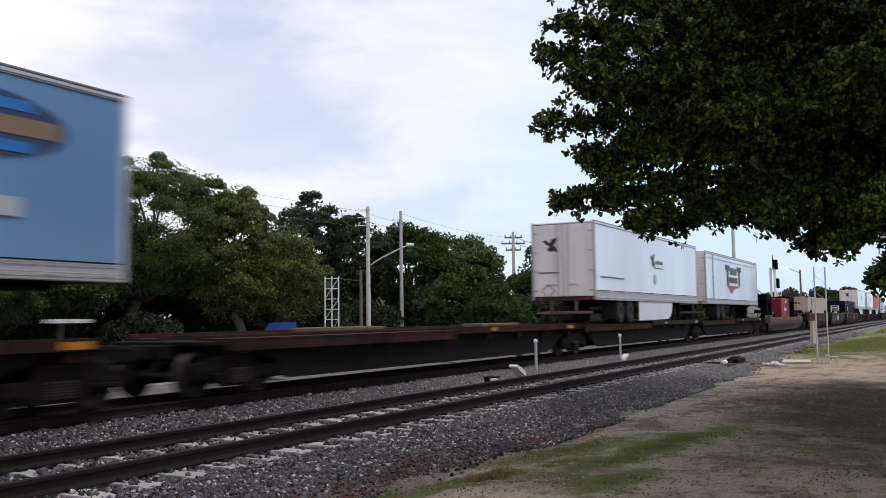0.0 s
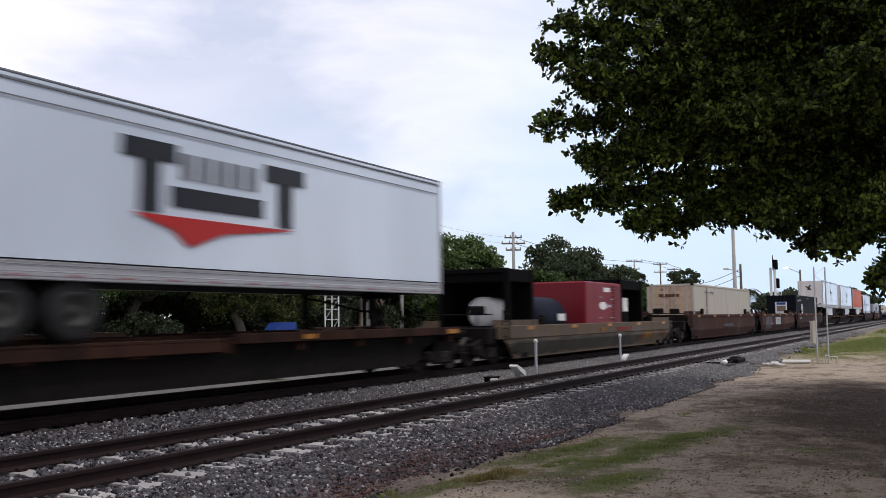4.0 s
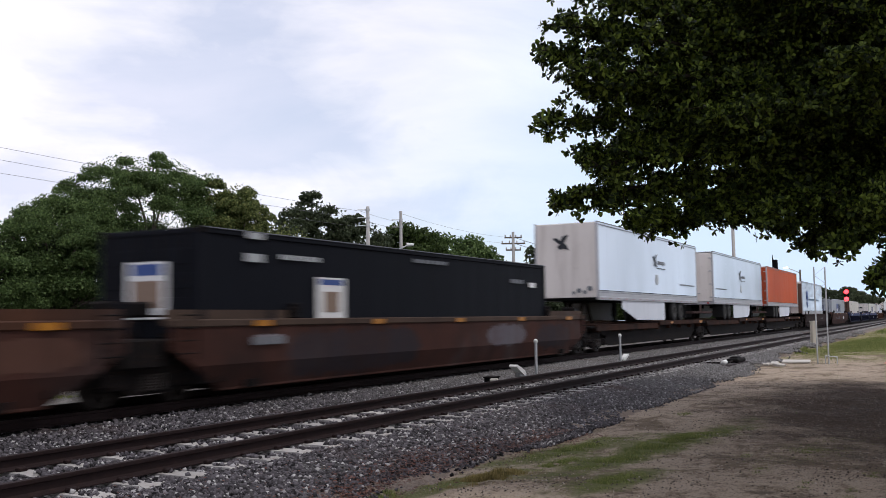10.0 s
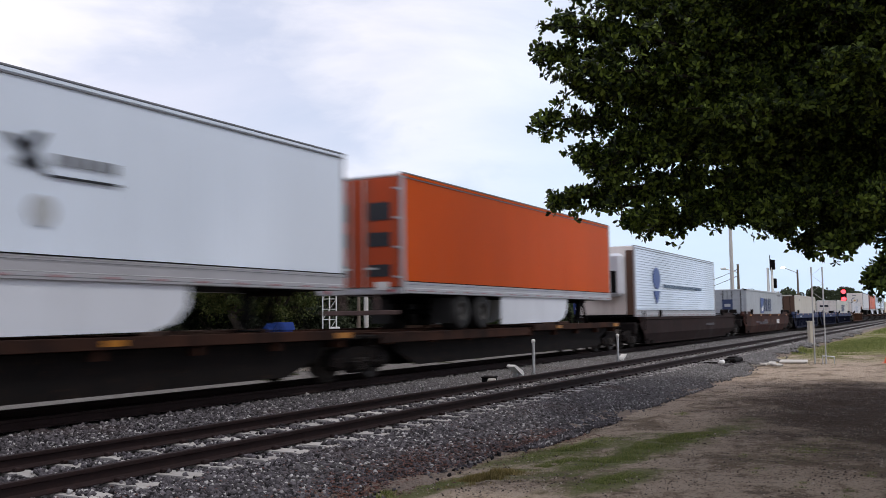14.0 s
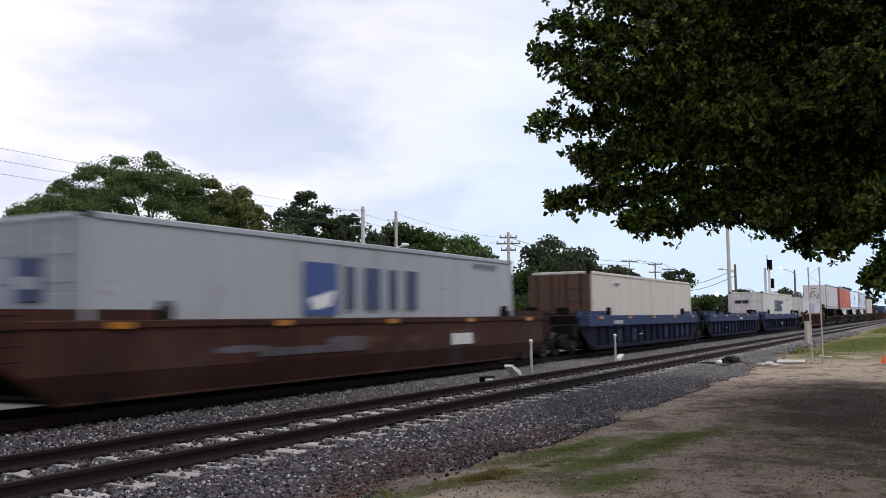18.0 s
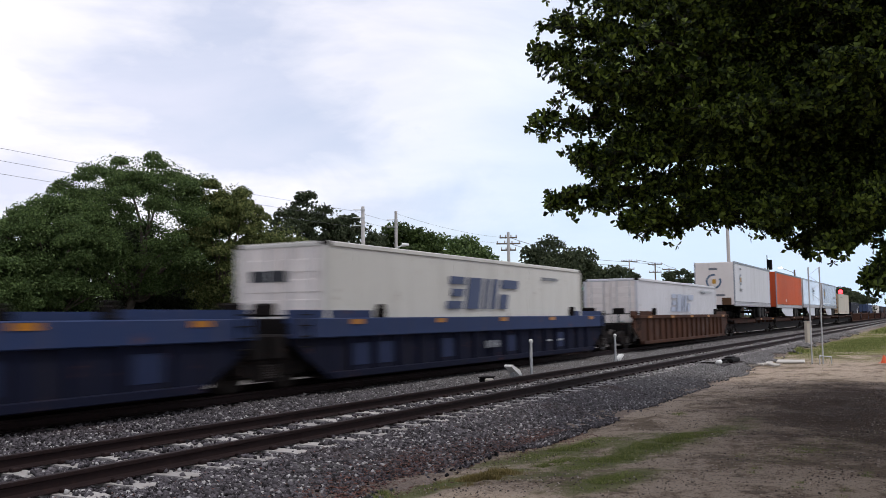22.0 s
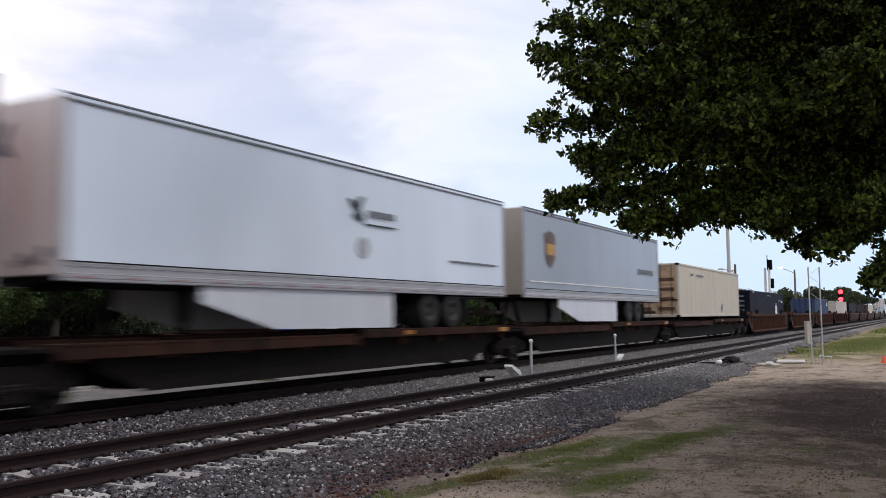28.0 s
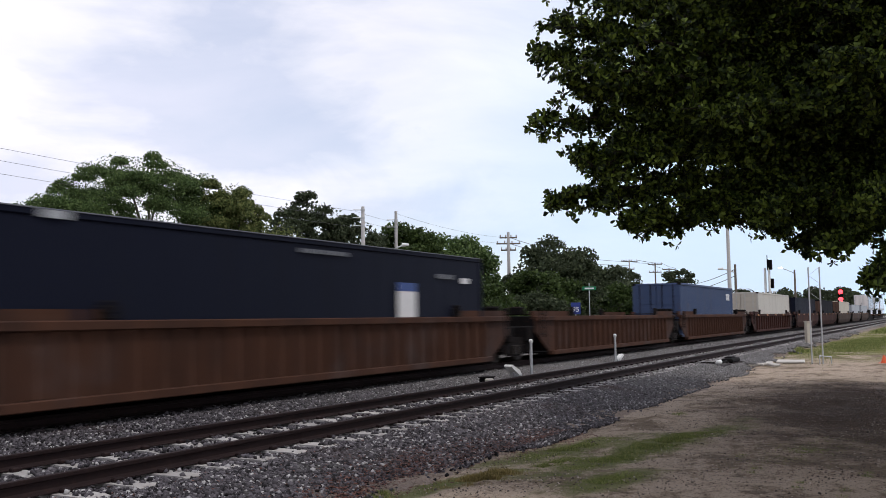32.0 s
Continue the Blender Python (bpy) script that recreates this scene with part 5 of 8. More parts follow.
def container(s0, L, top, side, end, label, floor=0.30, doors="left", corrugated=False, group="containers", posts=""):
    load = ride("container", s0 + L / 2, floor, label, "container", group)
    a, b, z1 = -L / 2, L / 2, top - floor
    W = HALF - 0.04
    posts = posts or side
    for k in (-1, 1):
        y = k * (W - 0.03)
        if corrugated:
            pts, n, p = [], int((L - 0.3) / 0.28), (L - 0.3) / int((L - 0.3) / 0.28)
            s, x = Solid(), a + 0.15
            prof = []
            for i in range(n):
                prof += [(x, 0), (x + 0.30 * p, 0), (x + 0.5 * p, 0.036), (x + 0.80 * p, 0.036)]
                x += p
            prof.append((x, 0))
            v = [(px, y - k * d, z) for px, d in prof for z in (0.12, z1 - 0.1)]
            s.add(v, [(2 * i, 2 * i + 2, 2 * i + 3, 2 * i + 1) for i in range(len(prof) - 1)])
            s.box(a + 0.1, b - 0.1, min(y - k * 0.05, y - k * 0.07), max(y - k * 0.05, y - k * 0.07), 0.1, z1 - 0.08)
            part("side_wall", s, side, load, "corrugated steel wall")
        else:
            part("side_wall", Solid().box(a + 0.08, b - 0.08, min(y, y - k * 0.03), max(y, y - k * 0.03), 0.12, z1 - 0.1), side, load)
            seam = kept(("panel_seam", side, round(z1, 2)), lambda: Solid().box(-0.016, 0.016, -0.002, 0.002, 0.12, z1 - 0.1), side)
            n = int(L / 1.22)
            for i in range(1, n):
                part("seam", seam, side, load, "", (a + L * i / n, y + k * 0.001, 0))
            for x in (a + 2.0, b - 2.0):
                part("lift_post", Solid().box(x - 0.11, x + 0.11, min(y, y + k * 0.006), max(y, y + k * 0.006), 0.1, z1 - 0.08, 0.003), side, load, "wide lifting post")
        part("top_rail", Solid().box(a, b, min(k * W, k * (W - 0.09)), max(k * W, k * (W - 0.09)), z1 - 0.12, z1, 0.02), posts, load)
        part("bottom_rail", Solid().box(a, b, min(k * W, k * (W - 0.10)), max(k * W, k * (W - 0.10)), 0.0, 0.15, 0.02), posts, load)
        for x, w in ((a, 1), (b, -1)):
            part("corner_post", Solid().box(min(x, x + w * 0.14), max(x, x + w * 0.14), min(k * (W + 0.003), k * (W - 0.14)), max(k * (W + 0.003), k * (W - 0.14)), 0, z1 + 0.003, 0.02), end if w > 0 and end == "rust_end" else posts, load)
            for z in (0.0, z1 - 0.11):
                part("corner_casting", kept("corner_casting", lambda: Solid().box(-0.09, 0.09, -0.09, 0.09, 0, 0.12, 0.015), "iron"), "iron", load, "", (x + w * 0.085, k * (W - 0.083), z))
    part("roof", Solid().box(a + 0.05, b - 0.05, -W + 0.05, W - 0.05, z1 - 0.07, z1 - 0.015), side, load)
    part("floor", Solid().box(a + 0.05, b - 0.05, -W + 0.05, W - 0.05, 0.02, 0.12), "black", load)
    dr = -1 if doors == "left" else 1
    for w in (-1, 1):
        x = a if w < 0 else b
        if w == dr:
            for k in (-1, 1):
                d = part("door", Solid().box(min(x - w * 0.02, x - w * 0.07), max(x - w * 0.02, x - w * 0.07), min(k * 0.012, k * (W - 0.12)), max(k * 0.012, k * (W - 0.12)), 0.14, z1 - 0.11, 0.012), end, load)
                for i in range(5):
                    pan = kept(("door_panel", end, k, w), lambda: Solid().box(min(-w * 0.02, -w * 0.005), max(-w * 0.02, -w * 0.005), min(k * 0.10, k * (W - 0.2)), max(k * 0.10, k * (W - 0.2)), -0.14, 0.14, 0.012), end)
                    part("door_panel", pan, end, d, "", (x, 0, 0.30 + (z1 - 0.6) * (i + 0.5) / 5))
                for q in (0.30, 0.88):
                    part("lock_rod", Solid().tube((x + w * 0.02, k * q, 0.10), (x + w * 0.02, k * q, z1 - 0.08), 0.02, n=8).box(x - 0.02 + w * 0.02, x + 0.02 + w * 0.02, min(k * q, k * (q + 0.30)), max(k * q, k * (q + 0.30)), 0.85, 0.90), "iron" if "container" in end or "rust" in end else "galv", d)
        else:
            wall = Solid().box(min(x - w * 0.05, x - w * 0.08), max(x - w * 0.05, x - w * 0.08), -W + 0.1, W - 0.1, 0.1, z1 - 0.1)
            if corrugated:
                for i in range(8):
                    yc = -W + 0.28 + i * (2 * W - 0.56) / 7
                    wall.box(min(x - w * 0.05, x - w * 0.02), max(x - w * 0.05, x - w * 0.02), yc - 0.07, yc + 0.07, 0.16, z1 - 0.14, 0.012)
            part("end_wall", wall, end, load)
        part("end_sill", Solid().box(min(x, x - w * 0.1), max(x, x - w * 0.1), -W + 0.1, W - 0.1, 0, 0.16, 0.02), posts, load)
        part("end_header", Solid().box(min(x, x - w * 0.1), max(x, x - w * 0.1), -W + 0.1, W - 0.1, z1 - 0.12, z1 - 0.004, 0.02), posts, load)
    return load, a, b, z1


def side_text(load, x0, x1, z0, z1, material, count, label, y=-HALF, gap=0.25):
    return bars("lettering", load, x0, x1, y - 0.004, z0, z1, material, count, label, gap)


def end_text(load, x, y0, y1, z0, z1, material, label, w=-1):
    part("lettering", Solid().box(x + w * 0.006 - 0.006, x + w * 0.006 + 0.006, y0, y1, z0, z1), material, load, label)


def letter_blocks(load, x, z, h, widths, slant, material, gap):
    """A company mark as plain slanted blocks."""
    for k, w in enumerate(widths):
        out = [(x, z), (x + w, z), (x + w + slant * h, z + h), (x + slant * h, z + h)]
        part("mark_block", Solid().prism(out, -HALF + 0.02, -HALF + 0.034), material, load, "plain block of a company mark")
        x += w + gap


def slanted_mark(load, x, z, h, wide, material):
    """A company mark as plain slanted pieces: stacked bars, leaning blocks and a long head bar."""
    lean = 0.30 * h
    def piece(u0, u1, v0, v1):
        out = [(x + u0 * wide + lean * v0, z + v0 * h), (x + u1 * wide + lean * v0, z + v0 * h), (x + u1 * wide + lean * v1, z + v1 * h), (x + u0 * wide + lean * v1, z + v1 * h)]
        part("mark_block", Solid().prism(out, -HALF + 0.02, -HALF + 0.034), material, load, "plain block of a company mark")
    for u0, u1, v0, v1 in ((0.0, 0.20, 0.0, 0.24), (0.04, 0.20, 0.38, 0.62), (0.0, 0.20, 0.76, 1.0), (0.25, 0.44, 0.0, 1.0), (0.49, 0.55, 0.0, 1.0),
                           (0.60, 0.68, 0.0, 1.0), (0.73, 1.0, 0.70, 1.0), (0.73, 0.86, 0.0, 0.5)):
        piece(u0, u1, v0, v1)


# --- spine cars, in train order
SP = "rusty articulated spine car carrying a trailer"
spine_car(-28.5, -9.8, SP, 0.0, None)
spine_car(-9.6, 10.6, SP, 0.0, -1.0, (False, True))
spine_car(12.6, 31.6, "rusty empty articulated spine car", 1.0, None, (True, False))
spine_car(31.8, 50.5, SP, -0.1, None)
spine_car(50.7, 69.9, SP, -0.1, -1.0, (False, True))
spine_car(155.9, 174.3, SP, 1.0, None, (True, False))
spine_car(174.5, 193.9, SP, -0.1, None)
spine_car(194.1, 213.2, SP, -0.1, -1.0, (False, True))
spine_car(349.3, 366.7, SP, 1.0, None, (True, False))
spine_car(366.9, 384.9, SP, -0.1, None)
spine_car(385.1, 402.5, SP, -0.1, None)
spine_car(402.7, 421.5, SP, -0.1, None)
spine_car(421.7, 441.2, SP, -0.1, -1.0, (False, True))

# --- well cars, in train order
white_panel = "worn white panel of lettering"
WELLA = well_car(71.8, 91.4, "smooth", "weathered_tan", "weathered_tan", "yellow-brown and grey well car with graffiti stains", [(0.56, 0.63, 0.84, 0.98, "faded_red", 1, "faded red patch"), (0.645, 0.66, 0.84, 0.98, "faded_red", 1, "faded red patch"), (0.46, 0.49, 0.86, 0.98, "faded_orange", 1, "faded orange patch")], 0.0, 0.0, top=1.16, chord=0.40)
WELLB = well_car(94.7, 114.0, "smooth", "brown", "brown", "dark brown well car with smooth rusty sides", [(0.44, 0.58, 0.72, 0.88, "graffiti", 9, "worn grey panel of lettering")], -0.4, 0.85)
WELLC = well_car(115.6, 133.4, "smooth", "rust_well", "brown", "empty rusty brown well car with graffiti stains", [], None, 0.85)
WELLD = well_car(134.4, 154.9, "smooth", "grey_brown", "brown", "brown and grey well car with stained sides", [(0.10, 0.15, 0.95, 1.1, "logo_grey", 3, "worn grey lettering")], None, -0.2)
well_car(215.6, 236.6, "smooth", "sooty_well", "sooty_well", "sooty maroon well car under a striped trailer", [(0.6, 0.7, 0.85, 0.97, "graffiti", 5, "worn grey lettering")], -0.3, 1.4, top=1.36, strips=0)
WELLG = well_car(239.6, 260.4, "smooth", "brown", "brown", "dark brown well car with faded lettering", [(0.28, 0.46, 0.72, 0.88, "graffiti", 8, "worn grey lettering"), (0.66, 0.72, 0.70, 1.0, "logo_white", 3, white_panel)], None, 0.0)
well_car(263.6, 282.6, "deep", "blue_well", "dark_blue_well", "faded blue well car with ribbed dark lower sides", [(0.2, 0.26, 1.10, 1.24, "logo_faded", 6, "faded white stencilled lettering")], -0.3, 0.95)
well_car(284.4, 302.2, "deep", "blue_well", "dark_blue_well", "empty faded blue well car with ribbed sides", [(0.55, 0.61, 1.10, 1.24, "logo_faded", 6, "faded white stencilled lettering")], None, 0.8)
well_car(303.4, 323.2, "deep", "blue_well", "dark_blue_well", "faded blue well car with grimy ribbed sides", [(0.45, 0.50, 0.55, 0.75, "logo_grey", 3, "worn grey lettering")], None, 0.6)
well_car(327.3, 347.5, "ribbed", "rust_well", "rust_well", "rust-brown ribbed well car", [], -0.4, 0.4)
well_car(442.8, 461.7, "ribbed", "rust_well", "rust_well", "rust-brown ribbed well car with weathered paint", [], -0.4, 0.95, pitch=0.62, strips=0)
well_car(463.8, 481.8, "ribbed", "rust_well", "rust_well", "empty rust-brown ribbed well car", [], None, 0.8, pitch=0.62, strips=0)
well_car(483.0, 501.6, "ribbed", "rust_well", "rust_well", "rust-brown ribbed well car under a blue container", [], None, 0.9, pitch=0.62, strips=0)
well_car(503.6, 524.2, "ribbed", "brown", "brown", "dark brown ribbed well car", [], None, 0.9)
well_car(526.2, 545.0, "smooth", "brown", "brown", "dark brown well car with smooth sides", [], None, 0.9)
well_car(547.0, 566.0, "smooth", "brown", "brown", "dark brown well car with smooth sides", [], None, 0.9)
well_car(568.0, 588.0, "smooth", "grey_brown", "grey_brown", "grey-brown well car with smooth sides", [], None, 0.9)
stain(WELLA, -9.0, 4.7, 0.18, 0.75, "olive_grime", 41, "dark olive-grey grime", 12.0)
for k in range(4):
    stain(WELLA, 4.2 + k * 1.1, 5.2 + k * 1.2, 0.30 + 0.1 * (k % 2), 0.70 + 0.04 * (k % 2), ("tan_well", "faded_orange", "weathered_tan", "tan_well")[k], 42 + k, "faded orange-tan paint")
stain(WELLC, -6.3, -3.3, 0.24, 1.29, "lavender_paint", 51, "pale grey sprayed paint", 8.0)
r4 = random.Random(15)
for k in range(13):
    x, z = r4.uniform(-6.1, -4.0), r4.uniform(0.62, 1.15)
    stain(WELLC, x, x + r4.uniform(0.3, 1.0), z, z + r4.uniform(0.06, 0.2), ("graffiti", "pale_spray", "graffiti_dark", "pale_spray")[k % 4], 60 + k, "sprayed paint stroke")
stain(WELLC, 2.2, 8.2, 0.60, 1.26, "tan_stain", 52, "faded tan-brown stain", 6.0)
bars("panel_frame", WELLC, -1.95, 0.72, -1.379, 0.60, 1.19, "logo_dark", 1, "dark frame round a worn panel")
part("panel", Solid().prism([(-1.82, 0.64), (-1.72, 0.80), (-1.72, 0.98), (-1.82, 1.15), (0.58, 1.15), (0.48, 0.98), (0.48, 0.80), (0.58, 0.64)], -1.392, -1.384), "logo_faded", WELLC, "worn pale panel")
for k in range(4):
    bars("lettering", WELLC, -1.25, -0.45, -1.396, 0.76 + k * 0.07, 0.785 + k * 0.07, "logo_dark", 1, "short dark line of print")
    bars("lettering", WELLC, -0.3, 0.05, -1.396, 0.76 + k * 0.07, 0.785 + k * 0.07, "logo_dark", 1, "short dark line of print")
stain(WELLD, -7.1, -1.8, 0.17, 1.30, "slate_paint", 53, "large dark slate-coloured paint patch", 7.0)
stain(WELLD, -8.2, -7.2, 0.92, 1.16, "pale_spray", 54, "pale smeared paint")
stain(WELLD, 2.0, 4.8, 0.5, 1.28, "lavender_paint", 55, "pale grey sprayed paint", 3.0)
stain(WELLD, 5.6, 8.6, 0.3, 1.25, "slate_paint", 56, "dark slate-coloured paint patch", 3.0)
for k in range(9):
    x, z = r4.uniform(-9.0, 4.5), r4.uniform(0.68, 1.05)
    stain(WELLG, x, x + r4.uniform(0.7, 1.8), z, z + r4.uniform(0.12, 0.26), ("tan_stain", "lavender_paint", "tan_stain")[k % 3], 80 + k, "faded smeared paint")
for s in (590.5, 611.0):
    well_car(s, s + 19.0, "smooth", "grey_brown", "grey_brown", "grey-brown well car far back on the train", [], None, 0.9)
for s in (631.5, 652.0, 672.5):
    spine_car(s, s + 20.0, SP, 0.0, None)

# --- loads, in train order
ld, a, b, z0, z1 = trailer(-5.5, 16.15, 5.07, "blue_trailer", "blue_trailer", "sky-blue trailer with a dark oval mark on its side", "left", False, posts="alu")
oval = [(5.25 + 1.65 * math.cos(q), 3.13 + 0.50 * math.sin(q)) for q in [2 * math.pi * i / 28 for i in range(28)]]
part("logo", Solid().prism(oval, -HALF - 0.006, -HALF + 0.012), "logo_navy", ld, "dark blue oval mark")
for x0, x1, z_0, z_1, m, lab in ((3.7, 6.75, 2.99, 3.25, "logo_tan", "tan band of a mark"), (4.2, 6.3, 3.34, 3.50, "logo_sky", "bright blue band of a mark"), (4.2, 6.3, 2.74, 2.90, "logo_sky", "bright blue band of a mark")):
    side_text(ld, x0, x1, z_0, z_1, m, 1, lab, y=-HALF - 0.006)
side_text(ld, 5.2, 6.1, 1.82, 2.10, "logo_faded", 1, "pale grey panel")
side_text(ld, 6.6, 7.4, 0.30, 0.36, "logo_white", 3, "white reflective strips")


def bird_trailer(s0, rear, label, top=5.0, skirt=True, band=0.36, L=16.15):
    ld, a, b, z0, z1 = trailer(s0, L, top, "white_trailer", "door_white", label, rear, skirt, group="white bird trailers", band=band)
    bird_logo(ld, a + 8.05, -HALF, 2.78, 0.72, "side")
    side_text(ld, a + 8.5, a + 9.75, 2.66, 2.82, "logo_grey", 5, "short grey line of lettering")
    side_text(ld, a + 8.35, a + 9.75, 2.46, 2.50, "logo_dark", 1, "thin dark underline")
    part("logo", Solid().prism([(a + 8.3 + 0.24 * math.cos(q), 1.95 + 0.24 * math.sin(q)) for q in [2 * math.pi * i / 14 for i in range(14)]], -HALF - 0.006, -HALF + 0.012), "logo_faded", ld, "faint grey round mark")
    x = a + (0.6 if rear == "left" else 12.55)
    side_text(ld, x, x + 3.0, 1.80, 1.86, "logo_grey", 24, "fine grey line of small print", gap=0.12)
    bird_logo(ld, a - 0.02, 0.45 if rear == "left" else 0.15, 3.05 if rear == "left" else 3.15, 0.68, "end")
    if rear == "left":
        end_text(ld, a - 0.02, 0.15, 1.0, 1.98, 2.04, "logo_grey", "thin grey line of small print")
        s = Solid()
        for k in range(4):
            q = radians(90 * k)
            s.tube((a - 0.03, 0.62 + 0.26 * math.cos(q), 1.30 + 0.26 * math.sin(q)), (a - 0.03, 0.62 + 0.26 * math.cos(q + math.pi / 2), 1.30 + 0.26 * math.sin(q + math.pi / 2)), 0.016, n=5)
        part("placard_holder", s, "logo_grey", ld, "grey diamond placard frame")
    else:
        s = Solid()
        for y, z, r in ((-0.95, 1.38, 0.10), (-0.75, 1.24, 0.07), (-0.52, 1.30, 0.09), (-0.3, 1.22, 0.06)):
            s.tube((a - 0.01, y, z), (a - 0.04, y, z), r, n=12)
        part("hose_connection", s, "logo_grey", ld, "dark air and power connections")
    return ld


bird_trailer(33.55, "left", "white trailer with a dark bird and a red sill edge", 5.07, L=16.5)
ld, a, b, z0, z1 = trailer(52.3, 16.15, 5.0, "white_trailer", "door_white", "white trailer with a dark shield mark and red wedge", "left", False, legs_open=True)
for x in (a + 5.35, a + 8.95):
    side_text(ld, x, x + 1.25, 3.02, 3.34, "logo_dark", 1, "dark cross bar of a mark")
    side_text(ld, x + 0.40, x + 0.85, 2.14, 3.02, "logo_dark", 1, "dark upright bar of a mark")
side_text(ld, a + 6.7, a + 8.85, 2.78, 3.22, "logo_grey", 5, "grey blocks of a mark", gap=0.35)
side_text(ld, a + 6.45, a + 8.9, 2.28, 2.62, "logo_dark", 1, "dark bar of a mark")
part("logo", Solid().prism([(a + 5.6, 2.10), (a + 9.9, 2.10), (a + 7.8, 1.88), (a + 6.9, 1.58), (a + 6.5, 1.86)], -HALF - 0.012, -HALF - 0.004), "logo_red", ld, "red wedge-shaped mark")
end_text(ld, a - 0.03, -0.3, 0.9, 2.75, 3.05, "logo_grey", "small grey mark on a door")
end_text(ld, a - 0.03, 0.1, 0.9, 2.55, 2.65, "logo_red", "red line under a mark")
side_text(ld, a + 0.2, b - 0.2, z1 - 0.36, z1 - 0.34, "logo_grey", 1, "thin grey seam under the roof")
side_text(ld, a + 1.75, a + 1.95, z0 + 0.3, z1 - 0.12, "grey_trailer", 1, "grey reinforcing strip")
bird_trailer(156.7, "right", "white trailer with a dark bird on its nose", 5.06)
bird_trailer(176.95, "left", "white trailer with a dark bird and door hinges", 5.08)
ld, a, b, z0, z1 = trailer(195.6, 16.2, 5.02, "orange", "orange_door", "bright orange trailer with grimy orange doors", "left", True, rear_color="orange_door")
for y in (-0.62, 0.62):
    for z, h in ((2.75, 0.45), (2.1, 0.35), (1.35, 0.3)):
        end_text(ld, a - 0.03, y - 0.32, y + 0.32, z, z + h, "logo_dark", "dark sticker on a door")
end_text(ld, a - 0.03, -0.9, -0.5, 1.02, 1.22, "logo_white", "white label on a door")
# striped trailer with a refrigeration unit, standing over a well
ld, a, b, z0, z1 = trailer(215.2, 16.0, 4.46, "white_trailer", "door_white", "white ribbed trailer with blue marks and a cooling unit", "right", False, floor=1.36, deck=0.35, stripes=True, rear_color="door_white")
part("cooling_unit", Solid().box(a - 0.62, a - 0.01, -0.85, 0.85, 1.9, 3.75, 0.12), "skirt", ld, "white rounded cooling unit")
part("grille", Solid().box(a - 0.635, a - 0.60, -0.65, 0.65, 2.05, 3.0, 0.03), "black", ld, "black grille")
part("nose_panel", Solid().box(a - 0.03, a - 0.008, -1.22, -0.9, 1.1, 3.9, 0.01), "rust_end", ld, "rust-red corner panel")
part("logo", Solid().prism([(a + 3.4 + 0.62 * math.cos(q), 2.78 + 0.50 * math.sin(q)) for q in [2 * math.pi * i / 20 for i in range(20)]], -HALF - 0.03, -HALF - 0.012), "logo_blue", ld, "round blue mark")
part("logo", Solid().prism([(a + 2.85, 2.2), (a + 3.95, 2.2), (a + 3.6, 1.75), (a + 3.3, 1.6)], -HALF - 0.03, -HALF - 0.012), "logo_blue", ld, "blue wedge below a round mark")
side_text(ld, a + 4.6, a + 12.6, 2.36, 2.52, "logo_ring", 18, "blue line of lettering", y=-HALF - 0.02)
# grey container with large blue letters
ld, a, b, z1 = container(241.4, 16.3, 3.15, "grey_container", "grey_container", "light grey container with dark blue letters")
letter_blocks(ld, a + 7.15, 1.33, 0.95, (0.34, 0.62, 0.34, 0.52), 0.0, "logo_navy", 0.45)
part("logo", Solid().box(a + 5.6, a + 6.8, -HALF + 0.020, -HALF + 0.034, 1.2, 2.32), "logo_blue", ld, "dark blue square mark")
part("logo", Solid().prism([(a + 5.75, 1.55), (a + 6.7, 1.75), (a + 6.5, 1.4), (a + 5.9, 1.3)], -HALF + 0.012, -HALF + 0.019), "logo_white", ld, "pale wedge in a mark")
end_text(ld, a - 0.04, -0.35, 0.35, 1.45, 2.15, "logo_navy", "dark square mark on a door")
end_text(ld, a - 0.046, -0.2, 0.2, 1.65, 1.85, "logo_faded", "pale wedge in a mark")
side_text(ld, a + 13.6, a + 15.2, 2.55, 2.65, "logo_grey", 8, "thin line of small print", y=-HALF + 0.03)
ld, a, b, z1 = container(96.5, 16.2, 3.08, "beige", "cream_end", "beige container with brown-stained end")
side_text(ld, a + 2.6, a + 3.6, 2.32, 2.42, "logo_grey", 4, "small print", y=-HALF + 0.03)
side_text(ld, a + 4.0, a + 4.9, 2.32, 2.42, "logo_grey", 4, "small print", y=-HALF + 0.03)
side_text(ld, a + 3.05, a + 3.32, 0.2, z1 - 0.14, "logo_tan", 1, "rust-stained brown post", y=-HALF + 0.05)
end_text(ld, a, -0.5, 0.6, 2.1, 2.25, "logo_brown", "small brown line of print")


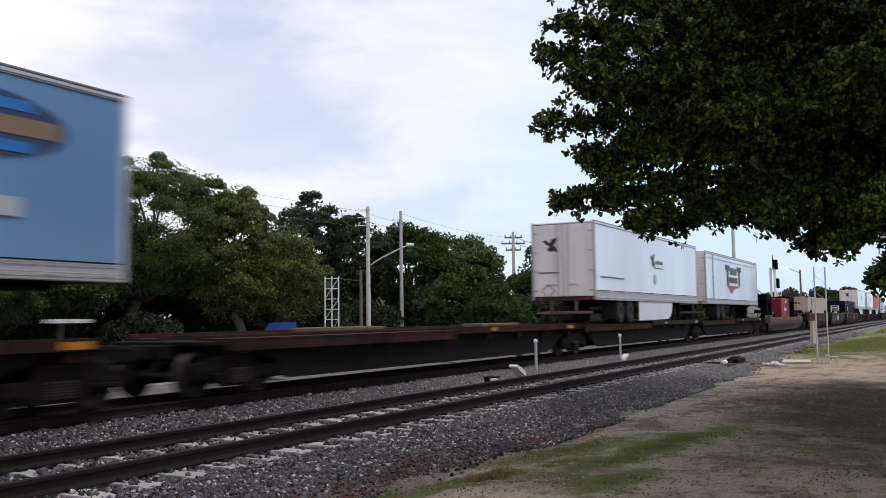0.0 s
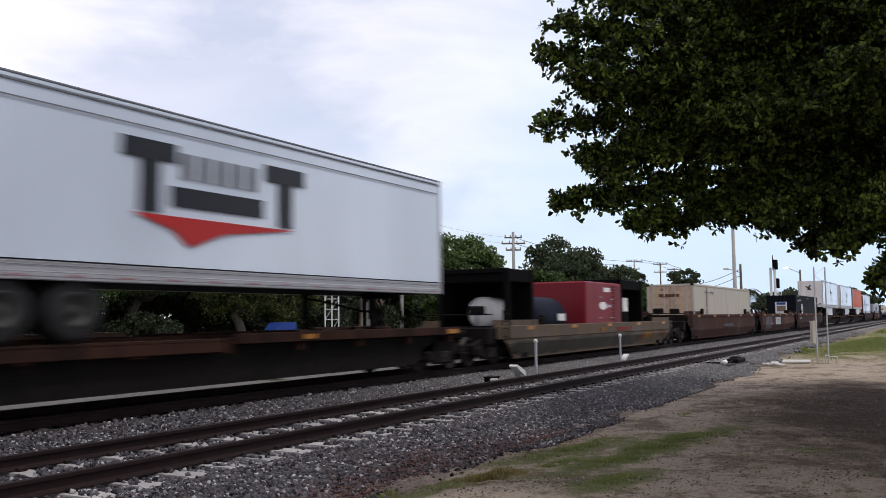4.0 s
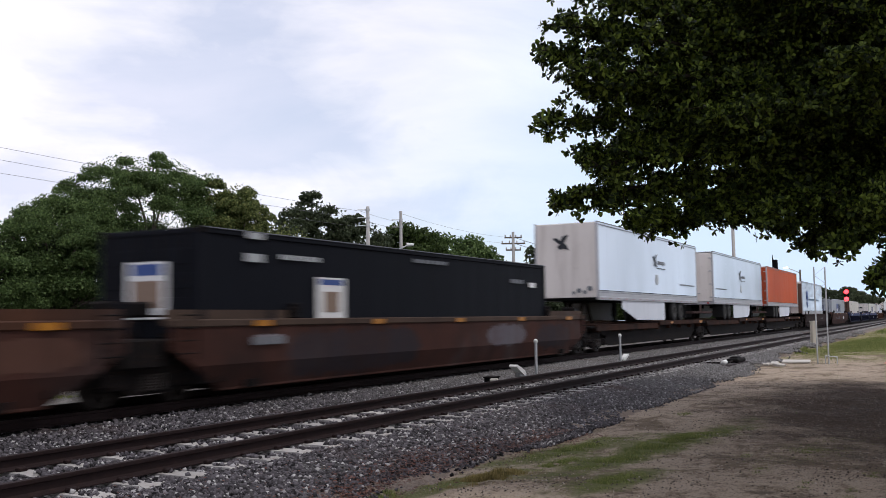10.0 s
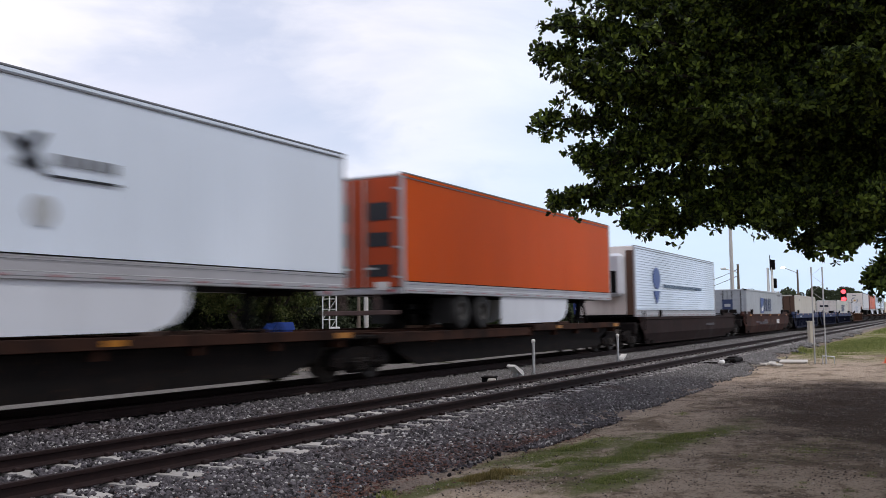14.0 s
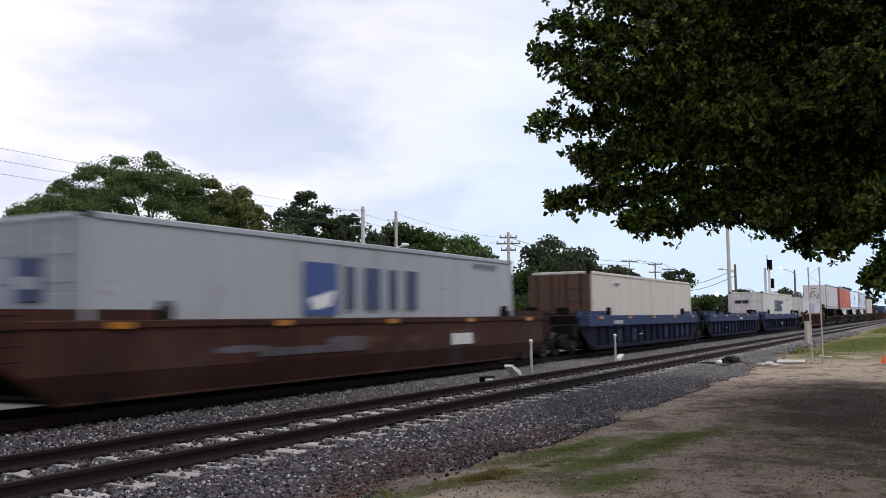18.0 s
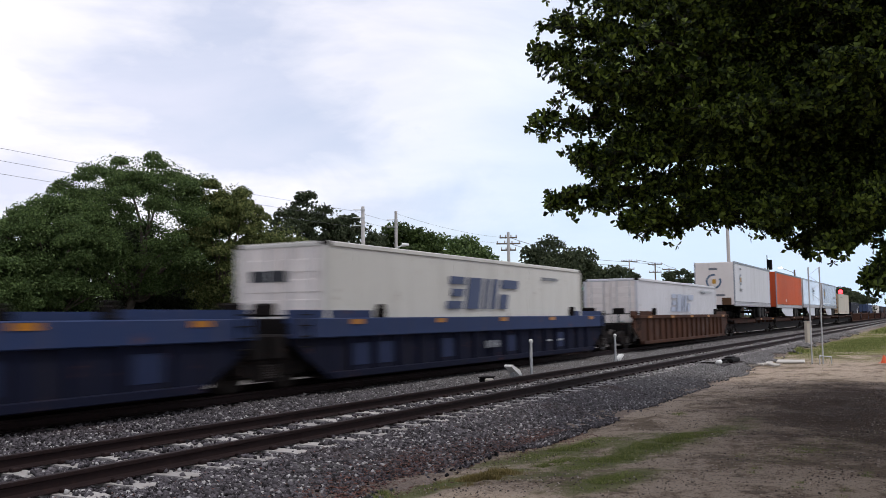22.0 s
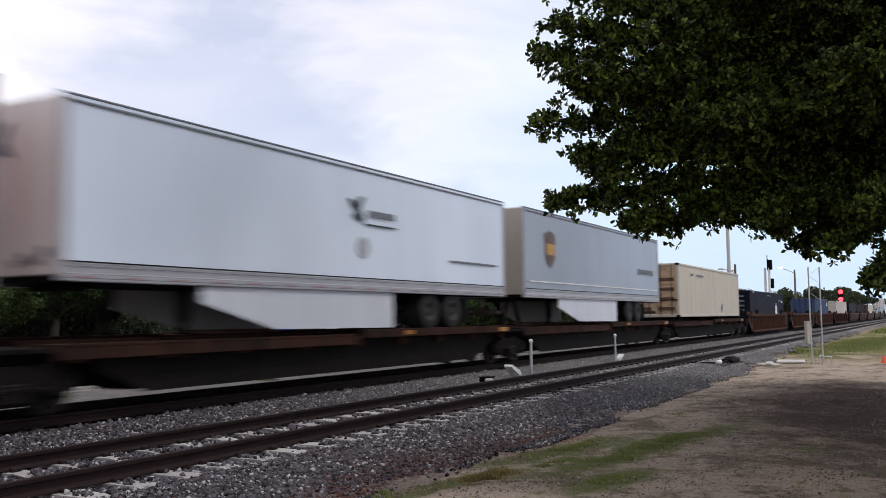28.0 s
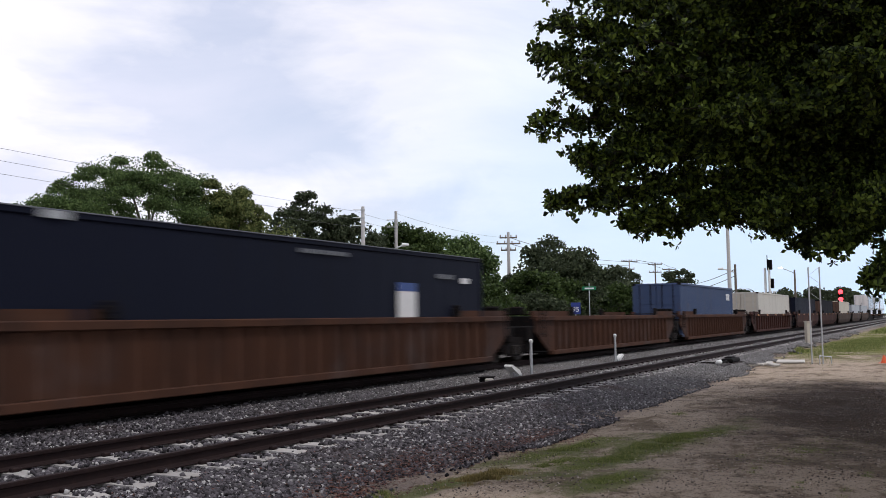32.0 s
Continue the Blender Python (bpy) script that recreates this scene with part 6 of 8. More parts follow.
def dark_container(s0, side, label):
    ld, a, b, z1 = container(s0, 16.2, 3.10, side, side, label)
    side_text(ld, a + 0.1, b - 0.1, z1 - 0.012, z1 + 0.006, "logo_grey", 1, "thin pale roof edge", y=-HALF + 0.036)
    side_text(ld, a + 1.25, a + 1.7, 2.66, 2.78, "logo_faded", 1, "small white sticker", y=-HALF + 0.03)
    side_text(ld, a + 7.5, a + 9.3, 2.50, 2.59, "logo_grey", 7, "pale line of small print", y=-HALF + 0.03)
    side_text(ld, a + 13.4, a + 14.4, 2.15, 2.27, "logo_grey", 4, "pale line of small print", y=-HALF + 0.03)
    side_text(ld, a + 14.8, a + 15.3, 2.05, 2.2, "logo_white", 1, "small white sticker", y=-HALF + 0.03)
    if side == "black_container":
        side_text(ld, a + 1.2, a + 1.7, 2.22, 2.38, "logo_faded", 1, "small white sticker", y=-HALF + 0.03)
        side_text(ld, a + 2.25, a + 3.6, 2.31, 2.41, "logo_faded", 6, "white line of small print", y=-HALF + 0.03)
        side_text(ld, a + 3.45, a + 4.5, 1.14, 2.0, "logo_white", 1, "white poster panel", y=-HALF + 0.03)
        side_text(ld, a + 3.55, a + 4.4, 1.84, 1.96, "logo_blue", 1, "blue head of a poster", y=-HALF + 0.026)
        for z_0, z_1, m, lab in ((1.15, 2.2, "logo_white", "white poster panel on the doors"), (1.95, 2.16, "logo_blue", "blue head of a poster"), (1.35, 1.85, "logo_tan", "tan picture on a poster")):
            end_text(ld, a - (0.04 if m == "logo_white" else 0.046), -0.5 if m == "logo_white" else -0.38, 0.5 if m == "logo_white" else 0.38, z_0, z_1, m, lab)
        side_text(ld, a + 3.7, a + 4.25, 1.26, 1.70, "logo_tan", 1, "tan picture on a poster", y=-HALF + 0.024)
    else:
        side_text(ld, a + 11.4, a + 12.3, 1.1, 1.98, "logo_white", 1, "white poster panel", y=-HALF + 0.03)
        side_text(ld, a + 11.4, a + 12.3, 1.78, 1.99, "logo_blue", 1, "blue head of a poster", y=-HALF + 0.026)
        for i in range(4):
            for k in (-1, 1):
                end_text(ld, a - 0.004, k * 0.55 - 0.35, k * 0.55 + 0.35, 1.35 + i * 0.33, 1.47 + i * 0.33, "logo_grey", "pale lines of print on a door")


dark_container(135.2, "black_container", "black container with white stickers and a poster")
dark_container(443.8, "navy_container", "dark navy container with white print on its doors")
ld, a, b, z1 = container(265.0, 16.3, 3.14, "ivory", "rust_end", "ivory container with a rust-brown end")
side_text(ld, a + 3.0, a + 3.8, 2.35, 2.45, "logo_grey", 4, "small print", y=-HALF + 0.03)
ld, a, b, z1 = container(304.7, 16.2, 3.12, "pale_grey", "door_white", "creamy white container with a large slanted blue mark")
slanted_mark(ld, a + 5.5, 1.36, 0.88, 4.6, "logo_navy")
side_text(ld, a + 12.3, a + 13.8, 2.32, 2.42, "logo_grey", 8, "thin line of small print", y=-HALF + 0.03)
end_text(ld, a, -0.2, 0.8, 1.95, 2.2, "logo_dark", "small dark mark on a door")
ld, a, b, z1 = container(328.3, 16.4, 3.08, "faded_white", "door_white", "faded white ribbed container with a worn slanted mark", corrugated=True)
slanted_mark(ld, a + 5.6, 1.30, 0.88, 4.6, "logo_pale_blue")
side_text(ld, a + 12.0, a + 15.2, 2.36, 2.46, "logo_faded", 12, "thin faded line of print", y=-HALF + 0.03)
side_text(ld, a + 12.3, a + 13.4, 2.30, 2.38, "logo_grey", 6, "thin line of small print", y=-HALF + 0.03)
ld, a, b, z0, z1 = trailer(350.45, 14.5, 4.88, "faded_white", "door_white", "older cream-white trailer with a round blue mark", "right", False, floor=1.96, legs_open=True, posts="grey_trailer")


def ring_mark(ld, x, y, z, r, face, material, label):
    s, n = Solid(), 28
    for i in range(n):
        q0, q1 = 2 * math.pi * i / n, 2 * math.pi * (i + 1) / n
        if 2 <= i <= 5:
            continue
        ring = [(r * math.cos(q), r * math.sin(q)) for q in (q0, q1)] + [(0.76 * r * math.cos(q), 0.76 * r * math.sin(q)) for q in (q1, q0)]
        if face == "side":
            s.prism([(x + p, z + h) for p, h in ring], y - 0.01, y - 0.003)
        else:
            v = [(x - 0.003, y - p, z + h) for p, h in ring] + [(x - 0.01, y - p, z + h) for p, h in ring]
            s.add(v, [(0, 1, 2, 3), (7, 6, 5, 4)] + [(i2, 4 + i2, 4 + (i2 + 1) % 4, (i2 + 1) % 4) for i2 in range(4)])
    part("logo", s, material, ld, label)


ring_mark(ld, a, 0.05, 2.50, 0.50, "end", "logo_ring", "blue ring mark")
end_text(ld, a - 0.0, -0.10, 0.15, 2.36, 2.64, "logo_gold", "gold centre of a ring mark")
end_text(ld, a - 0.0, -0.2, 0.35, 3.25, 3.4, "logo_grey", "small grey print")
end_text(ld, a - 0.0, -0.65, 0.65, 1.52, 1.66, "logo_grey", "line of small print")
for y, w in ((-0.75, 0.3), (0.6, 0.2)):
    part("nose_box", Solid().box(a - 0.05, a - 0.005, y - w, y + w, 0.95, 1.42, 0.01), "logo_brown", ld, "dark recessed connection box")
ring_mark(ld, a + 2.15, -HALF, 2.63, 0.38, "side", "logo_ring", "blue ring mark")
side_text(ld, a + 1.98, a + 2.3, 2.5, 2.78, "logo_gold", 1, "gold centre of a ring mark")
side_text(ld, a + 1.7, a + 2.7, 1.98, 2.04, "logo_grey", 5, "small print")
side_text(ld, a + 1.7, a + 2.7, 1.86, 1.92, "logo_grey", 5, "small print")
side_text(ld, a + 1.9, a + 2.5, 3.28, 3.40, "logo_grey", 2, "small print")
ld, a, b, z0, z1 = trailer(368.4, 16.1, 4.93, "orange", "orange_door", "orange trailer with pale grey corner posts", "right", True, floor=1.92, rear_color="orange_door", posts="grey_trailer")
for z, h in ((2.75, 0.4), (2.1, 0.3), (1.2, 0.35)):
    end_text(ld, a - 0.0, -0.35, 0.35, z, z + h, "logo_dark" if z > 2 else "logo_white", "sticker on a trailer nose")
side_text(ld, a + 5.2, a + 5.6, 1.35, 1.6, "logo_white", 1, "small white sticker")
bird_trailer(385.65, "right", "white trailer with a dark bird and low skirt", 4.92, True, 0.30)
ld, a, b, z0, z1 = trailer(403.3, 16.2, 4.95, "grey_trailer", "beige", "silver-grey trailer with a gold and brown shield", "right", True)
part("logo", Solid().prism([(a + 1.9, 2.25), (a + 2.3, 1.95), (a + 2.7, 2.25), (a + 2.78, 3.1), (a + 2.3, 3.22), (a + 1.82, 3.1)], -HALF - 0.01, -HALF - 0.003), "logo_brown", ld, "brown shield mark")
part("logo", Solid().prism([(a + 1.95, 2.4), (a + 2.65, 2.4), (a + 2.68, 2.78), (a + 1.92, 2.78)], -HALF - 0.016, -HALF - 0.008), "logo_gold", ld, "gold middle of a shield mark")
side_text(ld, a + 12.85, a + 15.3, 2.12, 2.36, "logo_grey", 9, "grey line of lettering")
side_text(ld, a + 0.4, b - 0.3, z0 + 0.52, z0 + 0.56, "logo_white", 1, "thin pale stripe")
# container on a road chassis
ld, a, b, z1 = container(423.5, 16.2, 4.09, "cream", "rust_cream", "cream container with rust-streaked ribbed doors", floor=1.32, corrugated=False)
for k in (-1, 1):
    for i in range(4):
        end_text(ld, a - 0.004, k * 0.6 - 0.42, k * 0.6 + 0.42, 0.35 + i * 0.5, 0.52 + i * 0.5, "rust_end", "rust-stained door rib")
side_text(ld, a + 2.7, a + 3.3, 2.2, 2.32, "logo_grey", 2, "small print", y=-HALF + 0.03)
side_text(ld, a + 4.0, a + 5.8, 2.2, 2.30, "logo_grey", 9, "line of small print", y=-HALF + 0.03)
side_text(ld, a + 10.5, a + 10.75, 0.3, 0.75, "logo_grey", 1, "grey scuff", y=-HALF + 0.03)
chassis = ride("container_chassis", 431.6, 1.10, "black road chassis under a cream container", "chassis")
beam = Solid()
for y in (-0.45, 0.45):
    beam.box(-8.0, 8.0, y - 0.06, y + 0.06, 0.02, 0.21, 0.01)
for x in (-7.9, -3, 2, 7.9):
    beam.box(x - 0.08, x + 0.08, -1.2, 1.2, 0.06, 0.215, 0.01)
part("frame", beam, "black", chassis)
# flat rack with a tank, a red generator housing and black frames
rack = ride("flat_rack", 80.9, 0.30, "black steel flat rack with open end frames", "flat rack")
part("base", Solid().box(-8.0, 8.0, -1.22, 1.22, 0.0, 0.30, 0.03), "black", rack)
for x in (-8.0, -6.2, 3.2, 6.05):
    fr = Solid()
    for y in (-1.14, 1.14):
        fr.box(x - 0.09, x + 0.09, y - 0.09, y + 0.09, 0.29, 2.60, 0.015)
    fr.box(x - 0.09, x + 0.09, -1.23, 1.23, 2.48, 2.62, 0.015)
    part("end_frame", fr, "black", rack)
for x0, x1 in ((-8.0, -6.2), (3.2, 6.05)):
    part("canopy", Solid().box(x0, x1, -1.2, 1.2, 2.2, 2.60, 0.02), "black", rack)
    part("back_panel", Solid().box(x0, x1, 1.05, 1.15, 0.3, 2.5), "black", rack)
    part("end_panel", Solid().box(x1 - 0.06, x1 - 0.01, -1.05, 1.05, 0.3, 2.45), "black", rack)
tank = ride("cylindrical_tank", 77.7, 0.62, "dark glossy horizontal tank with white sticker", "tank")
part("shell", Solid().lathe([(0.0, -1.65), (0.35, -1.60), (0.62, -1.45), (0.75, -1.2), (0.75, 1.2), (0.62, 1.45), (0.35, 1.60), (0.0, 1.65)], 36, "x", (0, 0, 0.75)), "navy_container", tank)
part("saddle", Solid().box(-1.2, -0.9, -0.8, 0.8, 0.0, 0.4).box(0.9, 1.2, -0.8, 0.8, 0.0, 0.4), "black", tank)
part("sticker", Solid().box(0.4, 1.1, -0.765, -0.745, 0.65, 0.90), "logo_white", tank, "white oval sticker")
gen = ride("generator_housing", 81.9, 0.62, "dark red generator housing with louvres and white oval", "generator")
part("housing", Solid().box(-2.15, 2.1, -1.22, 1.22, 0.0, 2.10, 0.05), "red_gen", gen)
for i in range(14):
    part("louvre", kept("louvre", lambda: Solid().prism([(-0.45, 0.0), (0.45, 0.0), (0.45, 0.05), (-0.45, 0.05)], -1.27, -1.20), "red_gen"), "red_gen", gen, "", (1.45, 0, 0.25 + i * 0.13))
part("sticker", Solid().prism([(-0.20 + 0.44 * math.cos(q), 1.19 + 0.15 * math.sin(q)) for q in [2 * math.pi * i / 20 for i in range(20)]], -1.235, -1.222), "logo_white", gen, "white oval sticker")
part("sticker", Solid().box(-0.08, 0.69, -1.235, -1.222, 1.73, 1.90), "logo_white", gen, "small pale plate")
part("sticker", Solid().box(0.38, 0.76, -1.235, -1.222, 1.13, 1.24), "logo_faded", gen, "small pale plate")
for x, z in ((-0.75, 1.52), (-0.75, 0.72), (0.62, 1.45), (0.62, 0.72)):
    part("handle", Solid().tube((x, -1.245, z), (x + 0.36, -1.245, z), 0.016, n=6), "galv", gen, "pale steel handle")
gen2 = ride("equipment_box", 85.1, 0.62, "pale grey equipment box inside a black frame", "equipment")
part("housing", Solid().box(-0.58, 0.58, -1.0, -0.2, 0.95, 1.56, 0.04), "dull_white", gen2)
part("base", Solid().box(-0.8, 0.8, -0.95, 0.95, 0.0, 0.95, 0.03), "black", gen2)
gen3 = ride("equipment_box", 74.0, 0.62, "pale round equipment drum beside a black frame", "equipment")
part("housing", Solid().lathe([(0.0, -0.6), (0.4, -0.6), (0.5, -0.5), (0.5, 0.5), (0.4, 0.6), (0.0, 0.6)], 24, "x", (0, 0, 0.95)).box(-0.5, 0.5, -0.5, 0.5, 0.0, 0.4), "dull_white", gen3)
# containers and trailers further back
ld, a, b, z1 = container(483.5, 13.75, 3.08, "blue_container", "blue_container", "blue corrugated container with ribbed doors", corrugated=True)
side_text(ld, b - 2.0, b - 1.0, 2.0, 2.4, "logo_white", 2, "white lettering", y=-HALF + 0.05)
ld, a, b, z1 = container(507.0, 16.2, 3.05, "ivory", "cream", "ivory container with panelled cream doors")
container(527.2, 16.2, 2.95, "navy_container", "navy_container", "dark navy container in a brown well car")
container(548.5, 14.0, 2.95, "black_container", "rust_end", "dark container with a brown end")
container(571.0, 16.2, 3.08, "cream", "rust_end", "cream container with a brown end")
container(592.0, 16.2, 2.75, "grey_container", "grey_container", "grey container far back on the train")
container(612.5, 16.2, 2.75, "grey_container", "grey_container", "grey container far back on the train")
for k, (s, c) in enumerate(((633, "grey_trailer"), (653.5, "white_trailer"), (674, "white_trailer"))):
    trailer(s, 16.15, 4.95, c, "door_white" if c != "orange" else "orange_door", "plain trailer far back on the train", "left", True)


# ---------------------------------------------------------------- trees
LEAF = np.array([(0, 0, 0), (-0.30, 0.45, 0.05), (0.30, 0.45, 0.05), (-0.26, 0.82, 0.0), (0.26, 0.82, 0.0), (0, 1.05, -0.05)])
LEAF_TRIS = np.array([(0, 2, 1), (1, 2, 4), (1, 4, 3), (3, 4, 5)])
TUFT = np.array([(0, -0.7, 0), (0.55, 0, 0.16), (0, 0.8, 0), (-0.55, 0, 0.16)])


def limb(s, p0, p1, r0, r1, bend, rng2, n=5):
    """A crooked tapering limb; returns points along it."""
    p0, p1 = Vector(p0), Vector(p1)
    off = Vector(rng2.normal(0, bend, 3))
    pts = [p0.lerp(p1, k / n) + off * math.sin(math.pi * k / n) for k in range(n + 1)]
    s.path(pts, [r0 + (r1 - r0) * k / n for k in range(n + 1)], 7)
    return pts


def leafy(name, centres, radii, per_lobe, size0, size1, material, rng2, flat=0.8, hollow=0.35, pads=True):
    """Leaf tufts through and round a set of lobes; pads are full above and open below."""
    n = len(centres) * per_lobe
    c = np.repeat(centres, per_lobe, 0)
    r = np.repeat(radii, per_lobe)
    d = rng2.normal(size=(n, 3))
    d /= np.linalg.norm(d, axis=1, keepdims=True)
    if pads:
        d[:, 2] = np.where(d[:, 2] < -0.25, -0.6 * d[:, 2], d[:, 2])
    k = hollow + (1.12 - hollow) * rng2.random(n) ** 0.7
    at = c + d * (r * k)[:, None] * np.array([1, 1, flat])
    return scatter(name, TUFT, np.array([(0, 1, 2, 3)]), at, rng2.uniform(size0, size1, n), material, rng2)


def tree(name, label, x, y, height, spread, trunk_h, lobes, per_lobe, leaf, material, seed, lobe_r=(0.9, 1.7), lean=0.0, low=None, shape=1.0):
    """A tree: trunk and limbs, and a crown of leaf lobes with an uneven outline."""
    r2 = np.random.default_rng(seed)
    t = thing("tree", pose(x, y, GROUND), label, "tree", "trees beyond the tracks")
    low = trunk_h if low is None else low
    s = Solid()
    base = limb(s, (0, 0, -0.1), (lean, 0, trunk_h), 0.028 * height + 0.05, 0.022 * height, 0.12, r2)
    mid_z = (low + height) / 2
    half = (height - low) / 2
    centres = []
    while len(centres) < lobes:
        p = r2.uniform(-1, 1, 3)
        rim = 0.80 + 0.24 * math.sin(p[0] * 4.3 + seed) * math.sin(p[1] * 3.7 + p[2] * 2.9 + 2 * seed)
        if (abs(p) ** 2.3).sum() > rim or (p ** 2).sum() < 0.30:
            continue
        w = 1.0 - 0.25 * max(0.0, p[2]) * shape - 0.35 * max(0.0, -p[2] - 0.1)
        centres.append((lean + p[0] * spread * w, p[1] * spread * w, mid_z + p[2] * half))
    centres = np.array(centres)
    radii = r2.uniform(*lobe_r, lobes) * np.interp(centres[:, 2], [low, height], [1.1, 0.8])
    for c in centres[: min(lobes, 14)]:
        limb(s, base[-1], c, 0.014 * height, 0.02, 0.25, r2)
    part("trunk", s, "bark", t, "dark crooked trunk and limbs")
    # loose twigs of leaves fill the hollows between the lobes
    q = r2.uniform(-1, 1, (int(lobes * per_lobe * 0.22), 3))
    q = q[((abs(q) ** 2.3).sum(1) < 0.92 + 0.16 * np.sin(q[:, 0] * 5 + q[:, 2] * 4 + seed) * np.sin(q[:, 1] * 6)) & ((q ** 2).sum(1) > 0.3)]
    w = 1.0 - 0.25 * np.maximum(0.0, q[:, 2:3]) * shape
    loose = np.stack([lean + q[:, 0] * spread * w[:, 0], q[:, 1] * spread * w[:, 0], mid_z + q[:, 2] * half], 1)
    part("loose_leaves", scatter("loose_leaves", TUFT, np.array([(0, 1, 2, 3)]), loose, r2.uniform(leaf[0], leaf[1], len(loose)), material, r2), material, t)
    part("crown", leafy("crown", centres, radii, per_lobe, leaf[0], leaf[1], material, r2), material, t)
    return t


tree("tree", "broad green oak beyond the train", 30.6, 33.6, 9.95, 4.7, 3.0, 170, 800, (0.045, 0.085), "leaf_oak", 11, (0.45, 0.85), lean=1.3, low=2.6)
tree("tree", "lower spreading oak beyond the train", 27.4, 33.4, 7.5, 3.0, 2.2, 104, 760, (0.045, 0.085), "leaf_oak", 52, (0.45, 0.8), low=1.9)
tree("tree", "broad green oak at the roadside", 23.2, 34.0, 5.4, 3.2, 2.0, 60, 760, (0.045, 0.09), "leaf_oak", 12, (0.45, 0.8), low=1.3)
tree("tree", "broad oak with drooping boughs", 19.5, 37.5, 5.2, 4.2, 2.2, 46, 420, (0.09, 0.17), "leaf_oak", 31, (0.7, 1.1), low=1.0)
tree("tree", "olive-green tree with yellowish leaves", 34.4, 30.0, 8.5, 2.4, 2.2, 100, 700, (0.05, 0.10), "leaf_olive", 13, (0.35, 0.65), low=1.6)
tree("tree", "olive-green spreading tree by the road", 38.2, 30.4, 7.0, 2.9, 2.0, 84, 680, (0.05, 0.10), "leaf_olive", 32, (0.4, 0.7), low=1.2)
# backing shrubs whose dark leaf colour paints the shade under the oaks
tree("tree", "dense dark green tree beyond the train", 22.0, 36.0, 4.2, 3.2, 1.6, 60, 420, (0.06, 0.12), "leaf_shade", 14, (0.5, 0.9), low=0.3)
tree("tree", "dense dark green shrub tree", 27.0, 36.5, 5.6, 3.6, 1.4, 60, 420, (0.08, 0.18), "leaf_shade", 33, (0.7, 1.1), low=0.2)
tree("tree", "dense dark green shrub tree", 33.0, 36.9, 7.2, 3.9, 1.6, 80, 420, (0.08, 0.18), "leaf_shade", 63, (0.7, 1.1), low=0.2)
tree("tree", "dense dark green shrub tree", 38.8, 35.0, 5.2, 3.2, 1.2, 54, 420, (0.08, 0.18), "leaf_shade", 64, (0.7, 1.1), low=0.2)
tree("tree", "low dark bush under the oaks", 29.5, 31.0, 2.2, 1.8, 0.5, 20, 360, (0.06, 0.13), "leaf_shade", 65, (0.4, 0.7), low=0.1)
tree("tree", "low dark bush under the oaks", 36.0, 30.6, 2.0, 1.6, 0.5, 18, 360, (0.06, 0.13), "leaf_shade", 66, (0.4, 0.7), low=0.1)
tree("tree", "tall thin-leaved tree with gaps of sky", 49.8, 36.6, 10.1, 3.4, 3.2, 110, 260, (0.08, 0.18), "leaf_dark", 15, (0.5, 0.8), low=2.9)
tree("tree", "tall thin-leaved tree with gaps of sky", 54.0, 36.2, 9.2, 2.8, 3.0, 84, 260, (0.08, 0.18), "leaf_dark", 16, (0.5, 0.8), low=2.9)
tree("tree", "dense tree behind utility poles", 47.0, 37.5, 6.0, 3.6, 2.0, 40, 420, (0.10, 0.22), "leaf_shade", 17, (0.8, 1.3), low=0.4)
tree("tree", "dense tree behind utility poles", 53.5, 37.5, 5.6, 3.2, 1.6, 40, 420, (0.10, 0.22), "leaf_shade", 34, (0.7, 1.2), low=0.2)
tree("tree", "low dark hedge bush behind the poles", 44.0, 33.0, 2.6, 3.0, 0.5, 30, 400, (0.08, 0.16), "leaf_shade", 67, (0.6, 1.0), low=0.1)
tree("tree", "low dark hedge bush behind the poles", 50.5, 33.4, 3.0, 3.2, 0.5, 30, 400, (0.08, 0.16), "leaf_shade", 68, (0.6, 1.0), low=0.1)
tree("tree", "rounded bright green tree", 59.5, 34.6, 8.9, 3.6, 2.0, 50, 420, (0.11, 0.24), "leaf_green", 18, (0.9, 1.5), low=0.8)
tree("tree", "rounded dark green tree", 65.0, 33.6, 8.5, 3.8, 2.0, 48, 420, (0.11, 0.24), "leaf_oak", 19, (0.9, 1.5), low=0.8)
tree("tree", "dark green tree behind the roadside", 55.5, 29.2, 4.8, 2.8, 1.4, 30, 400, (0.10, 0.22), "leaf_dark", 35, (0.7, 1.2), low=0.2)
tree("tree", "bright green roadside bush", 46.5, 23.4, 4.6, 2.5, 0.8, 42, 420, (0.07, 0.18), "leaf_green", 20, (0.5, 1.0), low=0.2)
tree("tree", "bright green roadside bush", 51.5, 24.0, 3.6, 2.2, 0.8, 30, 420, (0.07, 0.18), "leaf_green", 36, (0.5, 1.0), low=0.1)
tree("tree", "rounded dark green tree", 76.8, 29.8, 8.4, 4.4, 2.0, 56, 420, (0.12, 0.26), "leaf_dark", 21, (0.9, 1.6), low=0.6)
tree("tree", "dark green roadside tree", 69.5, 28.0, 5.6, 3.0, 1.4, 36, 400, (0.11, 0.24), "leaf_green", 22, (0.8, 1.3), low=0.3)
tree("tree", "low green roadside bush", 62.5, 25.5, 3.6, 2.6, 0.8, 30, 400, (0.10, 0.22), "leaf_dark", 37, (0.7, 1.1), low=0.1)
tree("tree", "low green roadside bush", 84.0, 26.0, 4.6, 3.2, 0.8, 32, 380, (0.13, 0.26), "leaf_green", 38, (0.8, 1.3), low=0.1)
tree("tree", "far dark green tree", 97.0, 31.5, 6.6, 4.6, 1.6, 40, 360, (0.16, 0.32), "leaf_dark", 23, (0.9, 1.5), low=0.3)
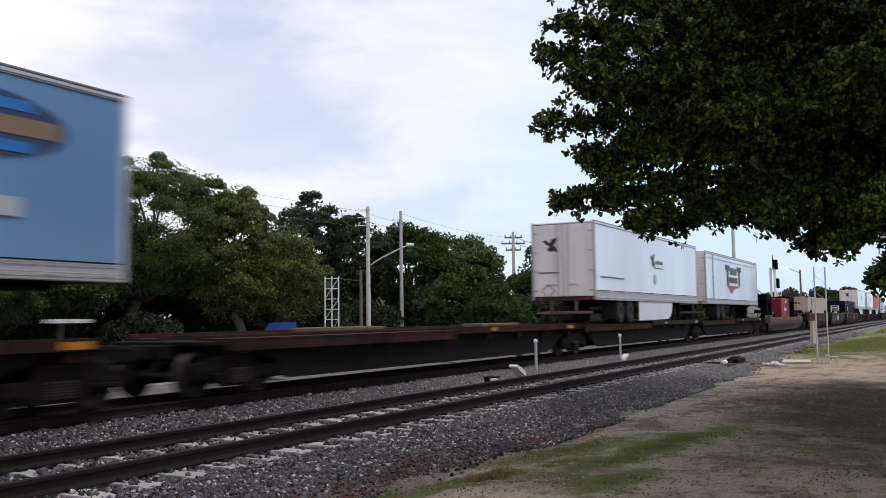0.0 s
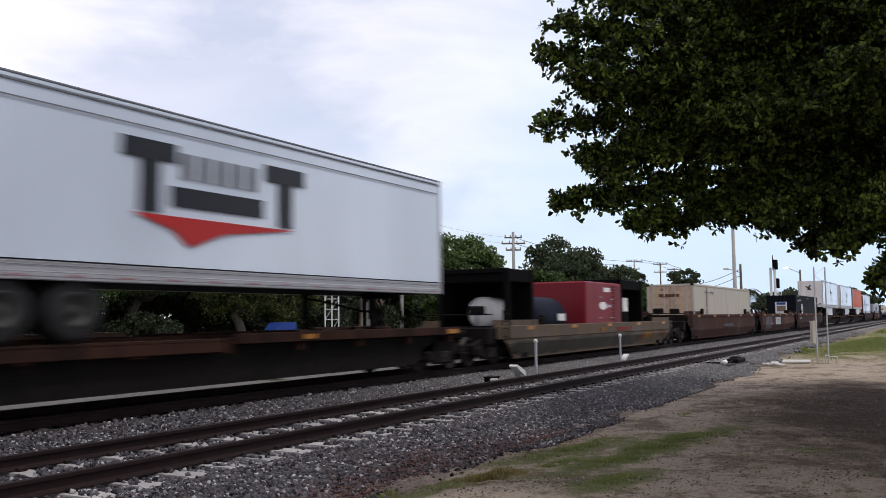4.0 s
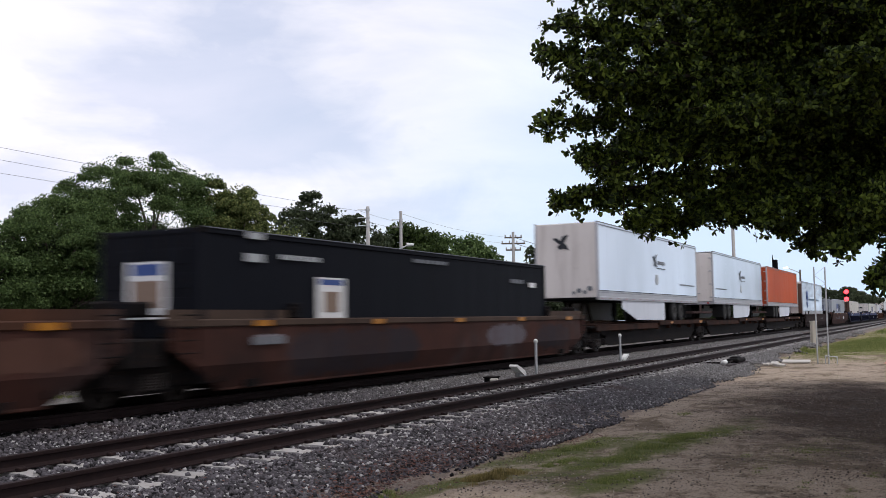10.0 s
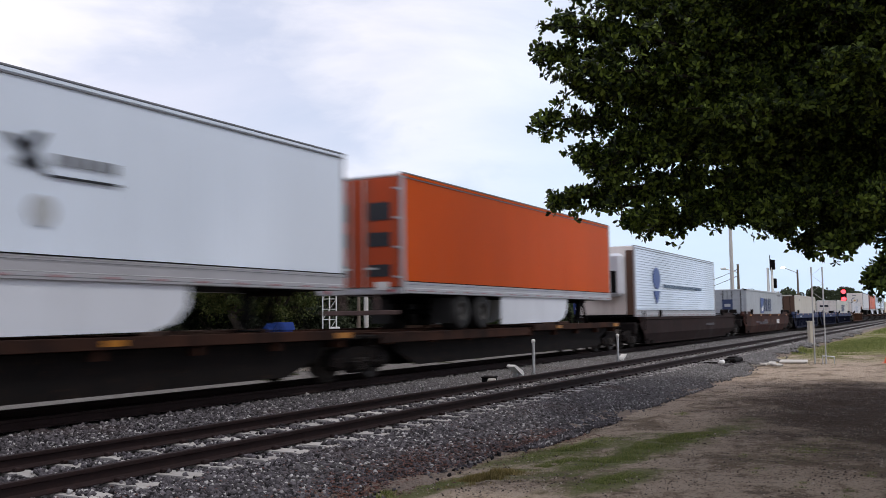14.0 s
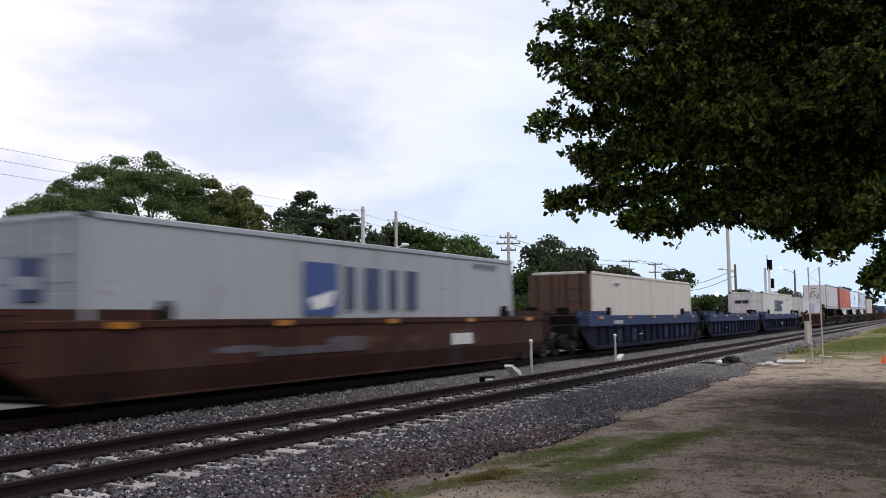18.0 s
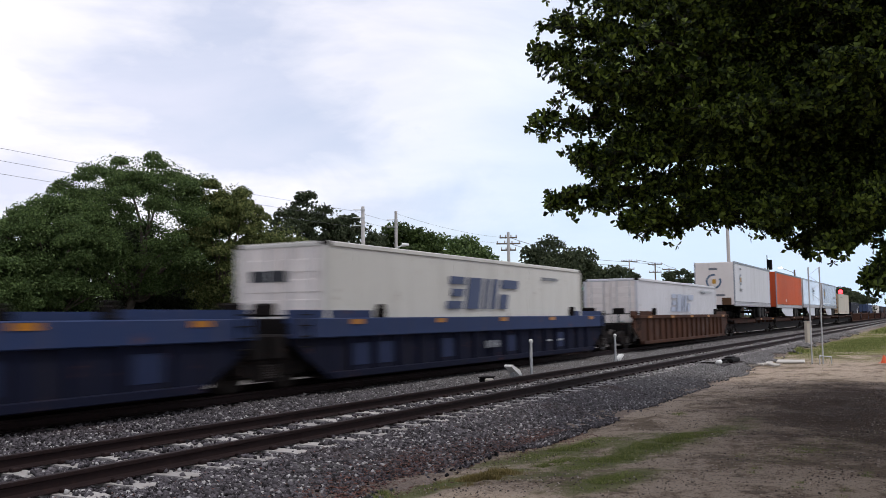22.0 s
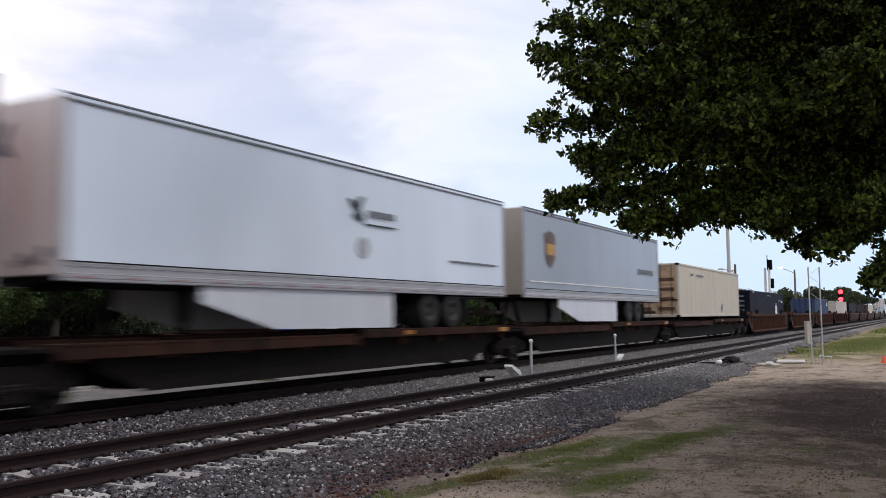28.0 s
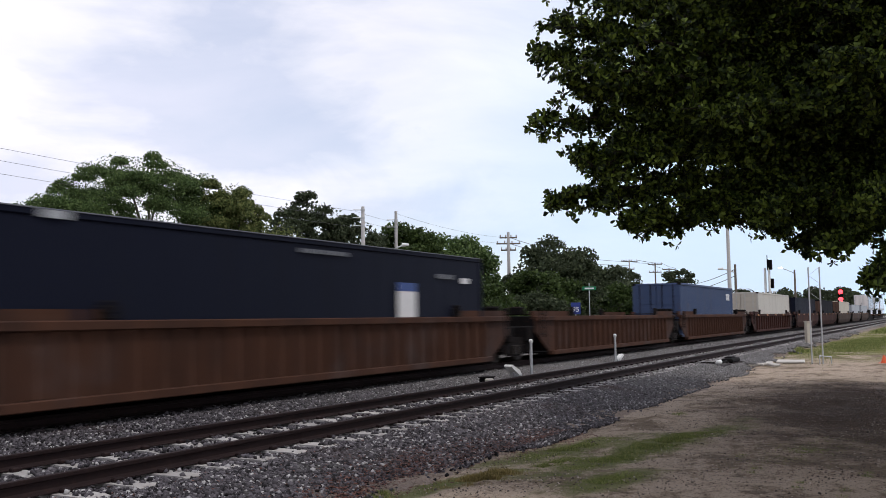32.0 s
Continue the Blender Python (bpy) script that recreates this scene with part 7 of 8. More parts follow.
tree("tree", "far dark green tree", 116.0, 36.5, 8.1, 4.5, 1.6, 42, 360, (0.16, 0.32), "leaf_dark", 24, (1.0, 1.7), low=0.3)
tree("tree", "far green hedge tree", 112.0, 27.0, 4.0, 4.5, 0.8, 34, 340, (0.16, 0.32), "leaf_green", 39, (0.9, 1.5), low=0.1)
tree("tree", "lone far pine with a rounded crown", 150.5, 36.5, 9.5, 2.9, 5.5, 15, 240, (0.16, 0.34), "leaf_dark", 25, (0.7, 1.2), low=5.2)
tree("tree", "far green hedge tree", 138.0, 29.0, 4.4, 5.0, 0.8, 34, 340, (0.18, 0.36), "leaf_dark", 40, (1.0, 1.6), low=0.1)
tree("tree", "far tree beyond the signals", 165.0, 24.0, 5.6, 5.0, 1.6, 34, 320, (0.2, 0.4), "leaf_dark", 26, (1.0, 1.7), low=0.3)
tree("tree", "far tree at the end of the track", 218.0, 16.5, 6.6, 5.5, 1.6, 34, 320, (0.22, 0.45), "leaf_dark", 27, (1.1, 1.9), low=0.3)
tree("tree", "far tree at the end of the track", 240.0, 24.5, 8.0, 6.0, 1.6, 34, 320, (0.22, 0.45), "leaf_dark", 28, (1.1, 1.9), low=0.3)
tree("tree", "tree on the near side of the tracks", 134.0, 2.6, 9.4, 3.4, 2.2, 44, 380, (0.18, 0.38), "leaf_oak", 29, (0.9, 1.5), low=1.4)

# the large oak whose boughs hang into the view
oak = thing("oak_tree", pose(13.2, -1.6, GROUND), "large dark oak overhanging the sandy ground", "tree")
OAK_LEAF = np.array([(0, 0, 0), (-0.17, 0.42, 0.05), (0.17, 0.42, 0.05), (-0.25, 0.76, 0.02), (0.25, 0.76, 0.02), (0, 1.05, -0.08)])
r3 = np.random.default_rng(41)
# tips of the boughs that reach furthest out, and how wide their sprays spread
BOUGHS = ((8.30, 3.28, 3.96, 0.38), (8.40, 3.26, 3.32, 0.36), (8.52, 3.26, 2.52, 0.40), (8.56, 3.24, 4.70, 0.46), (8.85, 2.96, 2.52, 0.32),
          (8.98, 2.64, 2.34, 0.20), (9.51, 2.50, 2.34, 0.30), (9.51, 2.12, 2.42, 0.30), (10.16, 1.92, 2.50, 0.30), (9.44, 1.52, 2.34, 0.30),
          (9.87, 1.36, 2.24, 0.28), (10.5, 1.22, 2.16, 0.28), (9.55, 0.83, 2.02, 0.28), (9.38, 0.46, 1.74, 0.26), (8.34, 2.78, 3.74, 0.50),
          (8.86, 2.62, 3.12, 0.46), (8.80, 1.88, 3.30, 0.50), (8.72, 0.67, 3.62, 0.40), (8.85, 2.98, 4.25, 0.46), (8.95, 2.82, 2.95, 0.44),
          (8.75, 2.95, 3.62, 0.36), (8.8, 2.6, 4.5, 0.5), (8.7, 2.95, 3.05, 0.30), (9.3, 0.62, 2.35, 0.34),
          (8.36, 3.02, 4.20, 0.44), (8.50, 2.98, 3.66, 0.40), (8.6, 2.88, 2.85, 0.40))


def sprays(s, fork, tip, spread, rng2, shoots=6, knots=6, first=0.40):
    """A bough that arches from the fork to its tip; returns the places and directions of its leaf whorls."""
    ctrl = fork.lerp(tip, 0.55) + Vector((0, 0, 0.9))
    def along(u):
        return fork * (1 - u) ** 2 + ctrl * (2 * u * (1 - u)) + tip * u * u
    n = 10
    s.path([along(k / n) for k in range(n + 1)], [0.085 * (1 - k / n) ** 1.3 + 0.007 for k in range(n + 1)], 7)
    where, way = [], []
    for k in range(15):
        u = first + (1 - first) * min(1.0, (k + rng2.uniform(-0.4, 0.4)) / 14)
        p = along(u)
        ahead = (along(min(1, u + 0.05)) - along(u - 0.05)).normalized()
        for q in range(shoots):
            d = Vector(rng2.normal(0, 1, 3) * np.array([1, 1, 0.55])).normalized() + ahead * 0.55 + Vector((0, 0, -0.22))
            reach = spread * rng2.uniform(0.35, 1.0) * (1.0 - 0.35 * (k / 14) ** 3)
            end = p + d * reach
            bow = Vector((0, 0, 0.10 * reach))
            s.path([p, p.lerp(end, 0.5) + bow, end], [0.011, 0.007, 0.003], 5)
            for i in range(knots):
                f = 0.25 + 0.75 * (i + rng2.random()) / knots
                c = p.lerp(end, f) + bow * (4 * f * (1 - f))
                for w in (0, 1):
                    where.append(np.array(c) + rng2.normal(0, 0.035, 3))
                    way.append(np.array(d) * 0.6 + rng2.normal(0, 0.5, 3) + (0, 0, 0.25))
    return where, way


def whorls(name, where, way, each, size0, size1, material, rng2):
    """Leaves set round shoot ends like the fingers of an open palm."""
    where, way = np.repeat(np.array(where), each, 0), np.repeat(np.array(way), each, 0)
    n = len(where)
    way /= np.linalg.norm(way, axis=1, keepdims=True)
    out = np.cross(way, rng2.normal(size=(n, 3)))
    out /= np.linalg.norm(out, axis=1, keepdims=True)
    y = way * rng2.uniform(0.1, 0.7, (n, 1)) + out
    y /= np.linalg.norm(y, axis=1, keepdims=True)
    x = np.cross(y, way + rng2.normal(0, 0.25, (n, 3)))
    x /= np.linalg.norm(x, axis=1, keepdims=True)
    spin = np.stack([x, y, np.cross(x, y)], 2)
    return scatter(name, OAK_LEAF, LEAF_TRIS, where, rng2.uniform(size0, size1, n), material, rng2, None, spin)


s = Solid()
fork = limb(s, (0, 0, -0.1), (-0.3, 0.2, 2.6), 0.42, 0.30, 0.10, r3)[-1]
foot = Vector((13.2, -1.6, GROUND))
where, way = [], []
for tx, ty, tz, spread in BOUGHS:
    a1, b1 = sprays(s, fork, Vector((tx, ty, tz)) - foot, spread, r3)
    where, way = where + a1, way + b1
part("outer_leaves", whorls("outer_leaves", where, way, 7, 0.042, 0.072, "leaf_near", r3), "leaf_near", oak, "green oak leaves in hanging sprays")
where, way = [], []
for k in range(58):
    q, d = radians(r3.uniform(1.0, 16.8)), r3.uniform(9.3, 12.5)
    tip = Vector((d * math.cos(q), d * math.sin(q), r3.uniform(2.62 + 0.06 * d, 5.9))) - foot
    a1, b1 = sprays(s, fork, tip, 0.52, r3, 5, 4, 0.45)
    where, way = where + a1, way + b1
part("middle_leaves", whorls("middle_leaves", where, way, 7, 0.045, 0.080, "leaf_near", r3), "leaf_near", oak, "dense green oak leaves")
part("trunk", s, "shaded_bark", oak, "dark trunk and spreading boughs")
inner = []
while len(inner) < 420:
    p = r3.uniform(-1, 1, 3)
    if (p ** 2).sum() < 1:
        inner.append((p[0] * 5.0 + 1.6, p[1] * 3.3 + 0.1, 6.1 + p[2] * 2.1))
# upper crown, mostly hidden, set here to shade the ground
over = []
while len(over) < 640:
    p = r3.uniform(-1, 1, 3)
    if (p ** 2).sum() < 1:
        over.append((p[0] * 7.0 + 6.6, p[1] * 5.2 + 0.4, 6.7 + p[2] * 2.5))
# unseen canopy above the view, added to shade the hanging leaves
while len(over) < 780:
    p = r3.uniform(-1, 1, 3)
    if (p ** 2).sum() < 1:
        over.append((p[0] * 4.2 - 2.6, p[1] * 2.4 - 1.8, 7.9 + p[2] * 1.3))
part("upper_leaves", leafy("upper_leaves", np.array(over), np.full(len(over), 1.0), 130, 0.12, 0.22, "leaf_near", r3, 0.7, 0.1, False), "leaf_near", oak, "upper oak leaves, mostly unseen, added for shade")
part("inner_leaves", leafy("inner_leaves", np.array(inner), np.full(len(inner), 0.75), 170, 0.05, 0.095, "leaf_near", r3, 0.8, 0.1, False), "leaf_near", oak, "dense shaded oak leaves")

# ---------------------------------------------------------------- poles
def pole(name, label, x, y, top, r, material, arms=(), lean=0.0):
    p = thing(name, pose(x, y, GROUND), label, "utility pole")
    part("shaft", Solid().tube((0, 0, -0.2), (lean, 0, top - GROUND), r, r * 0.62, 12), material, p)
    return p




def crossarm(p, z, half, axis=(0.47, -0.88), n=4):
    """A wooden arm with insulators, square to the line of sight of the road."""
    d = Vector((axis[0], axis[1], 0)) * half
    s = Solid()
    s.tube(-d + Vector((0, 0, z)), d + Vector((0, 0, z)), 0.07, n=6)
    part("crossarm", s, "wood_pole", p)
    for k in range(n):
        q = d * (-0.92 + 1.84 * k / (n - 1))
        part("insulator", kept("insulator", lambda: Solid().lathe([(0.0, 0.0), (0.06, 0.02), (0.04, 0.08), (0.07, 0.12), (0.03, 0.2), (0.0, 0.22)], 10, "z"), "pole"), "pole", p, "", (q.x, q.y, z + 0.06))


def street_arm(p, z0, z1, dx, dy, material="galv", lit=False):
    s = Solid()
    pts = [Vector((dx * k / 6, dy * k / 6, z0 + (z1 - z0) * (k / 6) ** 0.8)) for k in range(7)]
    s.path(pts, [0.045] * 7, 8)
    a = part("lamp_arm", s, material, p, "slim steel lamp arm")
    u = Vector((dx, dy, 0)).normalized() * 0.35
    part("lamp_head", Solid().tube(pts[-1] - u * 0.3, pts[-1] + u, 0.13, 0.08, 10), "white_lamp" if lit else "dull_white", a, "glowing street lamp head" if lit else "pale street lamp head")


def steel_clamp(p, z, r):
    part("bracket", Solid().tube((0, 0, z), (0, 0, z + 0.12), r + 0.02, n=12).tube((0, 0, z + 0.06), (-0.4, 0.5, z + 0.06), 0.03, n=6), "galv", p)


up = -GROUND
pa = pole("utility_pole", "tall pale concrete utility pole with a lamp arm", 48.5, 31.4, 8.47, 0.17, "pole")
street_arm(pa, 4.65 + up, 6.05 + up, 1.4, -2.1)
for z in (7.2, 7.7, 8.2):
    steel_clamp(pa, z + up, 0.12)
pb = pole("utility_pole", "pale concrete utility pole with side brackets", 54.7, 32.7, 8.86, 0.16, "pole")
for z in (7.7, 8.2):
    steel_clamp(pb, z + up, 0.11)
pc = pole("utility_pole", "concrete utility pole with three crossarms", 77.6, 34.4, 9.26, 0.2, "pole")
for z, h in ((8.75, 0.8), (8.2, 1.1), (7.6, 0.7)):
    crossarm(pc, z + up, h)
pd = pole("utility_pole", "far concrete utility pole with a crossarm", 127.0, 37.8, 9.35, 0.15, "pole")
crossarm(pd, 9.1 + up, 1.15)
crossarm(pd, 8.0 + up, 0.7, n=2)
pe = pole("utility_pole", "far wooden utility pole with two crossarms", 138.7, 37.3, 9.4, 0.15, "wood_pole")
crossarm(pe, 9.2 + up, 1.05)
crossarm(pe, 8.0 + up, 0.95)
pf = pole("utility_pole", "far wooden utility pole with a crossarm", 149.7, 38.0, 9.1, 0.15, "wood_pole")
crossarm(pf, 8.9 + up, 1.1)
pg = pole("utility_pole", "tall slim concrete pole beyond the train", 87.1, 16.6, 12.8, 0.20, "pole")
ph = pole("utility_pole", "short wooden pole with a small lamp", 89.0, 16.4, 6.1, 0.16, "wood_pole")
street_arm(ph, 5.3 + up, 5.7 + up, -0.6, 1.1)
pi_ = pole("street_lamp", "grey street lamp pole with a curved arm", 116.9, 14.7, 6.65, 0.16, "wood_pole")
street_arm(pi_, 6.2 + up, 6.9 + up, -0.7, 1.4, lit=True)
pj = pole("wooden_post", "weathered grey wooden post by the road", 41.9, 27.6, 4.1, 0.12, "wood_pole")
pk = pole("wooden_post", "slim grey post by the road", 80.3, 31.0, 5.3, 0.12, "wood_pole")

# overhead cables
def cable(name, p0, p1, sag, r=0.008, n=14):
    s = Solid()
    a, b = Vector(p0), Vector(p1)
    pts = [a.lerp(b, k / n) - Vector((0, 0, 4 * sag * (k / n) * (1 - k / n))) for k in range(n + 1)]
    s.path(pts, [r] * (n + 1), 5)
    o = part(name, s, "wire")
    return tagged(o, "thin black overhead cable sagging between poles", "cable", "overhead cables")


for z, z2 in ((8.2, 9.75), (7.7, 9.2), (7.2, 8.6)):
    cable("overhead_cable", (48.1, 31.9, z), (6.0, 36.5, z2), 0.25)
    cable("overhead_cable", (48.2, 31.8, z), (54.4, 33.1, z), 0.05)
for z in (8.75, 8.2):
    cable("overhead_cable", (54.6, 32.8, z), (77.4, 34.6, z), 0.3)
    cable("overhead_cable", (77.8, 34.3, z), (127.0, 37.8, z + 0.35), 0.6, 0.025)
for q in (-1.0, 1.0):
    d = Vector((0.47, -0.88, 0)) * q
    cable("overhead_cable", Vector((127, 37.8, 9.3)) + d, Vector((138.7, 37.3, 9.35)) + d, 0.1, 0.03)
    cable("overhead_cable", Vector((138.7, 37.3, 9.35)) + d, Vector((149.7, 38, 9.1)) + d, 0.1, 0.03)
cable("overhead_cable", (37.2, 26.3, 3.5), (41.9, 27.6, 3.5), 0.02, 0.012)
cable("overhead_cable", (149.7, 38.0, 6.5), (89.0, 16.5, 5.6), 0.7, 0.03)
cable("overhead_cable", (149.7, 38.0, 5.6), (89.0, 16.5, 5.0), 0.7, 0.03)

# ---------------------------------------------------------------- things along the tracks
def marker_post(x, y, h, label):
    p = thing("marker_post", pose(x, y, -0.30), label, "post", "posts between the tracks")
    part("shaft", Solid().tube((0, 0, -0.1), (0, 0, h), 0.042, n=14), "galv", p)
    part("cap", Solid().lathe([(0.0, h + 0.06), (0.035, h + 0.05), (0.058, h + 0.02), (0.058, h - 0.03), (0.042, h - 0.05)], 14, "z"), "dull_white", p, "rounded pale cap")


marker_post(23.6, 9.85, 1.05, "grey steel marker post with a rounded cap")
marker_post(31.6, 10.0, 1.03, "grey steel marker post with a rounded cap")


def track_lamp(x, y, yaw, label):
    m = thing("track_lamp", pose(x, y, -0.28, 0, 0, yaw), label, "lamp", "lamps between the tracks")
    part("bracket", Solid().tube((0, 0, 0), (0.05, 0, 0.22), 0.03, n=8).box(-0.22, 0.12, -0.1, 0.1, -0.06, 0.10, 0.02), "black", m)
    hood = Solid().prism([(-0.26, 0.42), (-0.20, 0.47), (0.16, 0.30), (0.22, 0.20), (0.12, 0.17)], -0.13, 0.13)
    part("hood", hood, "dull_white", m, "shiny pale tilted hood")
    part("body", Solid().tube((-0.05, 0, 0.18), (0.30, 0, 0.14), 0.075, n=12), "galv", m)
    return m


track_lamp(22.6, 9.95, -12, "pale tilted lamp on a dark bracket between tracks").scale = (0.95, 0.95, 0.95)
lamp2 = track_lamp(32.4, 10.1, 170, "small pale tilted lamp between tracks")
lamp2.scale = (0.7, 0.7, 0.7)
cone = thing("traffic_cone", pose(36.6, 1.72, GROUND), "faded orange traffic cone on dirt", "traffic cone")
part("base", Solid().box(-0.19, 0.19, -0.19, 0.19, 0.0, 0.04, 0.01), "cone", cone)
part("body", Solid().lathe([(0.12, 0.04), (0.03, 0.30), (0.0, 0.31)], 16, "z"), "cone", cone)
junction = thing("junction_box", pose(21.5, 10.2, -0.28, 0, 0, 8), "small dark junction box on the ballast", "junction box")
part("body", Solid().box(-0.22, 0.22, -0.14, 0.14, -0.05, 0.16, 0.02), "black", junction)
part("lid", Solid().box(-0.24, 0.24, -0.16, 0.16, 0.16, 0.19, 0.01), "iron", junction)
block = thing("concrete_block", pose(21.0, 9.9, -0.26, 0, 0, 20), "small pale concrete block on the ballast", "block")
part("body", Solid().box(-0.12, 0.12, -0.1, 0.1, -0.04, 0.15, 0.02), "slab", block)
device = thing("switch_motor", pose(31.0, 6.35, -0.24, 0, 0, 0), "dark switch motor beside the near rail", "switch motor")
part("housing", Solid().box(1.35, 2.75, -0.20, 0.20, 0.0, 0.15, 0.05).box(1.6, 2.2, -0.14, 0.14, 0.14, 0.20, 0.03), "iron", device)
part("end_cap", Solid().lathe([(0.0, -0.20), (0.05, -0.19), (0.075, -0.15), (0.075, 0.15), (0.05, 0.19), (0.0, 0.20)], 14, "x", (0.1, 0, 0.09)), "dull_white", device, "pale round end cap")
part("rod", Solid().tube((-0.1, 0.1, 0.08), (-0.1, 1.2, 0.08), 0.025, n=8).tube((0.3, 0, 0.07), (1.4, 0, 0.07), 0.03, n=8), "iron", device)
part("base", Solid().box(-0.4, 2.9, -0.24, 0.24, -0.08, 0.01, 0.01), "rail", device, "rusty base plate")
cabinet = thing("signal_cabinet", pose(54.6, 6.3, -0.26, 0, 0, 30), "beige steel signal cabinet beside the tracks", "cabinet")
part("body", Solid().box(-0.17, 0.17, -0.13, 0.13, 0.08, 1.22, 0.02), "cream", cabinet)
part("door", Solid().box(-0.15, 0.15, -0.15, -0.128, 0.14, 1.16, 0.008), "cream", cabinet)
part("roof", Solid().box(-0.2, 0.2, -0.17, 0.16, 1.22, 1.26, 0.015), "cream", cabinet)
part("plinth", Solid().box(-0.2, 0.2, -0.16, 0.16, -0.1, 0.08, 0.01), "slab", cabinet)
pad = thing("concrete_pad", pose(37.6, 5.0, GROUND - 0.03, 0, 0, 6), "pale flat concrete pad on sandy ground", "slab")
part("slab", Solid().box(-0.8, 0.8, -0.5, 0.5, 0.0, 0.075, 0.02), "slab", pad)
rubble = thing("broken_slab", pose(35.0, 5.75, GROUND, 0, 0, 30), "broken pale concrete pieces by the ballast", "rubble")
for k in range(7):
    part("piece", Solid().box(-0.2, 0.16, -0.12, 0.14, -0.02, 0.07, 0.02), "slab", rubble, "", (r3.normal(0, 0.45), r3.normal(0, 0.3), 0)).rotation_euler = (0, r3.normal(0, 0.1), r3.uniform(0, 3))
goal = thing("lattice_frame", pose(36.0, 3.87, GROUND, 0, 0, -62), "slim grey lattice frame standing on dirt", "frame")
for x in (-0.2, 0.2):
    part("upright", Solid().tube((x, 0, -0.05), (x, 0, 3.5), 0.028, n=8), "galv", goal)
for k in range(4):
    z = 2.3 + k * 0.3
    part("brace", Solid().tube((-0.2 if k % 2 else 0.2, 0, z), (0.2 if k % 2 else -0.2, 0, z + 0.3), 0.006, n=6), "galv", goal)
foot = Solid().tube((0.0, -0.2, 0), (0.0, -0.2, 0.32), 0.02, n=8).tube((0.42, -0.2, 0), (0.42, -0.2, 0.26), 0.02, n=8).tube((0.0, -0.2, 0.30), (0.42, -0.2, 0.26), 0.02, n=8)
part("foot_frame", foot, "galv", goal)

# block signal on a lattice mast with a service platform
mast = thing("signal_mast", pose(99.7, 15.2, GROUND), "white lattice signal mast with black signal heads", "railway signal")
for x in (-0.28, 0.28):
    for y in (-0.2, 0.2):
        part("leg", Solid().tube((x, y, 0), (x, y, 6.6), 0.08, n=6), "dull_white", mast)
rung = Solid()
for k in range(17):
    rung.tube((-0.28, -0.2, 0.35 + k * 0.38), (0.28, -0.2, 0.35 + k * 0.38), 0.05, n=5)
part("ladder", rung, "dull_white", mast)
for x, z in ((0.0, 6.4), (0.75, 4.5)):
    h = part("signal_head", Solid().box(x - 0.34, x + 0.34, -0.5, -0.1, z, z + 1.0, 0.03), "black", mast, "black signal head")
    part("backplate", Solid().box(x - 0.42, x + 0.42, -0.098, -0.06, z - 0.08, z + 1.08, 0.01), "black", h)
part("finial", Solid().tube((0.3, 0, 6.6), (0.3, 0, 7.9), 0.04, n=6), "black", mast)
deckp = Solid().box(-0.8, 2.0, -0.5, 0.5, 3.25, 3.33)
for x in (-0.8, 0.1, 1.0, 2.0):
    deckp.tube((x, -0.5, 3.3), (x, -0.5, 4.2), 0.03, n=5)
deckp.tube((-0.8, -0.5, 4.2), (2.0, -0.5, 4.2), 0.03, n=5).tube((-0.8, -0.5, 3.75), (2.0, -0.5, 3.75), 0.025, n=5)
part("service_platform", deckp, "dull_white", mast, "white railed platform")
part("cabinet", Solid().box(-2.4, -1.2, -0.4, 0.4, 0.0, 2.4, 0.03), "galv", mast)

for x, y, label in ((189.5, 15.8, "red twin-lamp signal glowing at the crossing"),):
    f = thing("red_signal", pose(x, y, GROUND, 0, 0, 180), label, "signal")
    part("shaft", Solid().tube((0, 0, 0), (0, 0, 6.4), 0.09, n=8), "galv", f)
    part("backboard", Solid().box(0.05, 0.12, -0.42, 0.42, 3.95, 6.45, 0.02), "black", f)
    for z in (4.5, 5.88):
        part("lamp", Solid().lathe([(0.0, 0.24), (0.28, 0.2), (0.42, 0.14), (0.42, 0.1)], 18, "x", (0, 0, z)), "red_lamp", f, "glowing red lamp")

cross = thing("traffic_signal", pose(117.9, 22.4, GROUND, 0, 0, 180), "traffic signal glowing red above the road", "signal")
part("shaft", Solid().tube((0, 0, 0), (0, 0, 5.2), 0.09, n=8), "galv", cross)
part("backboard", Solid().box(0.05, 0.3, -0.25, 0.25, 3.7, 5.0, 0.03), "black", cross)
part("lamp", Solid().lathe([(0.0, 0.42), (0.2, 0.38), (0.26, 0.31)], 14, "x", (0, 0, 4.68)), "red_lamp", cross, "glowing red lamp")
white = thing("street_lamp", pose(117.5, 24.0, GROUND), "street lamp with a glowing white globe", "street lamp")
part("shaft", Solid().tube((0, 0, 0), (0, 0, 4.2), 0.07, n=8), "galv", white)
part("globe", Solid().lathe([(0.0, 4.1), (0.2, 4.18), (0.28, 4.38), (0.2, 4.58), (0.0, 4.66)], 14, "z"), "white_lamp", white, "glowing white globe")
palm = thing("palm_tree", pose(101.5, 18.1, GROUND), "small palm tree with a ragged dark crown", "tree")
part("trunk", Solid().path([(0, 0, 0), (0.1, 0, 2.2), (0.05, 0, 4.3)], [0.2, 0.15, 0.13], 8), "bark", palm)
r6 = random.Random(8)
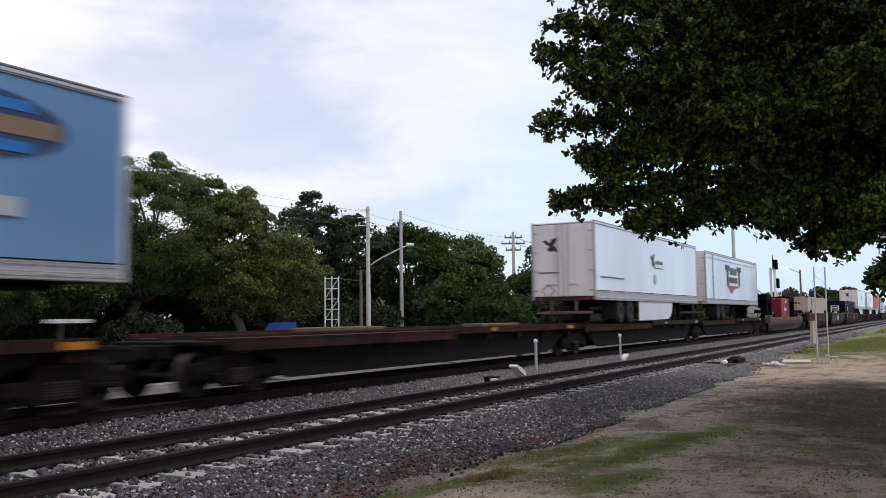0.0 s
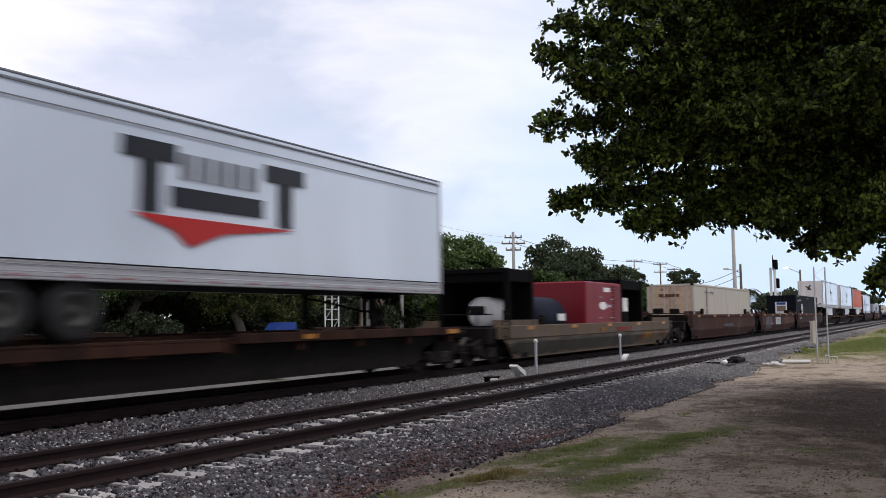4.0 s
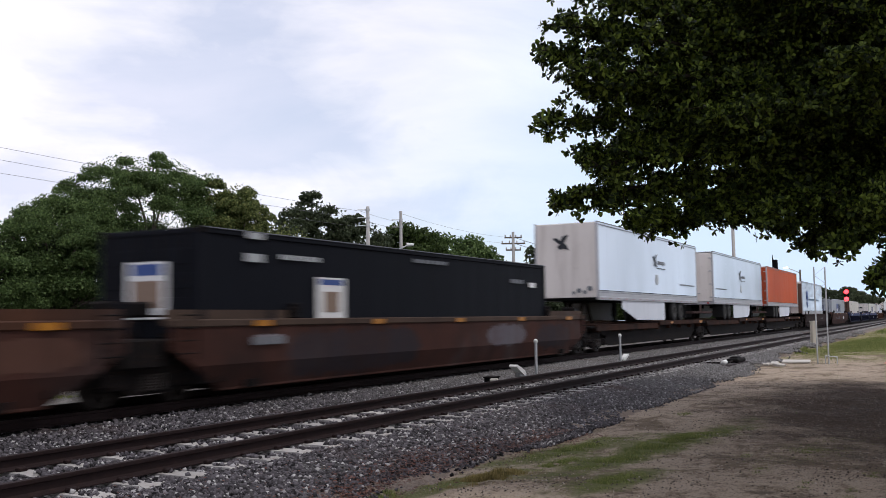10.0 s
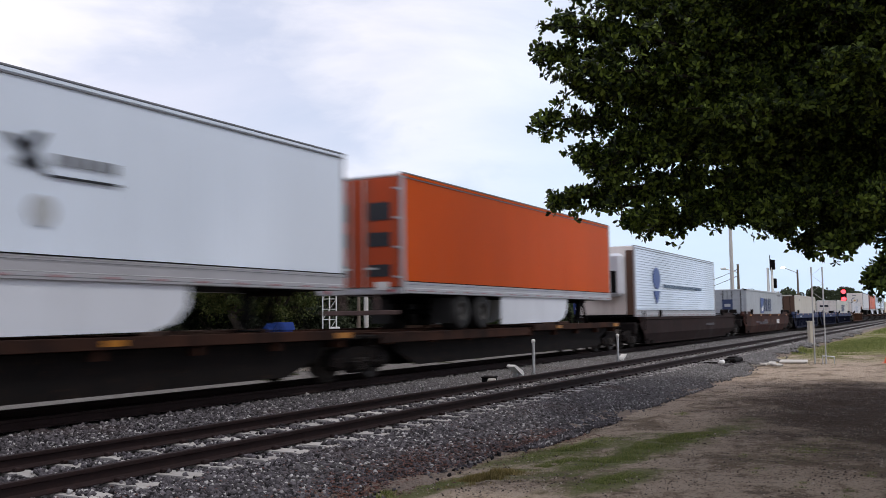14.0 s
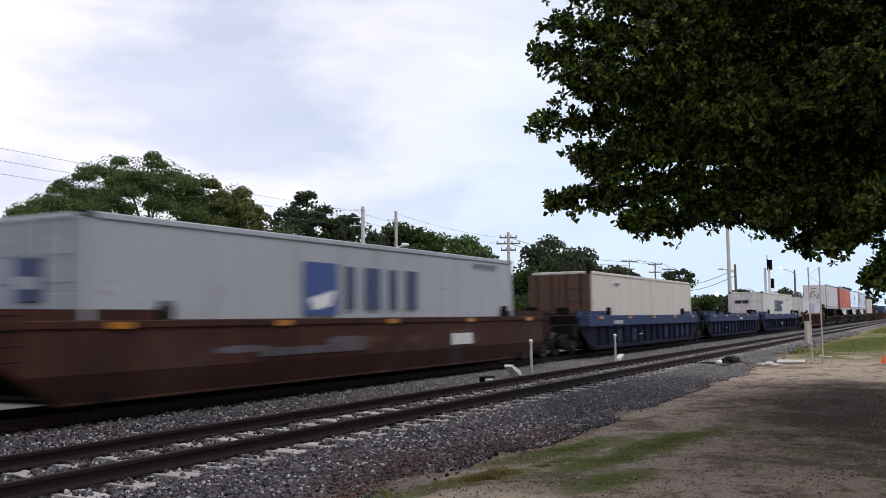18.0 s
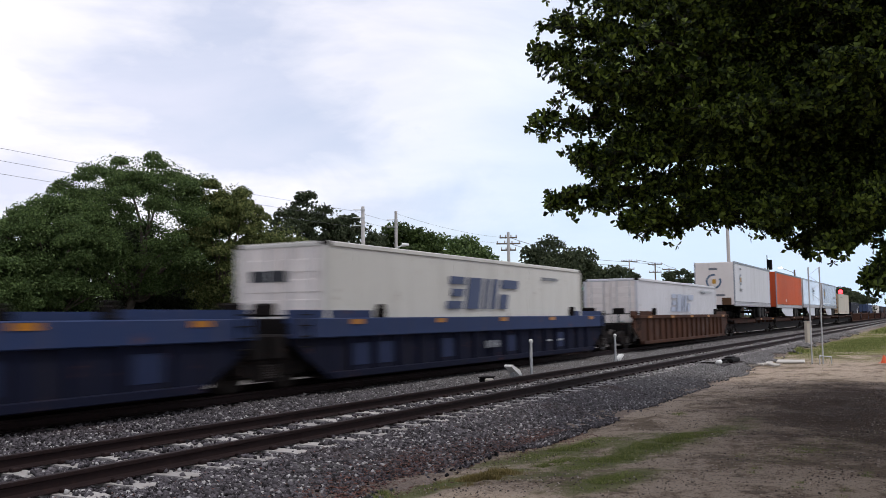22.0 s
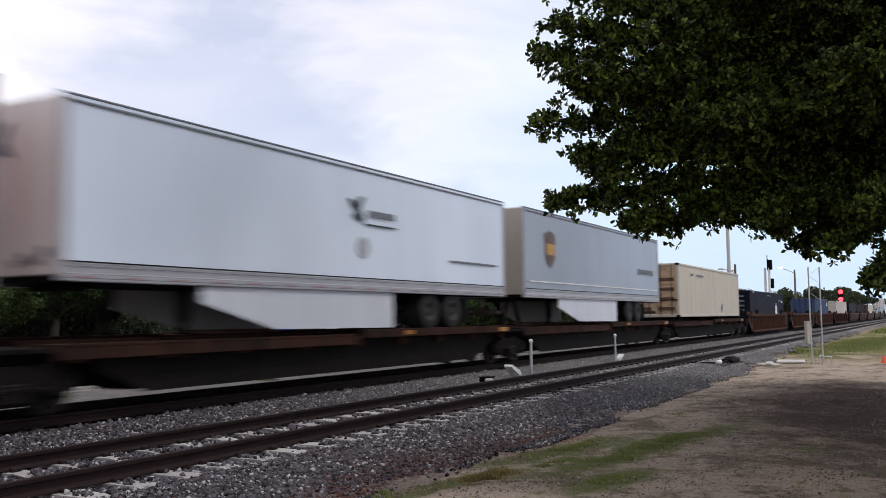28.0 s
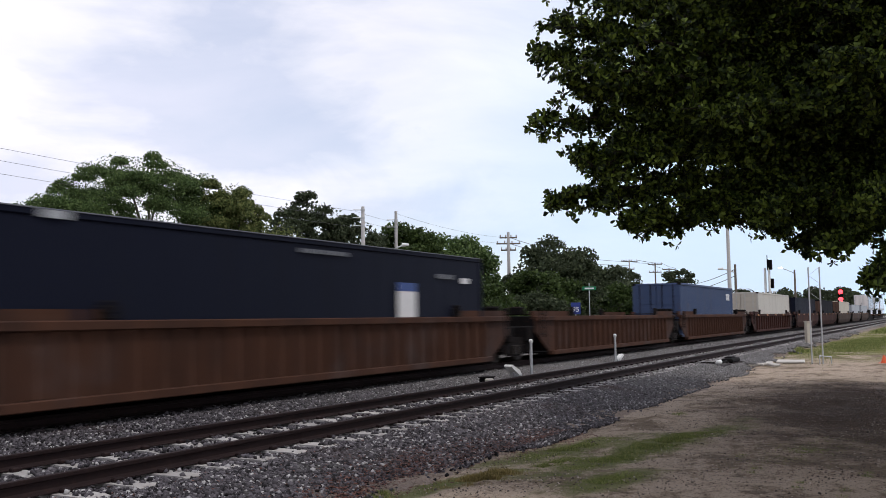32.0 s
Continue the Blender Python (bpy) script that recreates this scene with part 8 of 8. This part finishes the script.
for k in range(22):
    q, rise = 2 * math.pi * k / 22 + r6.uniform(-0.1, 0.1), r6.uniform(-0.2, 1.1)
    pts = [Vector((0.05 + math.cos(q) * 1.75 * f, math.sin(q) * 1.75 * f, 4.3 + rise * 1.3 * f - 1.7 * f * f)) for f in (0, 0.25, 0.5, 0.75, 1.0)]
    s = Solid().path(pts, [0.03, 0.025, 0.02, 0.015, 0.01], 5)
    for f in range(1, 13):
        c = pts[0].lerp(pts[2], f / 6) if f <= 6 else pts[2].lerp(pts[4], (f - 6) / 6)
        for w in (-1, 1):
            d = Vector((-math.sin(q) * w * 0.34, math.cos(q) * w * 0.34, -0.22)) + Vector((math.cos(q), math.sin(q), 0)) * 0.15
            s.add([c, c + d * 0.5 + Vector((0, 0, 0.05)), c + d, c + d * 0.5 - Vector((0, 0, 0.05))], [(0, 1, 2, 3)])
    part("frond", s, "leaf_shade", palm)

# ---------------------------------------------------------------- beyond the road
gate = thing("steel_ladder_frame", pose(37.2, 26.2, GROUND, 0, 0, -60), "white steel ladder frame by the road", "frame")
for x in (-0.33, 0.0, 0.33):
    part("upright", Solid().tube((x, 0, 0), (x, 0, 3.95), 0.035, n=6), "dull_white", gate)
for k in range(8):
    part("rung", Solid().tube((-0.33, 0, 0.35 + k * 0.5), (0.33, 0, 0.35 + k * 0.5), 0.02, n=5), "dull_white", gate)
for k in range(7):
    x = -0.33 if k % 2 else 0.0
    part("brace", Solid().tube((x, 0, 0.35 + k * 0.5), (0.33 + x, 0, 0.85 + k * 0.5), 0.014, n=5), "dull_white", gate)
bin1 = thing("dumpster", pose(34.5, 27.2, GROUND, 0, 0, -20), "blue steel dumpster with a sloping lid", "dumpster")
part("body", Solid().box(-0.55, 0.55, -0.45, 0.45, 0.12, 1.40, 0.03), "bin_blue", bin1)
part("lid", Solid().prism([(-0.60, 1.40), (0.60, 1.40), (0.50, 1.76), (-0.30, 1.74)], -0.50, 0.50), "bin_blue", bin1)
for x in (-0.4, 0.4):
    part("caster", Solid().tube((x, -0.4, 0.06), (x, 0.4, 0.06), 0.06, n=8), "black", bin1)
box1 = thing("utility_cabinet", pose(36.5, 25.4, GROUND, 0, 0, -60), "white steel utility cabinet by the road", "cabinet")
part("body", Solid().box(-0.22, 0.22, -0.2, 0.2, 0.05, 1.5, 0.02), "dull_white", box1)
part("door", Solid().box(-0.19, 0.19, -0.215, -0.198, 0.15, 1.4, 0.005), "dull_white", box1)
part("plinth", Solid().box(-0.26, 0.26, -0.24, 0.24, -0.05, 0.06), "slab", box1)


def road_sign(name, x, y, z, w, h, material, label, text="", pole_h=None):
    p = thing(name, pose(x, y, GROUND, 0, 0, -62), label, "road sign")
    part("post", Solid().tube((0, 0.03, 0), (0, 0.03, (pole_h or z + h / 2) + up), 0.035, n=8), "galv", p)
    b = part("board", Solid().box(-w / 2, w / 2, -0.02, 0.0, z - h / 2 + up, z + h / 2 + up, 0.008), material, p, "painted sign board")
    if text:
        cu = bpy.data.curves.new("numerals", "FONT")
        cu.body, cu.size, cu.extrude, cu.align_x = text, h * 0.62, 0.002, "CENTER"
        ob = new("numerals", cu)
        me = bpy.data.meshes.new_from_object(ob)
        bpy.data.objects.remove(ob)
        me.transform(Matrix.Rotation(radians(90), 4, "X"))
        me.materials.append(MAT["logo_white"])
        part("numerals", me, "logo_white", b, "white numerals", (0, -0.026, z - h * 0.3 + up))


road_sign("street_sign", 58.0, 20.0, 3.25, 0.9, 0.25, "sign_green", "small green street name sign on a post", pole_h=3.6)
road_sign("route_sign", 57.0, 20.6, 1.95, 0.62, 0.75, "sign_blue", "blue route sign with white numerals", "95")
part("name_bar", Solid().box(-0.3, 0.3, -0.03, -0.022, 3.2 + up, 3.3 + up), "logo_white", bpy.data.objects["street_sign"], "white bar of lettering")


def parked_car(x, y, yaw, material, label, h=1.45, lit=False):
    c = thing("car", pose(x, y, GROUND + 0.05, 0, 0, yaw), label, "car", "cars on the road")
    body = [(-2.2, 0.35), (-2.25, 0.75), (-1.9, 0.95), (1.0, 0.95), (2.0, 0.82), (2.25, 0.6), (2.2, 0.32)]
    part("body", Solid().prism(body, -0.85, 0.85), material, c)
    cab = [(-1.75, 0.95), (-1.25, h - 0.02), (-0.7, h), (0.25, h - 0.02), (0.95, 0.95)]
    part("cabin", Solid().prism(cab, -0.72, 0.72), "glass", c, "dark windows")
    part("roof", Solid().prism([(-1.2, h - 0.005), (-0.7, h + 0.02), (0.2, h), (0.22, h - 0.06), (-1.22, h - 0.06)], -0.74, 0.74), material, c)
    for wx in (-1.4, 1.35):
        for wy in (-0.8, 0.8):
            w = part("wheel", kept("car_wheel", lambda: Solid().lathe([(0.12, -0.1), (0.28, -0.11), (0.32, -0.08), (0.32, 0.08), (0.28, 0.11), (0.12, 0.1)], 18), "rubber"), "rubber", c, "", (wx, wy, 0.32))
            part("rim", kept("car_rim", lambda: Solid().lathe([(0.0, -0.1), (0.18, -0.105), (0.2, -0.08)], 14).lathe([(0.0, 0.1), (0.18, 0.105), (0.2, 0.08)], 14), "galv"), "galv", w)
    if lit:
        part("brake_light", Solid().box(-1.33, -1.27, -0.15, 0.15, h - 0.03, h + 0.01, 0.01), "red_lamp", c, "glowing red brake light")
    for y2 in (-0.6, 0.6):
        part("headlight", Solid().box(2.12, 2.26, y2 - 0.16, y2 + 0.16, 0.6, 0.74, 0.03), "dull_white", c)
        part("tail_light", Solid().box(-2.27, -2.16, y2 - 0.16, y2 + 0.16, 0.66, 0.82, 0.03), "red_lamp" if lit else "red_glass", c)
    return c


CARS = ((parked_car(12.1, 22.3, 0, "pale_grey", "silver car with glowing tail lights passing behind the train", lit=True), 12.1, 11.0),
        (parked_car(-32.2, 22.3, 0, "white_trailer", "white car passing behind the train"), -32.2, 10.5))
parked_car(78.0, 22.3, 0, "white_trailer", "white car waiting with glowing brake lights", lit=True)
parked_car(66.0, 25.9, 180, "grey_trailer", "silver car on the road beyond the train")


def house(x, y, w, d, h, label, roof_mat="rust_end"):
    b = thing("house", pose(x, y, GROUND, 0, 0, -4), label, "house")
    part("wall", Solid().box(-w / 2, w / 2, -d / 2, d / 2, 0, h), "plaster", b)
    s = Solid()
    e = 0.4
    v = [(-w / 2 - e, -d / 2 - e, h), (w / 2 + e, -d / 2 - e, h), (w / 2 + e, d / 2 + e, h), (-w / 2 - e, d / 2 + e, h), (-w / 2 + d / 2, 0, h + 1.5), (w / 2 - d / 2, 0, h + 1.5)]
    s.add(v, [(0, 1, 5, 4), (1, 2, 5), (2, 3, 4, 5), (3, 0, 4), (3, 2, 1, 0)])
    part("roof", s, roof_mat, b, "reddish hipped roof")
    for k in range(3):
        q = -w / 2 + (k + 0.5) * w / 3
        wn2 = part("window", Solid().box(q - 0.6, q + 0.6, -d / 2 - 0.03, -d / 2 + 0.02, 1.0, 2.2), "glass", b)
        part("frame", Solid().box(q - 0.68, q + 0.68, -d / 2 - 0.05, -d / 2 - 0.031, 2.2, 2.3).box(q - 0.68, q + 0.68, -d / 2 - 0.08, -d / 2 - 0.031, 0.9, 1.0), "dull_white", wn2)


house(60.5, 42.0, 11, 8, 2.6, "small pale house with a reddish roof among trees")
house(104.0, 44.0, 16, 9, 3.2, "low pale house behind far trees")


# ---------------------------------------------------------------- what moves
def gone(t):
    """How far the train has come after t seconds: it gathers speed."""
    return 11.4229 * t + 0.1875 * t * t / 2 - 0.0047 * t ** 3 / 6


def motions():
    """The whole train rolls by, its wheels turn, and two cars drive along the road."""
    times = [2.0 * k for k in range(17)]
    for ob, s, z in MOVERS:
        walk(ob, [(t, pose(s - gone(t), TRAIN_Y, z)) for t in times])
    for car, x, speed in CARS:
        walk(car, [(t, pose(x + speed * t, 22.3, GROUND + 0.05)) for t in times])
    for k, axles in AXLES.items():
        first = axles[0]
        walk(first, [(i / 30, pose(k * 0.86, 0, WHEEL_R, 0, -math.degrees(gone(i / 30) / WHEEL_R), 0)) for i in range(961)])
        for w in axles[1:]:
            w.rotation_mode = "QUATERNION"
            w.animation_data_create()
            w.animation_data.action = first.animation_data.action
            w.animation_data.action_slot = first.animation_data.action_slot


far_ties(-20, 3, TRACKS[NEAR_Y], "ties")
far_ties(186.0, 420, TRACKS[NEAR_Y], "ties")
far_ties(-20, 420, TRACKS[TRAIN_Y], "ties")
bpy.data.objects["ties.002"].location.z = -0.045
for k in range(300):
    t = part("tie", tie_mesh, "tie", TRACKS[NEAR_Y], "", (3.0 + k * 0.61, 0, 0))
    if k < 90:
        part("rail_clips", clip_mesh, "rail", t)
motions()
